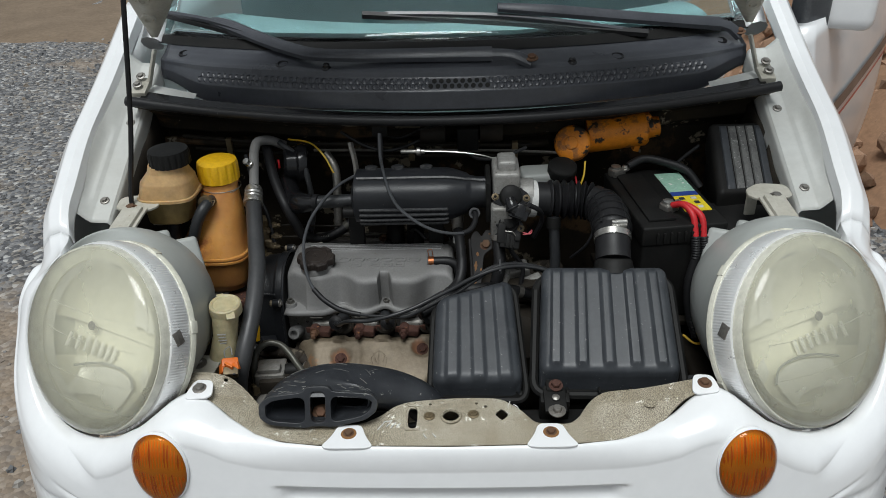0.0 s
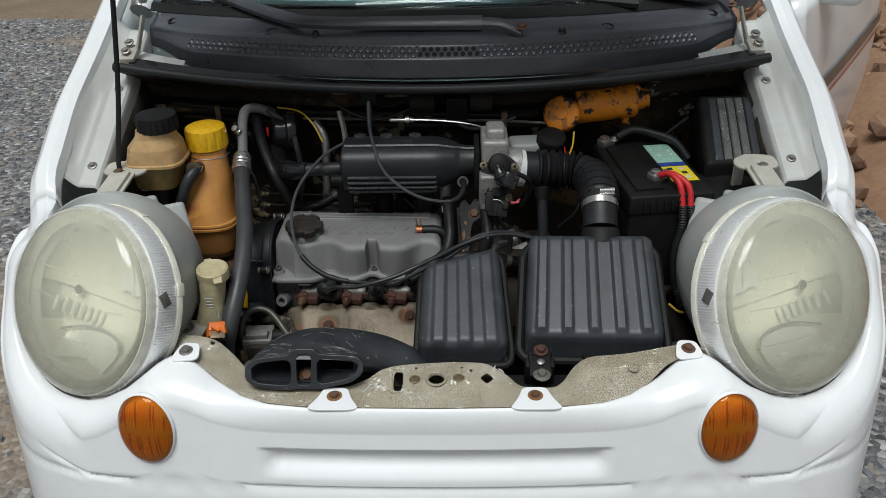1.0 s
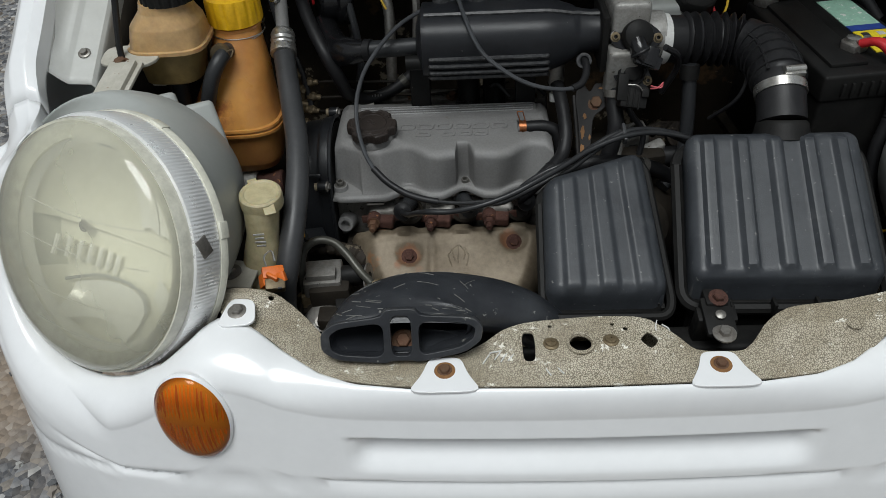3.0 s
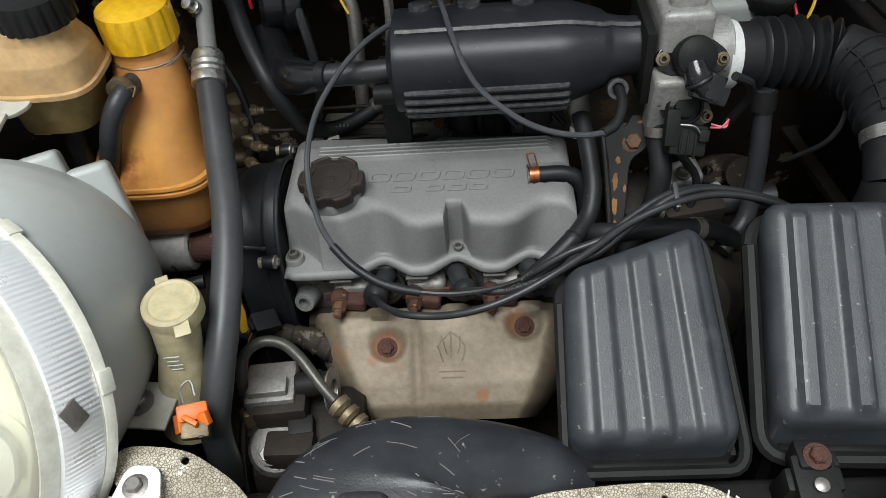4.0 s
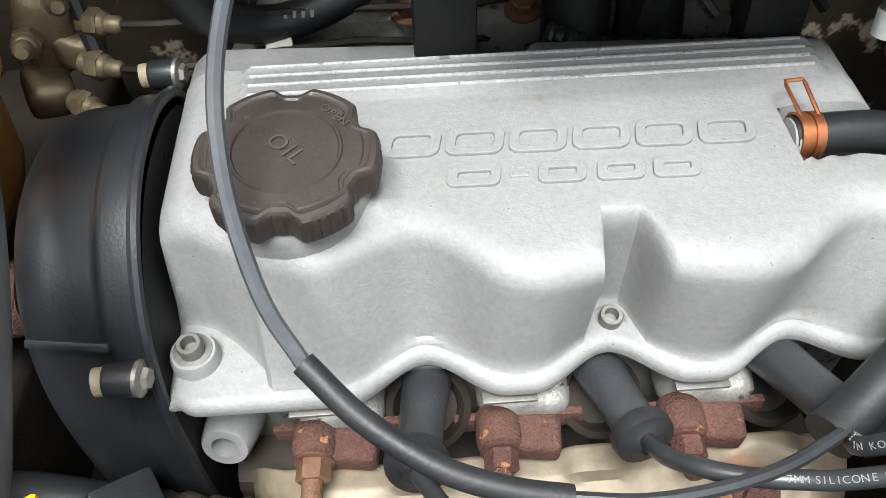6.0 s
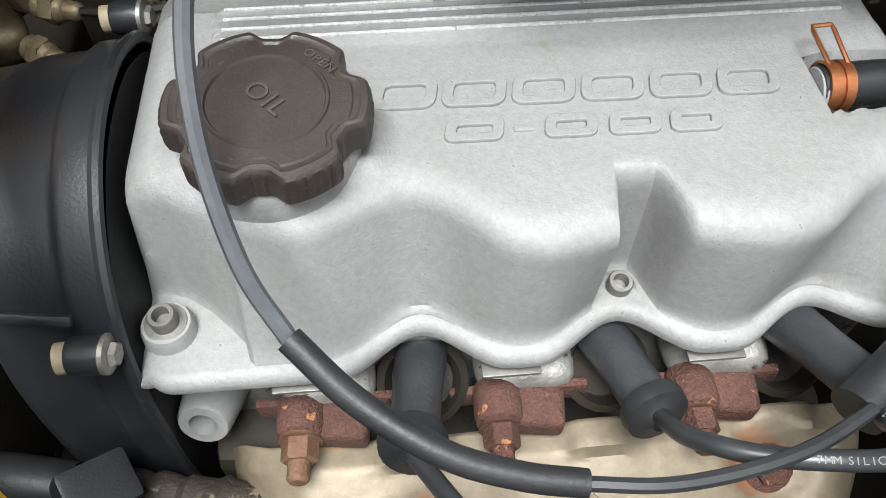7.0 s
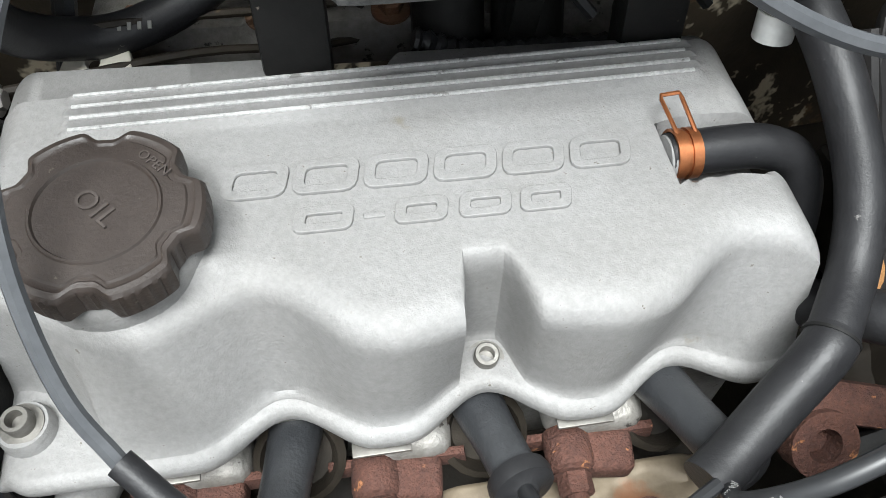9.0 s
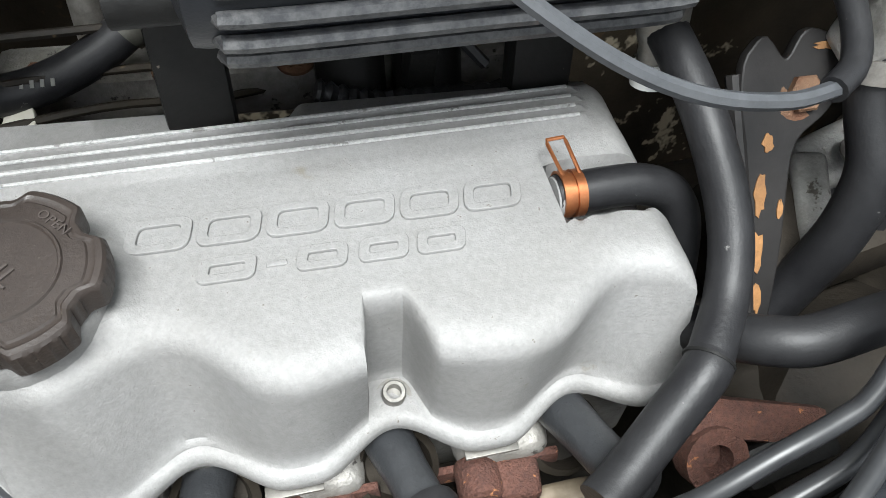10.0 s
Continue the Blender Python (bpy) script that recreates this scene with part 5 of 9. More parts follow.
def curve_of(pairs, soft=4):
    xs = np.arange(-0.320, 0.0061, 0.002)
    ys = np.interp(xs, [p[0] for p in pairs], [p[1] for p in pairs])
    k = np.exp(-0.5 * (np.arange(-8, 9) / soft) ** 2)
    k /= k.sum()
    return xs, np.convolve(np.pad(ys, 8, mode="edge"), k, mode="valid")


EDGE = curve_of([(-0.320, 1.178), (-0.300, 1.174), (-0.280, 1.162), (-0.262, 1.150), (-0.243, 1.147), (-0.225, 1.157), (-0.208, 1.164), (-0.193, 1.156), (-0.178, 1.140), (-0.162, 1.135),
                 (-0.146, 1.138), (-0.128, 1.142), (-0.108, 1.139), (-0.092, 1.135), (-0.075, 1.134), (-0.058, 1.140), (-0.045, 1.152), (-0.032, 1.160), (-0.018, 1.158), (0.006, 1.150)], 2.2)
ARCHES = (-0.206, -0.126, -0.046)


def arch_line(base, deep, half):
    xs = np.arange(-0.320, 0.0061, 0.002)
    ys = []
    for x in xs:
        y = base + 0.006 * smooth_step(0.05, 0.0, abs(x))
        if x < -0.306:
            y += 0.012 * smooth_step(-0.306, -0.320, x)
        for c in ARCHES:
            if abs(x - c) < half:
                y += deep * (0.5 + 0.5 * math.cos(math.pi * (x - c) / half)) ** 0.8
        ys.append(y)
    k = np.exp(-0.5 * (np.arange(-8, 9) / 1.6) ** 2)
    k /= k.sum()
    return xs, np.convolve(np.pad(ys, 8, mode="edge"), k, mode="valid")


LEDGE = arch_line(1.1262, 0.0165, 0.032)
FOOT = arch_line(1.1335, 0.0160, 0.034)
FOOT = (FOOT[0], np.maximum(FOOT[1], np.interp(FOOT[0], [-0.320, -0.306, -0.298, -0.290, -0.282, -0.274, -0.266], [1.170, 1.169, 1.166, 1.160, 1.152, 1.143, 1.0])))


def at_curve(c, x):
    return float(np.interp(x, c[0], c[1]))


def cover_back(x):
    notch = 0.0125 * smooth_step(0.024, 0.012, abs(x + 0.166))
    return 1.293 - 0.052 * (x + 0.30) - notch


def rocker_cover():
    """The casting: ribbed flat top, scalloped front wall, bolting flange with plug arches."""
    xs = list(np.concatenate([np.arange(-0.3105, -0.1385, 0.002), [-0.1365, -0.1345, -0.1335], np.arange(-0.1325, -0.1155, 0.002), [-0.1150, -0.1140, -0.1120], np.arange(-0.110, 0.0021, 0.002)]))
    bm = bmesh.new()
    rows = []
    for x in xs:
        x = float(x)
        yb = cover_back(x)
        ye, yw, yl = at_curve(EDGE, x), at_curve(FOOT, x), at_curve(LEDGE, x)
        groove = smooth_step(-0.1352, -0.1338, x) * smooth_step(-0.1085, -0.1190, x)
        rim = 0.014 - 0.0095 * groove
        ye = ye + (1.1645 - ye) * groove
        yw = yw + (1.1640 - yw) * groove
        arch = 0.003 * (math.exp(-((x + 0.206) / 0.012) ** 2) + math.exp(-((x + 0.126) / 0.012) ** 2) + math.exp(-((x + 0.046) / 0.012) ** 2))
        side = smooth_step(-0.3105, -0.298, x) * smooth_step(0.002, -0.010, x)
        pr = [(yb + 0.004, 0.690), (yb + 0.002, 0.738), (yb, 0.747), (yb - 0.0018, 0.7505), (yb - 0.0042, 0.7530), (1.2680, 0.7555)]
        rib_on = smooth_step(-0.283, -0.279, x) * smooth_step(-0.014, -0.018, x)
        for k in range(41):
            y = 1.267 - 0.0225 * k / 40
            pr.append((y, 0.7565 + rib_on * 0.0030 * smooth_step(0.1, 0.6, math.sin(k / 40 * 2 * math.pi * 3.5 - 1.2))))
        n = 22
        for k in range(1, n + 1):
            y = 1.2440 + (ye + rim - 1.2440) * k / n
            z = 0.7570
            dip = smooth_step(-0.046, -0.0445, x) * smooth_step(1.1885, 1.1925, y) * smooth_step(1.2195, 1.2155, y)
            z -= 0.021 * dip
            # round pad under the filler cap
            d = math.hypot(x + 0.2535, y - 1.1845)
            z += 0.004 * smooth_step(0.045, 0.034, d)
            pr.append((y, z))
        zt = 0.7570
        for a in (22, 45, 68, 90):
            pr.append((ye + rim * (1 - math.sin(radians(a))), zt - 0.010 * (1 - math.cos(radians(a)))))
        for k in range(1, 12):
            t = k / 12
            pr.append((ye + (yw - ye) * t, 0.747 - 0.051 * t))
        pr += [(yw - 0.0005, 0.6965 + arch), (yw - 0.0015, 0.6950 + arch), (yl + 0.0055, 0.6945 + arch), (yl + 0.0035, 0.6942 + arch), (yl + 0.0016, 0.6930 + arch), (yl + 0.0004, 0.6912 + arch), (yl, 0.6890 + arch), (yl + 0.0004, 0.6860 + arch), (yl + 0.003, 0.6840 + arch), (yl + 0.03, 0.6835)]
        rows.append([(x, y, (0.690 + (z - 0.690) * (0.86 + 0.14 * math.sqrt(side)) if z > 0.72 else z)) for y, z in pr])
    # close the two ends
    for sgn, src in ((-1, rows[0]), (1, rows[-1])):
        skirt = [(src[0][0] + sgn * 0.003, y, min(z, 0.690 + (z - 0.690) * 0.55)) for _, y, z in src]
        foot = [(src[0][0] + sgn * 0.006, y, min(z, 0.688)) for _, y, z in src]
        if sgn < 0:
            rows[:0] = [foot, skirt]
        else:
            rows += [skirt, foot]
    vs = [[bm.verts.new(p) for p in r] for r in rows]
    for a, b in zip(vs, vs[1:]):
        for j in range(len(a) - 1):
            bm.faces.new((a[j], a[j + 1], b[j + 1], b[j]))
    bmesh.ops.recalc_face_normals(bm, faces=bm.faces)
    return bm


cover = part("rocker_cover", rocker_cover(), M_ALU, engine, "grey cast aluminium rocker cover with embossed lettering shapes")


def ring_shape(cx, cy, w, h, z, slant, bm):
    """A raised outline standing for one cast character."""
    def loop(w, h):
        r = min(w, h) * 0.28
        out = []
        for sxx, syy, a0 in ((1, -1, -90), (1, 1, 0), (-1, 1, 90), (-1, -1, 180)):
            for k in range(4):
                a = radians(a0 + 30 * k)
                px, py = sxx * (w / 2 - r) + r * math.cos(a), syy * (h / 2 - r) + r * math.sin(a)
                out.append((cx + px + slant * py, cy + py - 0.018 * px))
        return out
    join(bm, plate(loop(w, h), [loop(w - 0.0070, h - 0.0058)], z, z + 0.0016))


for k in range(6):
    emb = bmesh.new()
    ring_shape(-0.2060 + k * 0.0268, 1.2095 - 0.018 * k * 0.0268, 0.0238, 0.0155, 0.7566, 0.2, emb)
    part("embossed_shape", emb, M_ALU, cover)
for k, (w, dx) in enumerate(((0.021, 0), (0.008, 0.0185), (0.019, 0.036), (0.019, 0.060), (0.019, 0.083))):
    emb = bmesh.new()
    if k == 1:
        box((w, 0.003, 0.002), pose(-0.1815 + dx, 1.1885 - 0.018 * dx, 0.7568), 0.0008, bm=emb)
    else:
        ring_shape(-0.1815 + dx, 1.1885 - 0.018 * dx, w, 0.0108, 0.7566, 0.2, emb)
    part("embossed_shape", emb, M_ALU, cover)
# cover screws, bosses
lathe_b = lathe([(0.0115, 0.684), (0.0105, 0.699), (0.0095, 0.7015), (0, 0.7015)], (-0.3045, 1.150, 0), (0, 0, 1), 22)
part("screw_boss", lathe_b, M_ALU, cover)
part("cover_screw", screw((-0.3045, 1.150, 0.7010), (0, -0.1, 1), 0.0055, 0.008), M_SCREW, cover, "socket-head screw on its washer")
part("cover_screw", screw((-0.1240, 1.1545, 0.6955), (0, -0.2, 1), 0.0052, 0.008), M_SCREW, cover, "socket-head screw on its washer")
part("cover_screw", screw((-0.300, 1.268, 0.705), (0, 0, 1), 0.006, 0.008), M_SCREW, cover)
part("gasket_edge", box((0.316, 0.10, 0.004), pose(-0.157, 1.196, 0.680), 0.001), M_ZINC, cover, "bright gasket edge")


for k in range(4):
    part("rib", box((0.258, 0.0017, 0.0014), pose(-0.149, 1.2642 - 0.00643 * k, 0.7595), 0.0005), M_WORN, cover, "worn bright rib")
part("hose_nipple", lathe([(0.0098, 0.004), (0.0098, 0.000), (0.0088, -0.0015), (0, -0.002)], (-0.0440, 1.2040, 0.7525), (1, 0, 0), 22), M_ALU, cover, "cast boss of the hose nipple")


# oil filler cap
def cap_lobes(a, r, h):
    if r < 0.024:
        return r
    s = math.sin(6 * a + 0.6)
    return r * (1 - 0.135 * smooth_step(0.05, 0.95, s)) * (1 + (0.016 * math.sin(72 * a) if 0.0135 < h < 0.0225 else 0))


CAPC = Vector((-0.2535, 1.1845, 0.758))
CAPA = Vector((0.02, -0.06, 1)).normalized()
part("filler_neck", lathe([(0.031, -0.004), (0.031, 0.008), (0.029, 0.0125), (0.024, 0.013)], CAPC, CAPA, 32), M_ALU, cover)
capo = part("oil_filler_cap", lathe([(0.030, 0.012), (0.0350, 0.0125), (0.0352, 0.016), (0.0352, 0.022), (0.0349, 0.0240), (0.0338, 0.0252), (0.0318, 0.0255), (0.0308, 0.0248), (0.0292, 0.0248), (0.0286, 0.0254),
                                    (0.0215, 0.0256), (0.0210, 0.0264), (0.0202, 0.0264), (0.0196, 0.0254), (0.0, 0.0254)], CAPC, CAPA, 192, lobes=cap_lobes), M_CAP, engine, "brown-black plastic oil filler cap with a scalloped edge")
cfr = frame_z(CAPC, CAPA) @ Matrix.Translation((0, 0, 0.0255))
turn_m = (cfr.to_3x3().inverted() @ Vector((1, 0, 0)))
a0 = math.atan2(turn_m.y, turn_m.x)
part("cap_lettering", words("OIL", 0.0105, cfr @ Matrix.Rotation(a0 + radians(-47), 4, "Z"), 0.0008, 1.1), M_CAPL, capo, "raised word")
part("cap_lettering", words("OPEN", 0.0052, cfr @ Matrix.Rotation(a0 + radians(-47), 4, "Z") @ Matrix.Translation((0, 0.0245, -0.0002)), 0.0008, 1.1), M_CAPL, capo, "raised word")

# pale lifting eye behind the casting
part("lifting_eye", plate(round_loop([(-0.018, -0.012), (0.018, -0.012), (0.016, 0.010), (0.008, 0.016), (-0.010, 0.014)], 3), [circle(0.0, 0.004, 0.004, 12)], -0.0015, 0.0015, pose(-0.281, 1.303, 0.738, 20, 0, -4)), M_BRACKET, engine, "dusty beige lifting eye")

# cylinder head and block
part("cylinder_head", box((0.318, 0.136, 0.075), pose(-0.157, 1.222, 0.640), 0.006), M_ALUD, engine, "grimy cast aluminium cylinder head")
part("cylinder_block", box((0.300, 0.165, 0.22), pose(-0.157, 1.21, 0.50), 0.01), M_GRIME, engine, "dark oily cylinder block")
# Wells are coloured dark to stand in for the shade behind the boots.
for cx in ARCHES:
    part("plug_well", lathe([(0.020, 0), (0.020, 0.022), (0.0165, 0.026), (0.0135, 0.016), (0, 0.014)], (cx, 1.150, 0.640), (0, -0.55, 0.83), 20), M_GRIME, engine)
for cx in (-0.258, -0.172, -0.086):
    part("port_boss", box((0.040, 0.030, 0.030), pose(cx + 0.012, 1.146, 0.654, 10), 0.009, 3), M_ALUD, engine)
lug = lathe([(0.0150, 0), (0.0140, 0.010), (0.0120, 0.026), (0.0110, 0.028), (0.0065, 0.028), (0.006, 0.016), (0, 0.016)], (-0.300, 1.160, 0.632), (-0.12, -0.92, 0.30), 22)
part("lifting_lug", lug, M_ALU, engine, "round aluminium boss with a bolt hole")

# rusty exhaust clamps on their studs
STUD = Vector((-0.04, -0.97, 0.02)).normalized()
for k, (cx, cy, cz) in enumerate(((-0.2580, 1.126, 0.655), (-0.1745, 1.1245, 0.655), (-0.0900, 1.124, 0.655))):
    c = Vector((cx, cy, cz))
    cl = lathe([(0.0098, -0.010), (0.0106, -0.008), (0.0108, 0.004), (0.0100, 0.0075), (0.0085, 0.0085), (0, 0.0085)], c, STUD, 22)
    box((0.024, 0.020, 0.015), pose(cx + 0.017, cy - 0.001, cz - 0.003, 6, 4, -6), 0.004, 3, bm=cl, taper=0.9)
    box((0.060, 0.004, 0.012), pose(cx + 0.010, cy + 0.008, cz - 0.004, 0, -6, -3), 0.001, bm=cl)
    cm = part("exhaust_clamp", cl, M_RUST, engine, "rusty exhaust manifold clamp")
    at = c + STUD * 0.0085
    part("stud_nut", hex_bolt(at, STUD, 0.0078, 0.0105, 1.12, bm=lathe([(0.0048, 0), (0.0048, 0.0175), (0.0035, 0.019), (0, 0.019)], at, STUD, 12)), M_RUSTB if k == 0 else M_RUST, cm, "rusty nut on its stud")
    part("stud_boss", lathe([(0.0125, -0.020), (0.0115, -0.004), (0.0100, 0.0), (0.0085, 0.001), (0, 0.001)], c - STUD * 0.011 + Vector((0.002, 0, 0.003)), STUD, 20), M_ALUD, engine, "pale cast stud boss")
    part("stud_boss", lathe([(0.0095, -0.016), (0.0090, -0.001), (0.0075, 0.001), (0, 0.0015)], c + Vector((0.023, 0.018, 0.003)), STUD, 16), M_ALUD, engine, "mottled cast boss")
    part("gasket_tab", box((0.024, 0.006, 0.0018), pose(cx + 0.004, 1.1285, 0.6815), 0.0006), M_SCREW, engine, "bright gasket tab")

# heat shield
def shield(u, v):
    """Section: upright top lip, rounded shoulder, belly falling forward and down; the ends turn back in a wide curve."""
    ys = [1.120, 1.108, 1.092, 1.070, 1.046, 1.028, 1.021, 1.036]
    zs = [0.640, 0.640, 0.631, 0.616, 0.600, 0.584, 0.566, 0.545]
    k = v * 7
    i = min(int(k), 6)
    t = k - i
    y = ys[i] + (ys[i + 1] - ys[i]) * t
    z = zs[i] + (zs[i + 1] - zs[i]) * t
    s = 2 * u - 1
    half = 0.154 - 0.050 * smooth_step(0.25, 1.0, v) - 0.012 * v
    x = -0.144 + half * (s if abs(s) < 0.8 else math.copysign(0.8 + 0.2 * math.sin((abs(s) - 0.8) / 0.2 * math.pi / 2), s))
    turn = smooth_step(0.72, 1.0, abs(s))
    z -= (0.034 + 0.02 * v) * turn ** 1.5
    y += (0.016 + 0.02 * v) * turn ** 1.5
    if v < 0.16:
        z += 0.005 * smooth_step(0.2, 0.8, math.sin((x + 0.258) * 2 * math.pi / 0.082 - 1.9)) * smooth_step(0.98, 0.9, abs(s))
    for bx, by in ((-0.207, 1.083), (-0.056, 1.098)):
        d = math.hypot(x - bx, (y - by) * 1.3)
        z -= 0.007 * smooth_step(0.024, 0.011, d)
    z -= 0.003 * math.exp(-((x + 0.175) / 0.006) ** 2) * smooth_step(0.15, 0.3, v) * smooth_step(0.9, 0.7, v)
    return Vector((x, y, z + 0.002 * noise.noise(Vector((x * 25, y * 25, 0)))))


def shield_at(x, y):
    """Point of the shield's face over a place, and the slope there."""
    best = min((shield(u / 120, v / 90) for u in range(20, 101) for v in range(8, 70)), key=lambda p: (p.x - x) ** 2 + (p.y - y) ** 2)
    return best


hs = solidify(part("heat_shield", grid(72, 48, shield), M_SHIELD, engine, "tan heat-tinted exhaust heat shield with rust stains"), 0.0012)
for bx, by in ((-0.207, 1.083), (-0.056, 1.098)):
    part("shield_bolt", hex_bolt(shield_at(bx, by) + Vector((0, -0.0005, 0.001)), (0, -0.6, 0.8), 0.0075, 0.006, 1.5), M_RUST, hs, "rusty flanged bolt")
for ex, ey, ex1, ey1 in ((-0.146, 1.088, -0.142, 1.072), (-0.136, 1.090, -0.136, 1.070), (-0.126, 1.088, -0.130, 1.072), (-0.151, 1.080, -0.146, 1.066), (-0.121, 1.080, -0.126, 1.066), (-0.151, 1.080, -0.136, 1.092), (-0.136, 1.092, -0.121, 1.080),
                       (-0.150, 1.057, -0.122, 1.057), (-0.148, 1.050, -0.124, 1.050)):
    part("pressed_mark", tube([shield_at(ex, ey), shield_at((ex + ex1) / 2, (ey + ey1) / 2), shield_at(ex1, ey1)], 0.0012, n=6, seg=6), M_SHIELD, hs)

# timing belt cover
TIMING = [(1.130, 0.30), (1.130, 0.42), (1.127, 0.60), (1.130, 0.675), (1.140, 0.715), (1.158, 0.742), (1.184, 0.759), (1.214, 0.764), (1.246, 0.758), (1.274, 0.738), (1.285, 0.69), (1.286, 0.42), (1.286, 0.30)]


def timing(u, v):
    """Upright case: round over the cam wheel, then straight sides, with a soft outer edge and a stepped rim."""
    k = 1 + v * (len(TIMING) - 3)
    i = min(int(k), len(TIMING) - 3)
    t = k - i
    a, b, c, d = (Vector((0, *TIMING[i + n])) for n in (-1, 0, 1, 2))
    p = 0.5 * (2 * b + (c - a) * t + (2 * a - 5 * b + 4 * c - d) * t * t + (3 * b - a - 3 * c + d) * t ** 3)
    e = math.sqrt(max(0.0, 1 - (1 - min(1, u / 0.34)) ** 2))
    rim = smooth_step(0.70, 0.74, u)
    y = 1.205 + (p.y - 1.205) * (0.83 + 0.12 * e + 0.025 * u + 0.025 * rim)
    z = 0.42 + (p.z - 0.42) * (0.938 + 0.042 * e + 0.012 * u + 0.008 * rim)
    return Vector((-0.372 + 0.054 * u, y, z))


tc = bmesh.new()
grid(40, 88, lambda u, v: timing(u * u * 0.5 + u * 0.5, v), tc)
ends = grid(3, 88, lambda u, v: timing(0, v).lerp(Vector((-0.3725, 1.205, 0.55)), u * 0.98))
join(tc, ends)
tcov = part("timing_cover", tc, M_TIMING, engine, "black plastic timing belt cover")
rimtc = bmesh.new()
tube([timing(1, v / 60) + Vector((0.001, 0, 0)) for v in range(61)], 0.0028, raw=True, seg=8, bm=rimtc)
part("cover_flange", rimtc, M_TIMING, tcov)
backp = grid(6, 60, lambda u, v: (timing(1, v) + Vector((0.002, 0, -0.008))).lerp(Vector((-0.314, 1.205, 0.55)), u))
part("back_plate", backp, M_BLACKD, tcov)
for lx, ly, lz in ((-0.3255, 1.132, 0.712), (-0.3235, 1.284, 0.744)):
    part("bolt_lug", lathe([(0.0, -0.008), (0.0068, -0.008), (0.0074, -0.0065), (0.0074, 0.005), (0.006, 0.006), (0, 0.006)], (lx, ly, lz), (1, 0, 0), 20), M_TIMING, tcov)
    part("brass_insert", lathe([(0.0060, 0), (0.0060, 0.005), (0.0045, 0.0055), (0.004, 0.003), (0, 0.003)], (lx - 0.0075, ly, lz), (-1, -0.1, 0), 16), M_SLEEVE, tcov, "pale dusty sleeve end")
    part("bolt_head", hex_bolt((lx + 0.0055, ly, lz), (1, -0.1, 0), 0.005, 0.004), M_STEEL, tcov)
part("moulded_step", box((0.034, 0.004, 0.003), pose(-0.345, 1.140, 0.727, 50, 0, -8), 0.0012), M_TIMING, tcov)


# ---- intake plenum ----
def plen(u, v):
    x = -0.186 + 0.262 * u
    a = 2 * math.pi * v
    big = 1 - smooth_step(0.66, 0.94, u)
    ry = 0.030 + 0.024 * big
    rz = 0.029 + 0.016 * big
    e = 1 - 0.55 * (1 - smooth_step(0.0, 0.045, u)) ** 2
    ry, rz = ry * e, rz * e
    ca, sa = math.cos(a), math.sin(a)
    p = 0.72 if big > 0.3 else 1.0
    cy, cz = 1.264 - 0.008 * (1 - big), 0.868 + 0.006 * (1 - big)
    return Vector((x, cy + ry * math.copysign(abs(ca) ** p, ca), cz + rz * math.copysign(abs(sa) ** p, sa)))


plenum = thing("intake_plenum", "black ribbed plastic intake plenum above the engine", "intake manifold", (-0.06, 1.264, 0.80))
pb = grid(60, 48, plen)
part("body", pb, M_PLENUM, plenum)
for k in range(4):
    z = 0.868 - 0.006 - 0.0105 * k
    y = 1.264 - 0.054 + (0.001, 0.001, 0.003, 0.009)[k]
    part("rib", tube([(-0.166, y + 0.004, z), (-0.160, y - 0.001, z), (-0.08, y - 0.001, z), (-0.012, y - 0.001, z), (-0.006, y + 0.004, z)], 0.0032, n=16, seg=8), M_PLENUM, plenum)
part("end_flange", box((0.010, 0.090, 0.080), pose(0.071, 1.256, 0.872), 0.004), M_BLACKD, plenum)
seam = bmesh.new()
tube([plen(k / 40, 0.30) + Vector((0, 0, 0.001)) for k in range(2, 41)], 0.0035, raw=True, seg=6, bm=seam)
part("seam_flange", seam, M_PLENUM, plenum)
nz = tube([(-0.182, 1.258, 0.862), (-0.20, 1.258, 0.860), (-0.255, 1.262, 0.856)], [0.011, 0.0125, 0.0125], n=10, seg=14)
part("hose_stub", nz, M_HOSE, plenum, "short grey rubber stub hose")
part("stub_collar", lathe([(0.0105, 0), (0.0105, 0.022), (0, 0.022)], (-0.180, 1.236, 0.846), (-1, 0, 0), 14), M_BLACKD, plenum)
part("vacuum_ear", lathe([(0.0105, 0), (0.0105, 0.008), (0.0065, 0.008), (0.0065, 0.003), (0, 0.003)], (0.045, 1.224, 0.846), (0, -0.9, 0.4), 18), M_PLENUM, plenum)
for x in (-0.15, -0.10, -0.045):
    part("top_boss", lathe([(0.012, 0), (0.012, 0.010), (0.007, 0.012), (0, 0.012)], (x, 1.290, 0.905), (0, 0.2, 1), 16), M_PLENUM, plenum)
# runners dropping to the head
for x in (-0.187, -0.03):
    part("support_strut", box((0.030, 0.018, 0.16), pose(x, 1.282, 0.775, -8), 0.004), M_BLACKD, plenum)
for x in (-0.115, -0.075):
    part("intake_runner", tube([(x, 1.29, 0.84), (x, 1.325, 0.77), (x, 1.295, 0.69)], 0.018, n=14, seg=12), M_BLACKD, plenum)

# ---- throttle body ----
tb = thing("throttle", "grey cast aluminium throttle unit with black sensors", "throttle", (0.10, 1.24, 0.80))
tbm = bmesh.new()
box((0.050, 0.085, 0.115), pose(0.104, 1.255, 0.872), 0.008, 3, bm=tbm)
box((0.040, 0.028, 0.075), pose(0.095, 1.212, 0.835, 10), 0.006, 3, bm=tbm)
box((0.034, 0.05, 0.035), pose(0.105, 1.25, 0.930), 0.008, 3, bm=tbm)
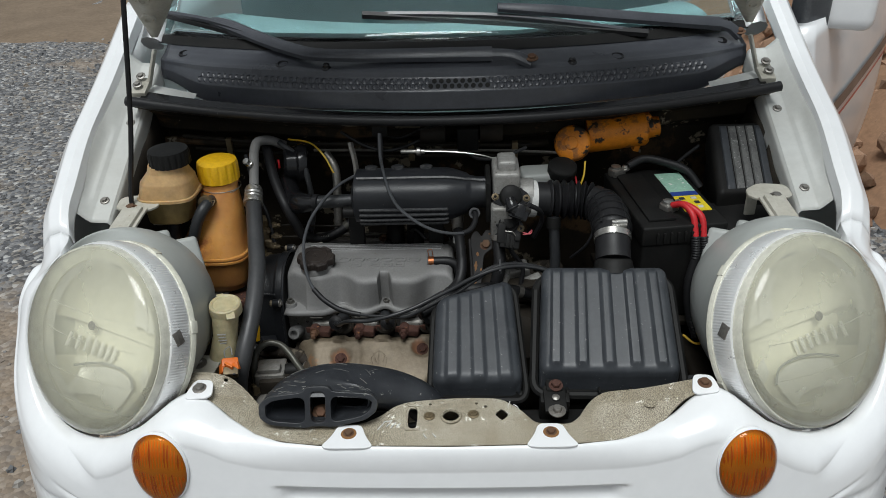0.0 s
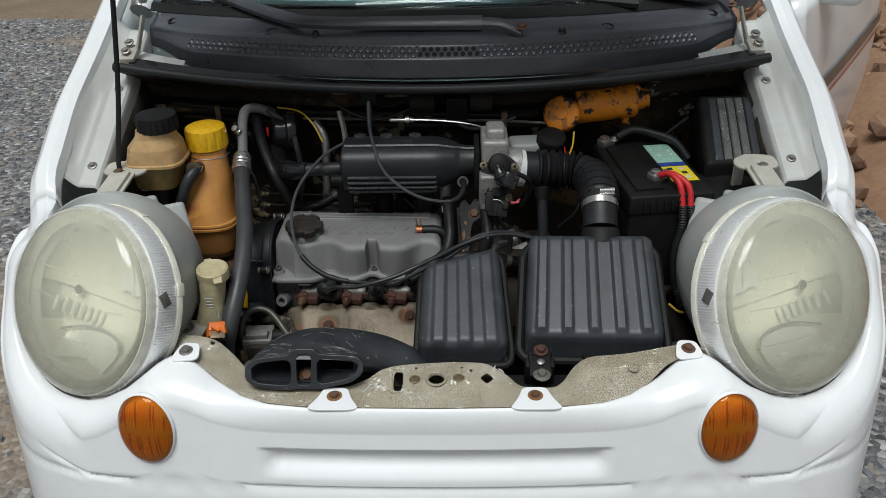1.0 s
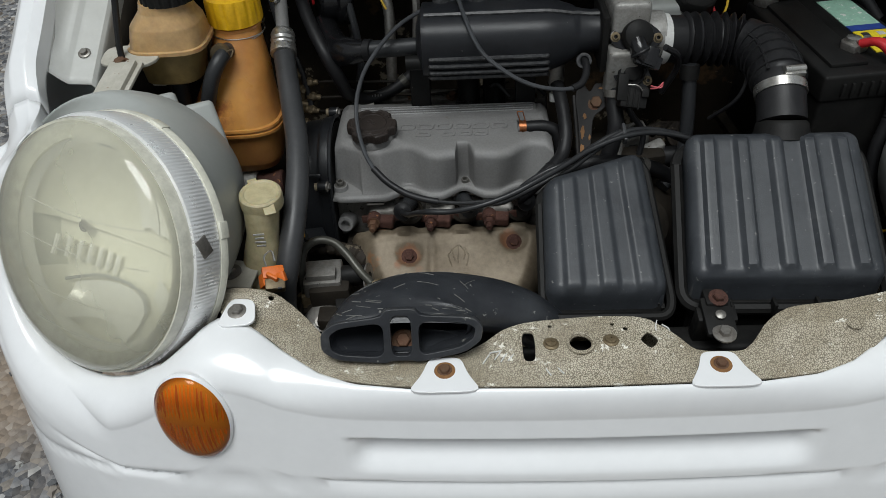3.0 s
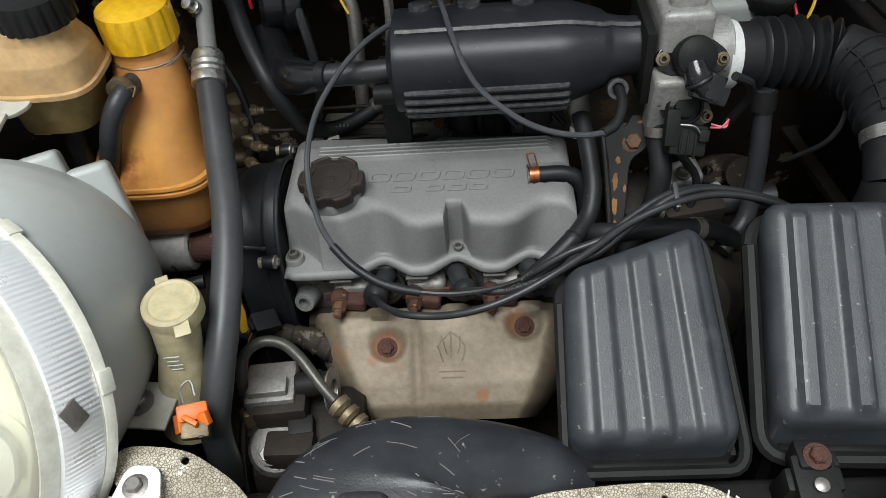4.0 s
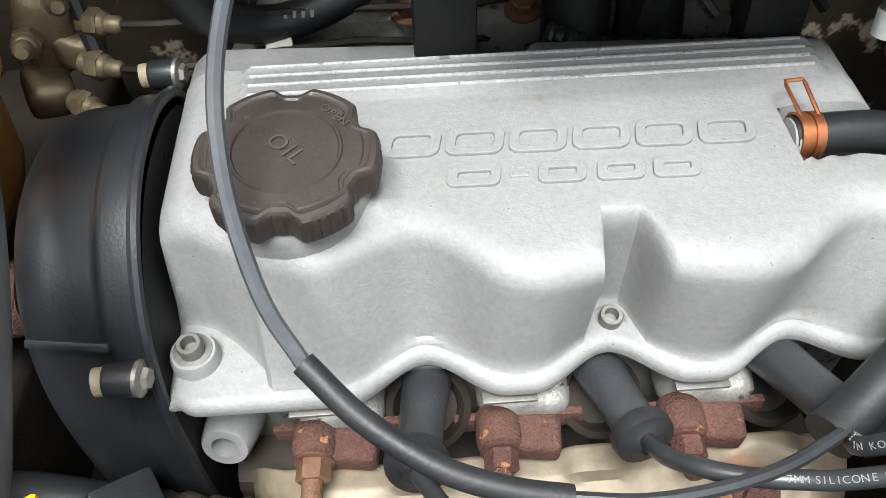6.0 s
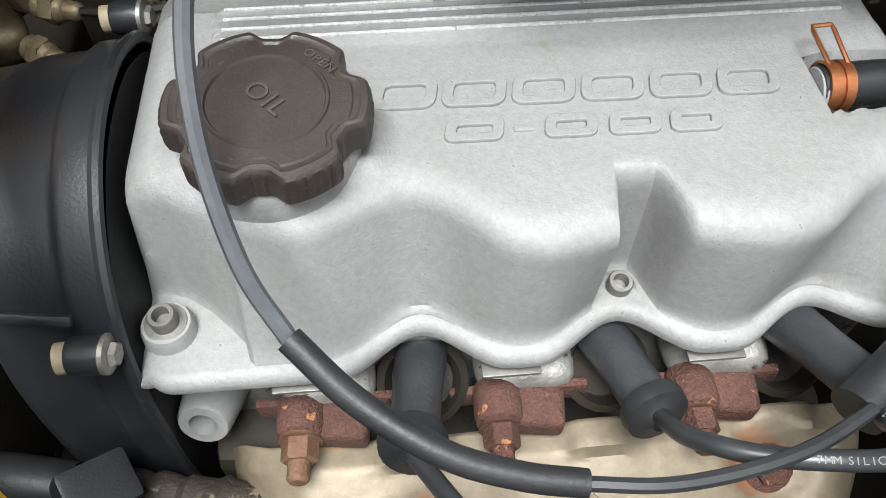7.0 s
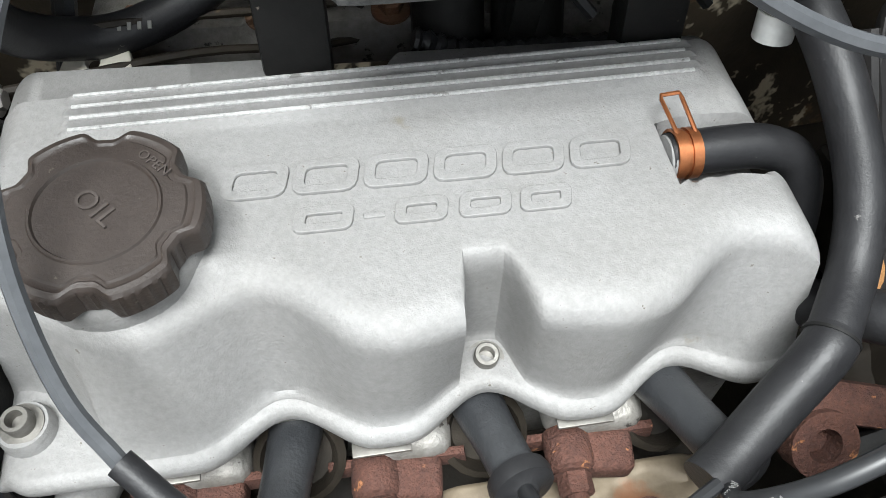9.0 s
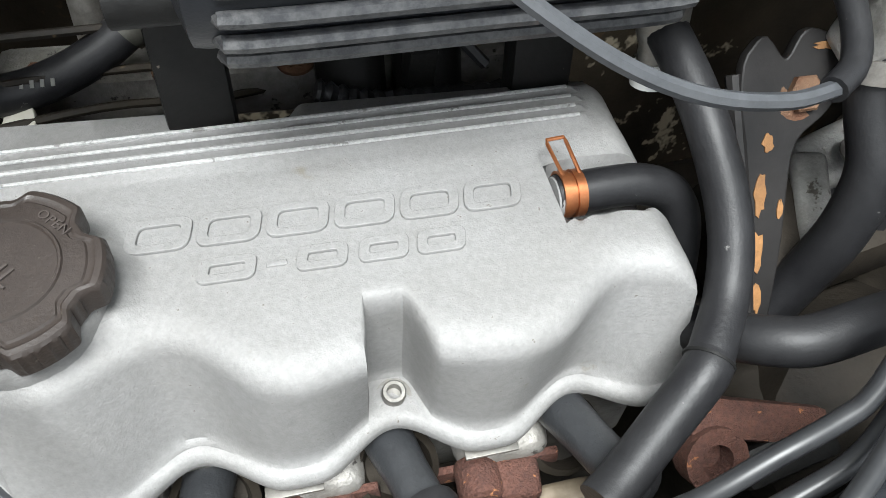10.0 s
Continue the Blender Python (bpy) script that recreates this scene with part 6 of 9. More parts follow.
lathe([(0.034, 0), (0.034, 0.030), (0.031, 0.032)], (0.124, 1.250, 0.866), (1, 0, 0), 28, tbm)
part("casting", tbm, M_CASTING, tb, "pitted aluminium casting")
def facing(at, roll=0.0):
    """A frame on the throttle's sloping front face, x along the car's width."""
    z = Vector((0.05, -0.85, 0.52)).normalized()
    x = (Vector((1, 0, 0)) - z * z.x).normalized()
    y = z.cross(x)
    return Matrix(((x.x, y.x, z.x, at[0]), (x.y, y.y, z.y, at[1]), (x.z, y.z, z.z, at[2]), (0, 0, 0, 1))) @ Matrix.Rotation(radians(roll), 4, "Z")


EARED = [(-0.036, 0.0), (-0.030, 0.009), (-0.012, 0.0215), (0.012, 0.0215), (0.030, 0.009), (0.036, 0.0), (0.030, -0.009), (0.012, -0.0195), (-0.012, -0.0195), (-0.030, -0.009)]
fs = facing((0.111, 1.214, 0.881), -3)
sen = plate(round_loop(EARED, 3), [], 0, 0.004, fs)
part("position_sensor", sen, M_GLOSSB, tb, "black throttle position sensor")
snz = (fs.to_3x3() @ Vector((0, 0, 1)))
dome_s = lathe([(0.0205, 0.003), (0.0208, 0.005), (0.0202, 0.016), (0.0185, 0.0205), (0.012, 0.0238), (0.004, 0.0246), (0, 0.0246)], fs @ Vector((0, 0.002, 0)), snz, 30)
part("sensor_dome", dome_s, M_BLACKD, tb, "dull black sensor dome")
elb = tube([fs @ Vector((-0.002, -0.004, 0.016)), fs @ Vector((0.002, -0.018, 0.020)), fs @ Vector((0.010, -0.030, 0.018))], [0.011, 0.0125, 0.011], n=10, seg=14)
box((0.034, 0.018, 0.018), fs @ pose(0.014, -0.031, 0.016, 0, 0, -18), 0.003, 2, bm=elb)
box((0.016, 0.024, 0.008), fs @ pose(0.016, -0.026, 0.026, 0, 0, -18), 0.002, 2, bm=elb)
part("sensor_plug", elb, M_GLOSSB, tb, "black angled wiring plug")
part("plug_seal", lathe([(0.0135, -0.002), (0.0145, 0), (0.0135, 0.002)], fs @ Vector((0.003, -0.020, 0.020)), fs.to_3x3() @ Vector((0.5, -0.85, -0.05)), 20, caps=False), M_RUBBER, tb)
for lx in (-0.0285, 0.0285):
    part("sensor_screw", screw(fs @ Vector((lx, 0, 0.0045)), snz, 0.0044, 0.005), M_BRASS, tb, "brassy sensor screw")
fv = facing((0.107, 1.204, 0.834), -28)
iac = plate(round_loop([(x * 0.88, y * 0.92) for x, y in EARED], 3), [circle(-0.026, 0.0, 0.0036, 12)], 0, 0.004, fv)
part("idle_valve", iac, M_GLOSSB, tb, "black idle control valve")
part("valve_ring", lathe([(0.0185, 0.003), (0.0188, 0.010), (0.0172, 0.0125), (0.0158, 0.0125), (0.0152, 0.008), (0.0105, 0.008), (0.0100, 0.0135), (0.006, 0.0145), (0, 0.0145)], fv @ Vector((0, 0, 0)), snz, 30), M_BLACKD, tb, "stepped round valve body")
con = box((0.036, 0.030, 0.026), fv @ pose(0.016, -0.028, 0.008, 0, 0, 20), 0.003, 2)
box((0.014, 0.036, 0.012), fv @ pose(-0.004, -0.024, 0.016, 0, 0, 22), 0.002, 2, bm=con)
box((0.010, 0.012, 0.010), fv @ pose(0.026, -0.018, 0.022, 0, 0, 20), 0.002, 2, bm=con)
for k in range(3):
    box((0.0022, 0.024, 0.003), fv @ pose(0.008 + 0.008 * k, -0.031, 0.0215, 0, 0, 20), 0.0006, 1, bm=con)
part("valve_connector", con, M_BLACKD, tb, "dusty black wiring connector")
part("connector_clip", tube([fv @ Vector((0.000, -0.018, 0.024)), fv @ Vector((0.014, -0.014, 0.026)), fv @ Vector((0.028, -0.022, 0.024))], 0.0010, n=10, seg=6), M_STEEL, tb, "thin wire clip")
part("sensor_screw", screw(fv @ Vector((0.025, 0.001, 0.0045)), snz, 0.0044, 0.005), M_BRASS, tb, "brassy valve screw")
pk = Vector((0.141, 1.183, 0.823))
for k, (dx, dz) in enumerate(((0.0, 0.0), (0.003, 0.004))):
    part("pink_wire", tube([pk + Vector((-0.008, 0.002, -0.003 + dz)), pk + Vector((0.000 + dx, -0.004, 0.001)), pk + Vector((0.007, 0.000, 0.006 - dz)), pk + Vector((0.009, 0.008, 0.001))], 0.0011, n=12, seg=6), M_PINK, tb, "short pink wire")

# ---- rubber intake hose to the air filter ----
duct = thing("intake_hose", "black ribbed rubber intake hose clamped at both ends", "hose", (0.25, 1.2, 0.80))
DL = spline([(0.148, 1.248, 0.862), (0.19, 1.252, 0.858), (0.235, 1.254, 0.855), (0.268, 1.245, 0.853), (0.286, 1.212, 0.852), (0.288, 1.172, 0.850), (0.286, 1.136, 0.842), (0.284, 1.100, 0.812)], 112)
rads = []
for i in range(len(DL)):
    s = i / (len(DL) - 1)
    r = 0.032
    if 0.12 < s < 0.42:
        r = 0.0325 + 0.0052 * math.sin((s - 0.12) / 0.30 * 2 * math.pi * 7)
    elif s >= 0.42:
        r = 0.0335
    if s > 0.82:
        r = 0.0305
    rads.append(r)
part("hose_wall", tube(DL, rads, raw=True, seg=28), M_RUBBER, duct)
for i in (58, 66, 74, 82, 90):
    c = Vector(DL[i])
    ax = Vector(DL[i + 1]) - Vector(DL[i - 1])
    part("hose_rib", lathe([(0.0325, -0.0018), (0.0360, -0.001), (0.0360, 0.001), (0.0325, 0.0018)], c, ax, 28), M_RUBBER, duct)
for sgn in (-1, 1):
    bead = []
    for i in range(56, 94):
        ax = (Vector(DL[i + 1]) - Vector(DL[i - 1])).normalized()
        sd = ax.cross(Vector((0, 0, 1))).normalized()
        bead.append(Vector(DL[i]) + sd * 0.021 * sgn + sd.cross(ax).normalized() * 0.026)
    part("hose_bead", tube(bead, 0.0022, raw=True, seg=6), M_RUBBER, duct)
c0 = Vector(DL[2])
part("hose_clamp", lathe([(0.033, -0.006), (0.0345, -0.006), (0.0345, 0.006), (0.033, 0.006)], c0, Vector(DL[4]) - Vector(DL[0]), 28, caps=False), M_PRINT, duct, "pale clamp band")
ci = 98
c1 = Vector(DL[ci])
cax = (Vector(DL[ci + 2]) - Vector(DL[ci - 2])).normalized()
cb = part("hose_clamp", lathe([(0.0305, -0.006), (0.0325, -0.006), (0.0325, 0.006), (0.0305, 0.006)], c1, cax, 30, caps=False), M_ZINC, duct, "bright steel worm-drive clamp")
part("clamp_screw", lathe([(0.005, -0.013), (0.005, 0.013), (0.0035, 0.014), (0, 0.014)], c1 + Vector((0.008, -0.006, 0.0345)), (1, 0.1, 0.0), 10, box((0.026, 0.014, 0.006), pose(c1.x + 0.008, c1.y - 0.006, c1.z + 0.0315, 20), 0.001)), M_ZINC, cb)

# ---- firewall ----
def firewall(u, v):
    x = -0.63 + 1.26 * u
    pts = [(1.352, 0.974), (1.385, 0.962), (1.415, 0.945), (1.418, 0.925), (1.455, 0.905), (1.462, 0.86), (1.470, 0.70), (1.455, 0.34)]
    k = v * (len(pts) - 1)
    i = min(int(k), len(pts) - 2)
    t = k - i
    y = pts[i][0] + (pts[i + 1][0] - pts[i][0]) * t
    z = pts[i][1] + (pts[i + 1][1] - pts[i][1]) * t
    return Vector((x, y + 0.13 * x * x + 0.012 * noise.noise(Vector((x * 7, z * 7, 1))), z + 0.085 * x * x * (1 - v) + 0.006 * noise.noise(Vector((x * 11, v * 9, 5)))))


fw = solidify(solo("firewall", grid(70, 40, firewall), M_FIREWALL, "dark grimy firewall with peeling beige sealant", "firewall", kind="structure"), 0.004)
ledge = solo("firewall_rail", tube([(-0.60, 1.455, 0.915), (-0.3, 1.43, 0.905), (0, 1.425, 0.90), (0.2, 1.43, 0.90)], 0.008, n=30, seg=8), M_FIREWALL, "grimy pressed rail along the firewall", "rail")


# ---- ribbed air boxes ----
def ribbed_lid(rl, rr, fr, fl, ribs, edge, skirt, rib_h=0.006, rib_w=0.011, lip=0.0, nu=110, nv=60, start=0.07, stop=0.955):
    """A moulded lid over four corners, with rounded shoulders, raised ribs and walls."""
    rl, rr, fr, fl = Vector(rl), Vector(rr), Vector(fr), Vector(fl)
    nrm = (rr - rl).cross(fl - rl).normalized()
    if nrm.z < 0:
        nrm = -nrm
    wid, dep = ((rr - rl).length + (fr - fl).length) / 2, ((fl - rl).length + (fr - rr).length) / 2

    def f(u, v):
        # beyond 0..1 the surface turns down into the wall
        uu, vv = -0.06 + 1.12 * u, -0.06 + 1.12 * v
        cu, cv = min(1, max(0, uu)), min(1, max(0, vv))
        p = rl.lerp(rr, cu).lerp(fl.lerp(fr, cu), cv)
        du, dv = min(cu, 1 - cu) * wid, min(cv, 1 - cv) * dep
        # round the plan corners
        d = min(du, dv)
        if du < edge and dv < edge:
            d = edge - math.hypot(edge - du, edge - dv)
        h = 0.0
        if d < edge:
            dd = max(d, 0)
            h = -(edge - math.sqrt(max(0, edge * edge - (edge - dd) ** 2)))
        for rc in ribs:
            a = abs(cu - rc) * wid
            on = smooth_step(start - 0.03, start + 0.02, cv) * smooth_step(stop + 0.015, stop - 0.015, cv)
            h += rib_h * on * smooth_step(rib_w, rib_w * 0.45, a)
        over = max(max(-uu, uu - 1) * wid / 0.06 if (uu < 0 or uu > 1) else 0, max(-vv, vv - 1) * dep / 0.06 if (vv < 0 or vv > 1) else 0)
        q = p + nrm * h
        if d < 0:
            c = rl.lerp(rr, 0.5).lerp(fl.lerp(fr, 0.5), 0.5)
            q = q + (c - q).normalized() * (-d)
        if uu < 0 or uu > 1 or vv < 0 or vv > 1:
            k = max(-uu, uu - 1, -vv, vv - 1) / 0.06
            q = q + Vector((0, 0, -skirt * k)) + nrm * 0
        return q
    return grid(nu, nv, f)


def tray_rim(rl, rr, fr, fl, out, drop, r):
    c = (Vector(rl) + Vector(rr) + Vector(fr) + Vector(fl)) / 4
    pts = []
    cs = [Vector(p) for p in (rl, rr, fr, fl)]
    loop = []
    for i in range(4):
        a, b, d = cs[i - 1], cs[i], cs[(i + 1) % 4]
        q0, q1 = b.lerp(a, 0.12), b.lerp(d, 0.12)
        for k in range(6):
            t = k / 5
            q = q0 * (1 - t) ** 2 + b * 2 * t * (1 - t) + q1 * t * t
            q = q + (q - c).normalized() * out - Vector((0, 0, drop))
            loop.append(q)
    loop.append(loop[0])
    return tube(loop, r, raw=True, seg=8)


def lower_case(rl, rr, fr, fl, drop, floor, inset):
    cs = [Vector(p) for p in (rl, rr, fr, fl)]
    c = sum(cs, Vector()) / 4
    bm = bmesh.new()
    top = [bm.verts.new(p + (c - p).normalized() * 0.004 - Vector((0, 0, drop))) for p in cs]
    low = []
    for p in cs:
        q = p + (c - p).normalized() * inset
        low.append(bm.verts.new((q.x, q.y, floor)))
    for i in range(4):
        bm.faces.new((top[i], top[(i + 1) % 4], low[(i + 1) % 4], low[i]))
    bm.faces.new(low)
    bm.faces.new(top[::-1])
    bmesh.ops.recalc_face_normals(bm, faces=bm.faces)
    bmesh.ops.bevel(bm, geom=bm.edges[:], offset=0.008, segments=3, affect="EDGES")
    return bm


B1 = ((-0.023, 1.040, 0.784), (0.108, 1.084, 0.795), (0.119, 0.897, 0.709), (-0.029, 0.895, 0.713))
reson = thing("resonator_box", "weathered black plastic intake resonator box with three ribs", "air box", (0.04, 0.99, 0.50))
part("lid", ribbed_lid(*B1, (0.22, 0.51, 0.80), 0.020, 0.030, rib_h=0.004, rib_w=0.014), M_BLACKP, reson, "ribbed lid with dusty wear")
part("rim", tray_rim(*B1, 0.006, 0.030, 0.006), M_BLACKD, reson)
part("lower_case", lower_case(*B1, 0.030, 0.52, 0.012), M_BLACKD, reson)
part("side_bracket", box((0.06, 0.05, 0.010), pose(-0.055, 0.905, 0.672, 10, 25, 20), 0.003), M_BLACKD, reson)

B2 = ((0.158, 1.080, 0.818), (0.368, 1.070, 0.820), (0.363, 0.893, 0.728), (0.141, 0.906, 0.722))
airbox = thing("air_filter_box", "weathered black plastic air filter box with a ribbed lid", "air box", (0.25, 0.99, 0.48))
part("lid", ribbed_lid(*B2, (0.12, 0.31, 0.50, 0.69, 0.87), 0.016, 0.034, rib_h=0.006, rib_w=0.011, stop=0.93), M_BLACKP, airbox, "ribbed lid with dusty wear")
part("rim", tray_rim(*B2, 0.010, 0.036, 0.0075), M_BLACKD, airbox)
part("lower_case", lower_case(*B2, 0.036, 0.50, 0.010), M_BLACKD, airbox)
for k in range(4):
    x = 0.185 + 0.05 * k
    part("rim_lug", box((0.004, 0.014, 0.018), pose(x, 0.888, 0.693), 0.001), M_BLACKD, airbox)
part("outlet_spigot", lathe([(0.038, 0), (0.034, 0.010), (0.032, 0.020), (0.028, 0.024)], (0.284, 1.090, 0.794), (0.02, 0.45, 0.8), 28), M_BLACKD, airbox)
# fixing foot with its bolts
ft = box((0.034, 0.05, 0.008), pose(0.162, 0.862, 0.705, 12), 0.003)
box((0.026, 0.026, 0.03), pose(0.163, 0.886, 0.701), 0.004, bm=ft)
box((0.046, 0.020, 0.05), pose(0.163, 0.874, 0.679, 10), 0.004, bm=ft)
foot = part("fixing_foot", ft, M_BLACKD, airbox)
part("foot_bolt", hex_bolt((0.165, 0.882, 0.7165), (0, -0.25, 1), 0.0072, 0.008), M_RUST, foot, "rusty red bolt")
part("foot_screw", lathe([(0.006, 0), (0.006, 0.002), (0.003, 0.0035), (0, 0.0035)], (0.163, 0.860, 0.7105), (0, -0.2, 1), 14), M_STEEL, foot)
part("foot_bolt", hex_bolt((0.163, 0.838, 0.7040), (0, -0.1, 1), 0.0070, 0.008, 1.9), M_STEEL, foot, "dull steel bolt on its washer")
part("grommet", lathe([(0.012, -0.004), (0.012, 0.004), (0.006, 0.004), (0.006, 0), (0, 0)], (0.384, 0.905, 0.700), (0, -0.3, 1), 18), M_RUBBER, airbox, "rubber grommet")

# ---- air intake snorkel ----
snork = thing("intake_snorkel", "scratched black plastic intake snorkel with two mouths", "air duct", (-0.17, 0.86, 0.68))
SN = [((-0.197, 0.827, 0.7225), (0, 1, -0.10), 0.0865, 0.0205), ((-0.197, 0.839, 0.7245), (0, 1, 0.10), 0.0855, 0.0235), ((-0.194, 0.852, 0.7255), (0.05, 1, 0.1), 0.082, 0.0250),
      ((-0.186, 0.864, 0.7270), (0.30, 1, 0), 0.075, 0.0255), ((-0.165, 0.878, 0.7220), (0.8, 0.8, -0.2), 0.058, 0.0270), ((-0.130, 0.888, 0.7140), (1, 0.35, -0.25), 0.042, 0.0285),
      ((-0.090, 0.893, 0.7010), (1, 0, -0.4), 0.034, 0.0300), ((-0.056, 0.893, 0.682), (1, -0.05, -0.6), 0.033, 0.031), ((-0.03, 0.893, 0.655), (1, 0, -0.9), 0.033, 0.032)]


def snork_pt(u, v):
    k = u * (len(SN) - 1)
    i = min(int(k), len(SN) - 2)
    t = k - i

    def sec(j):
        c, d, w, h = SN[max(0, min(j, len(SN) - 1))]
        return np.array([*c, *d, w, h], float)
    a, b, c, d = sec(i - 1), sec(i), sec(i + 1), sec(i + 2)
    q = 0.5 * ((2 * b) + (c - a) * t + (2 * a - 5 * b + 4 * c - d) * t * t + (3 * b - a - 3 * c + d) * t ** 3)
    cen, dr, w, h = Vector(q[:3].tolist()), Vector(q[3:6].tolist()).normalized(), float(q[6]), float(q[7])
    side = dr.cross(Vector((0, 0, 1))).normalized()
    up = side.cross(dr)
    an = 2 * math.pi * v
    ca, sa = math.cos(an), math.sin(an)
    p = 0.62 + 0.38 * min(1, u * 1.5)
    return cen + side * w * math.copysign(abs(ca) ** p, ca) + up * h * math.copysign(abs(sa) ** p, sa)


part("duct", grid(56, 40, lambda u, v: snork_pt(u, v)), M_SNORK, snork)
mouth_m = frame_z((-0.197, 0.8255, 0.7235), (0, -1, 0.46), (0, 0, 1))


# each mouth is tall beside the middle notch and tapers to a rounded outer end
MOUTHS = ([(-0.080, -0.012), (-0.068, -0.0190), (-0.0185, -0.0225), (-0.0185, 0.0205), (-0.068, 0.0150), (-0.081, 0.006)],
          [(0.0185, -0.0215), (0.064, -0.0125), (0.080, -0.0025), (0.0835, 0.0105), (0.073, 0.0185), (0.0185, 0.0215)])
notch = round_loop([(-0.0125, -0.021), (0.0125, -0.021), (0.0125, 0.028), (-0.0125, 0.028)], 4)
fp = plate(round_loop([(-0.0885, -0.012), (-0.073, -0.0230), (-0.018, -0.0280), (-0.012, -0.0250), (0.012, -0.0250), (0.018, -0.0270), (0.070, -0.0165), (0.087, -0.0035), (0.0895, 0.012), (0.078, 0.0230), (0.022, 0.0258),
                       (0.015, 0.034), (-0.015, 0.034), (-0.022, 0.0250), (-0.072, 0.0195), (-0.0885, 0.008)], 5),
           [round_loop(MOUTHS[0], 5), notch, round_loop(MOUTHS[1], 5)], -0.003, 0.004, mouth_m)
part("mouth_plate", fp, M_SNORK, snork)
srn = random.Random(3)
for k in range(46):
    u0, v0 = srn.uniform(0.08, 0.62), srn.uniform(0.10, 0.42)
    du, dv = srn.uniform(-0.03, 0.05), srn.uniform(-0.05, 0.05)
    pts = [snork_pt(u0 + du * q, v0 + dv * q) + Vector((0, -0.0001, 0.0002)) for q in (0, 0.5, 1)]
    part("scratch", tube(pts, srn.choice((0.0003, 0.0004, 0.0006)), n=6, seg=4), M_SCUFF, snork, "grey scratch")
for hole in MOUTHS:
    lp = round_loop(hole, 5)
    n = len(lp)

    def cav(u, v, lp=lp, n=n, cx=sum(q[0] for q in hole) / len(hole)):
        x, y = lp[int(round(v * n)) % n]
        sc = 1 - 0.18 * u
        return mouth_m @ Vector((cx * (1 - 0.1 * u) + (x - cx) * sc, y * sc + 0.002 * u, 0.003 - 0.050 * u))
    part("mouth_cavity", grid(5, n, cav), M_SNORK, snork, "hollow intake mouth")
sb = box((0.028, 0.034, 0.010), pose(-0.197, 0.841, 0.697, 8), 0.003)
part("fixing_lug", sb, M_BLACKP, snork)
part("lug_bolt", hex_bolt((-0.197, 0.839, 0.7035), (0, -0.55, 1), 0.0085, 0.007, 1.6), M_RUSTB, snork, "rusty bolt with washer")

# ---- battery ----
BM = pose(0.399, 1.258, 0.757, 0, 0, 7)
batt = thing("battery", "black car battery with a green and yellow label", "battery", (0.399, 1.258, 0.66))
part("case", box((0.150, 0.240, 0.160), BM @ pose(0, 0, -0.012), 0.006, 3), M_BLACKD, batt)
part("top_cover", box((0.154, 0.244, 0.038), BM @ pose(0, 0, 0.082), 0.005, 3), M_BLACKD, batt)
part("vent_strip", box((0.050, 0.200, 0.006), BM @ pose(-0.035, 0.0, 0.103), 0.002), M_BLACKD, batt)
for k in range(9):
    part("grip_rib", box((0.004, 0.006, 0.020), BM @ pose(-0.050 + 0.0125 * k, -0.123, 0.080), 0.001), M_BLACKD, batt)
part("green_label", box((0.050, 0.085, 0.0012), BM @ pose(0.042, 0.052, 0.1018), 0), M_LABELG, batt, "pale green printed label")
part("blue_band", box((0.050, 0.016, 0.0013), BM @ pose(0.042, 0.001, 0.1018), 0), M_LABELB, batt)
yl = part("yellow_label", box((0.050, 0.062, 0.0012), BM @ pose(0.042, -0.040, 0.1018), 0), M_LABELY, batt, "yellow printed warning label")
for k in range(6):
    part("label_mark", box((0.010, 0.010, 0.0004), BM @ pose(0.030 + 0.022 * (k % 2), -0.020 - 0.018 * (k // 2), 0.1026), 0), M_PRINT if k % 3 else M_DARKPRINT, yl)
for (bx, by), nm in (((-0.012, -0.058), "clamp"), ((-0.058, 0.108), "clamp")):
    tb_ = lathe([(0.010, 0), (0.0095, 0.020), (0.007, 0.021), (0, 0.021)], BM @ Vector((bx, by, 0.100)), (0, 0, 1), 16)
    tm = part("terminal_post", tb_, M_ZINC, batt, "grey lead terminal post")
    cl = box((0.030, 0.022, 0.014), BM @ pose(bx + 0.002, by - 0.003, 0.108, 0, 0, 25), 0.003)
    lathe([(0.014, 0.100), (0.014, 0.113), (0.010, 0.114)], BM @ Vector((bx, by, 0)), (0, 0, 1), 18, cl)
    part("terminal_clamp", cl, M_STEEL, tm, "corroded battery clamp")
    part("clamp_bolt", hex_bolt(BM @ Vector((bx + 0.018, by - 0.002, 0.113)), (0, 0, 1), 0.006, 0.007), M_ZINC, tm)

# ---- fuse box ----
F = ((0.512, 1.398, 0.950), (0.631, 1.410, 0.946), (0.620, 1.254, 0.864), (0.498, 1.240, 0.866))
fuse = thing("fuse_box", "black fuse box with a chalky ribbed lid", "fuse box", (0.57, 1.32, 0.74))
M_CHALK = pbr("chalky_black_plastic", (0.13, 0.13, 0.125), (0.020, 0.020, 0.021), rough=0.6, large=60, fine=260, bump=0.1, grain=0.35, stretch=(1, 0.25, 1), spots=(0.26, 0.26, 0.25), spot_scale=160, spot_at=0.62)
fuse_lid = part("lid", ribbed_lid(*F, (), 0.012, 0.040), M_BLACKD, fuse, "black ribbed lid")
